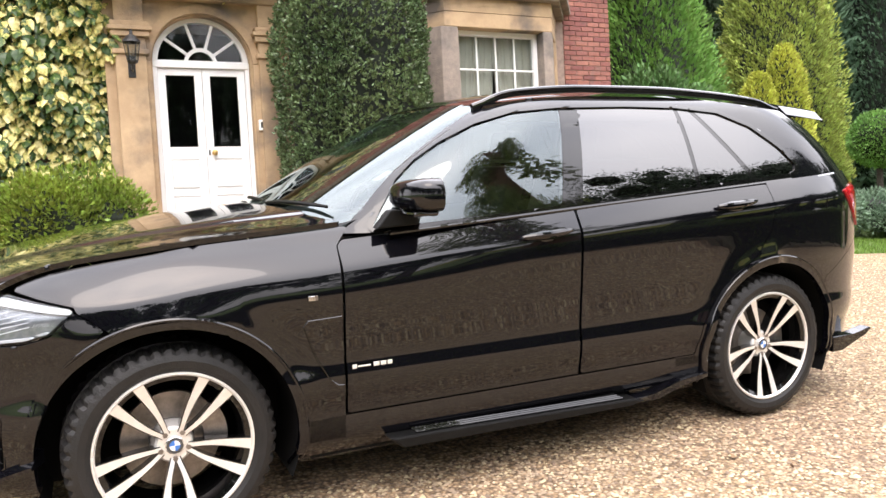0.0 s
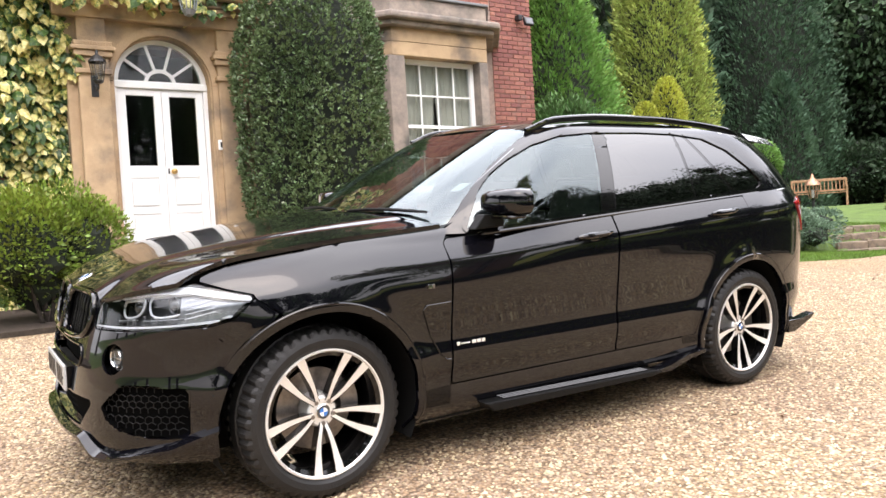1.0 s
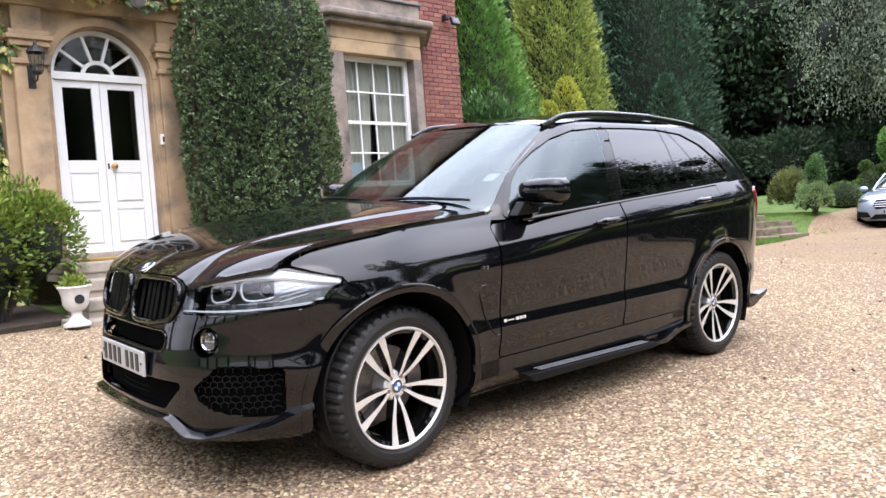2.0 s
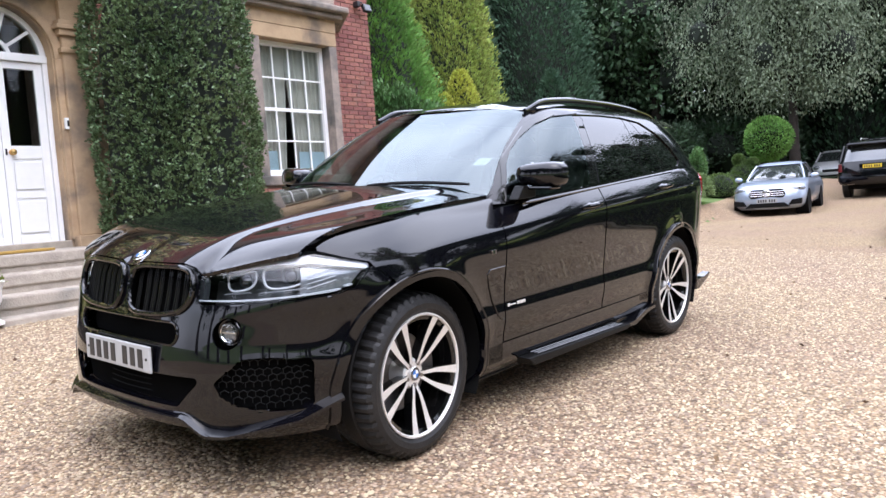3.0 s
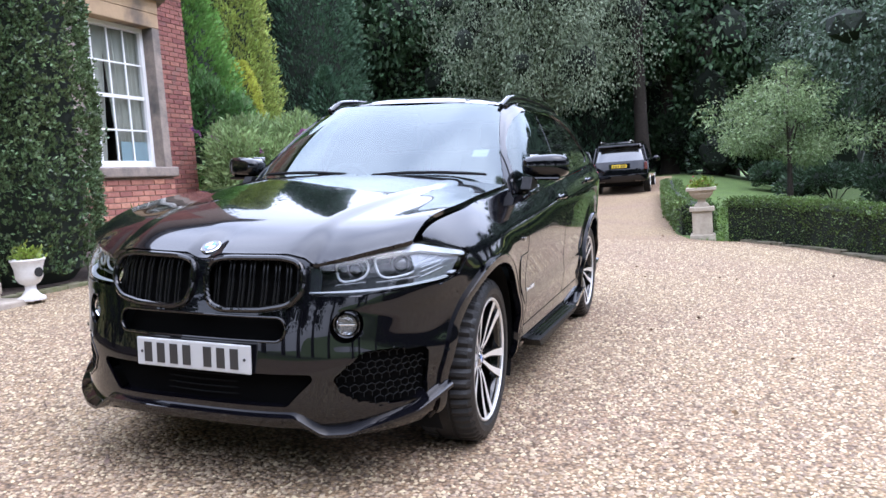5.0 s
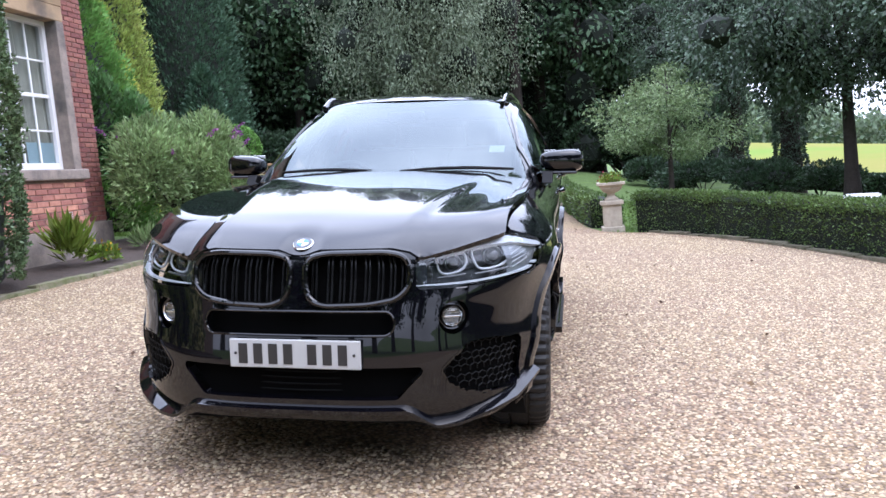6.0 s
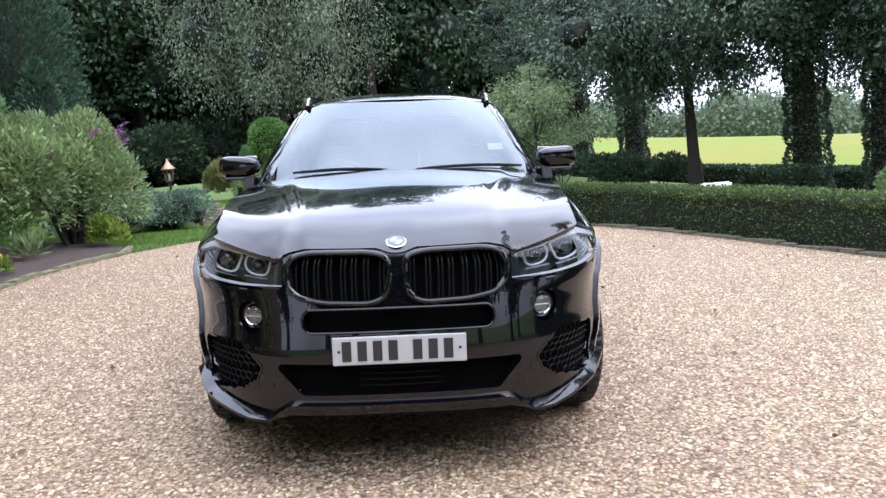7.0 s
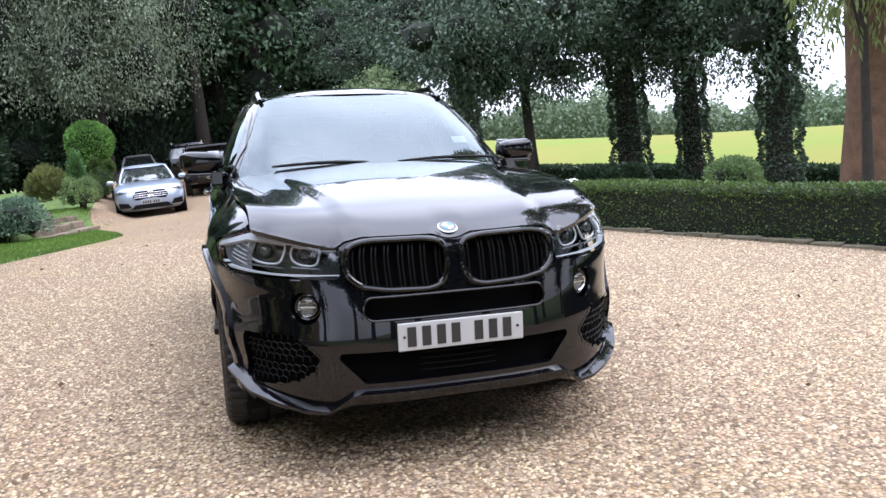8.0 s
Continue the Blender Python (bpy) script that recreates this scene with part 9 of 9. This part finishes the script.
def silver_hatchback():
    m = material("silver_paint", (0.55, 0.56, 0.57), 0.3, metal=0.35, vary=0.08, coat=1.0)
    car = thing("silver_hatchback", "small silver hatchback parked under the trees", "car", pose(35.0, 4.65, float(ground_z(36, 4.65)), 0.0, 0, 5.0))
    part("body", loft([(0.25, 0.06, 3.8, 0.75, 0.5, 0.4), (0.45, 0.0, 3.9, 0.85, 0.5, 0.4), (0.70, 0.06, 3.9, 0.86, 0.6, 0.4), (0.86, 0.25, 3.85, 0.84, 0.7, 0.4), (0.98, 0.7, 3.8, 0.80, 0.7, 0.4)], 2.6, 3.0), m, car, "silver body", smooth=True, angle=50)
    part("cabin_glass", loft([(0.95, 0.85, 3.7, 0.78, 0.5, 0.4), (1.2, 1.25, 3.6, 0.70, 0.5, 0.4), (1.42, 1.62, 3.4, 0.60, 0.5, 0.4)], 2.6, 3.0), M_CABGLASS, car, "dark glass", smooth=True)
    part("roof", loft([(1.40, 1.58, 3.45, 0.62, 0.5, 0.4), (1.49, 1.8, 3.2, 0.5, 0.4, 0.4)], 2.6, 3.0), m, car, "silver roof", smooth=True)
    for s in (-1, 1):
        bm = bmesh.new()
        bmesh.ops.create_uvsphere(bm, u_segments=16, v_segments=10, radius=1, matrix=Matrix.Translation((0.22, s * 0.6, 0.72)) @ Matrix.Rotation(radians(-35 * s), 4, "Z") @ Matrix.Diagonal((0.10, 0.17, 0.10, 1)))
        part("headlamp", bm, M_CARLAMP, car, smooth=True)
        part("front_pillar", tube([(1.15, s * 0.76, 0.97), (1.72, s * 0.60, 1.42)], 0.035, 8), m, car)
        for x in (0.72, 3.2):
            simple_wheel(car, x, 0.76, 0.30, s)
    part("grille", cube(-0.012, 0.1, -0.35, 0.35, 0.50, 0.62, 0.02), M_PLASTIC, car)
    part("lower_intake", cube(-0.006, 0.1, -0.5, 0.5, 0.28, 0.38, 0.02), M_PLASTIC, car)


build_house()
build_steps()
wall_lantern()
hanging_lantern()
intercom()
floodlight()
silver_saloon()
black_offroader()
silver_hatchback()
dark_estate()
urn_on_pedestal(9.62, -1.68)
white_planter(0.07, 4.05, 0.80)
white_planter(1.97, 4.06, 0.80)
garden_lamp()
garden_bench(24.1, 10.85, 300, M_TEAK, "slatted teak garden bench on the lawn")
garden_lounger(11.6, -6.2, 155)
rock_steps()
edging()
planting()
woods()
fallen_leaves()
lawn_blades()
gravel_stones()
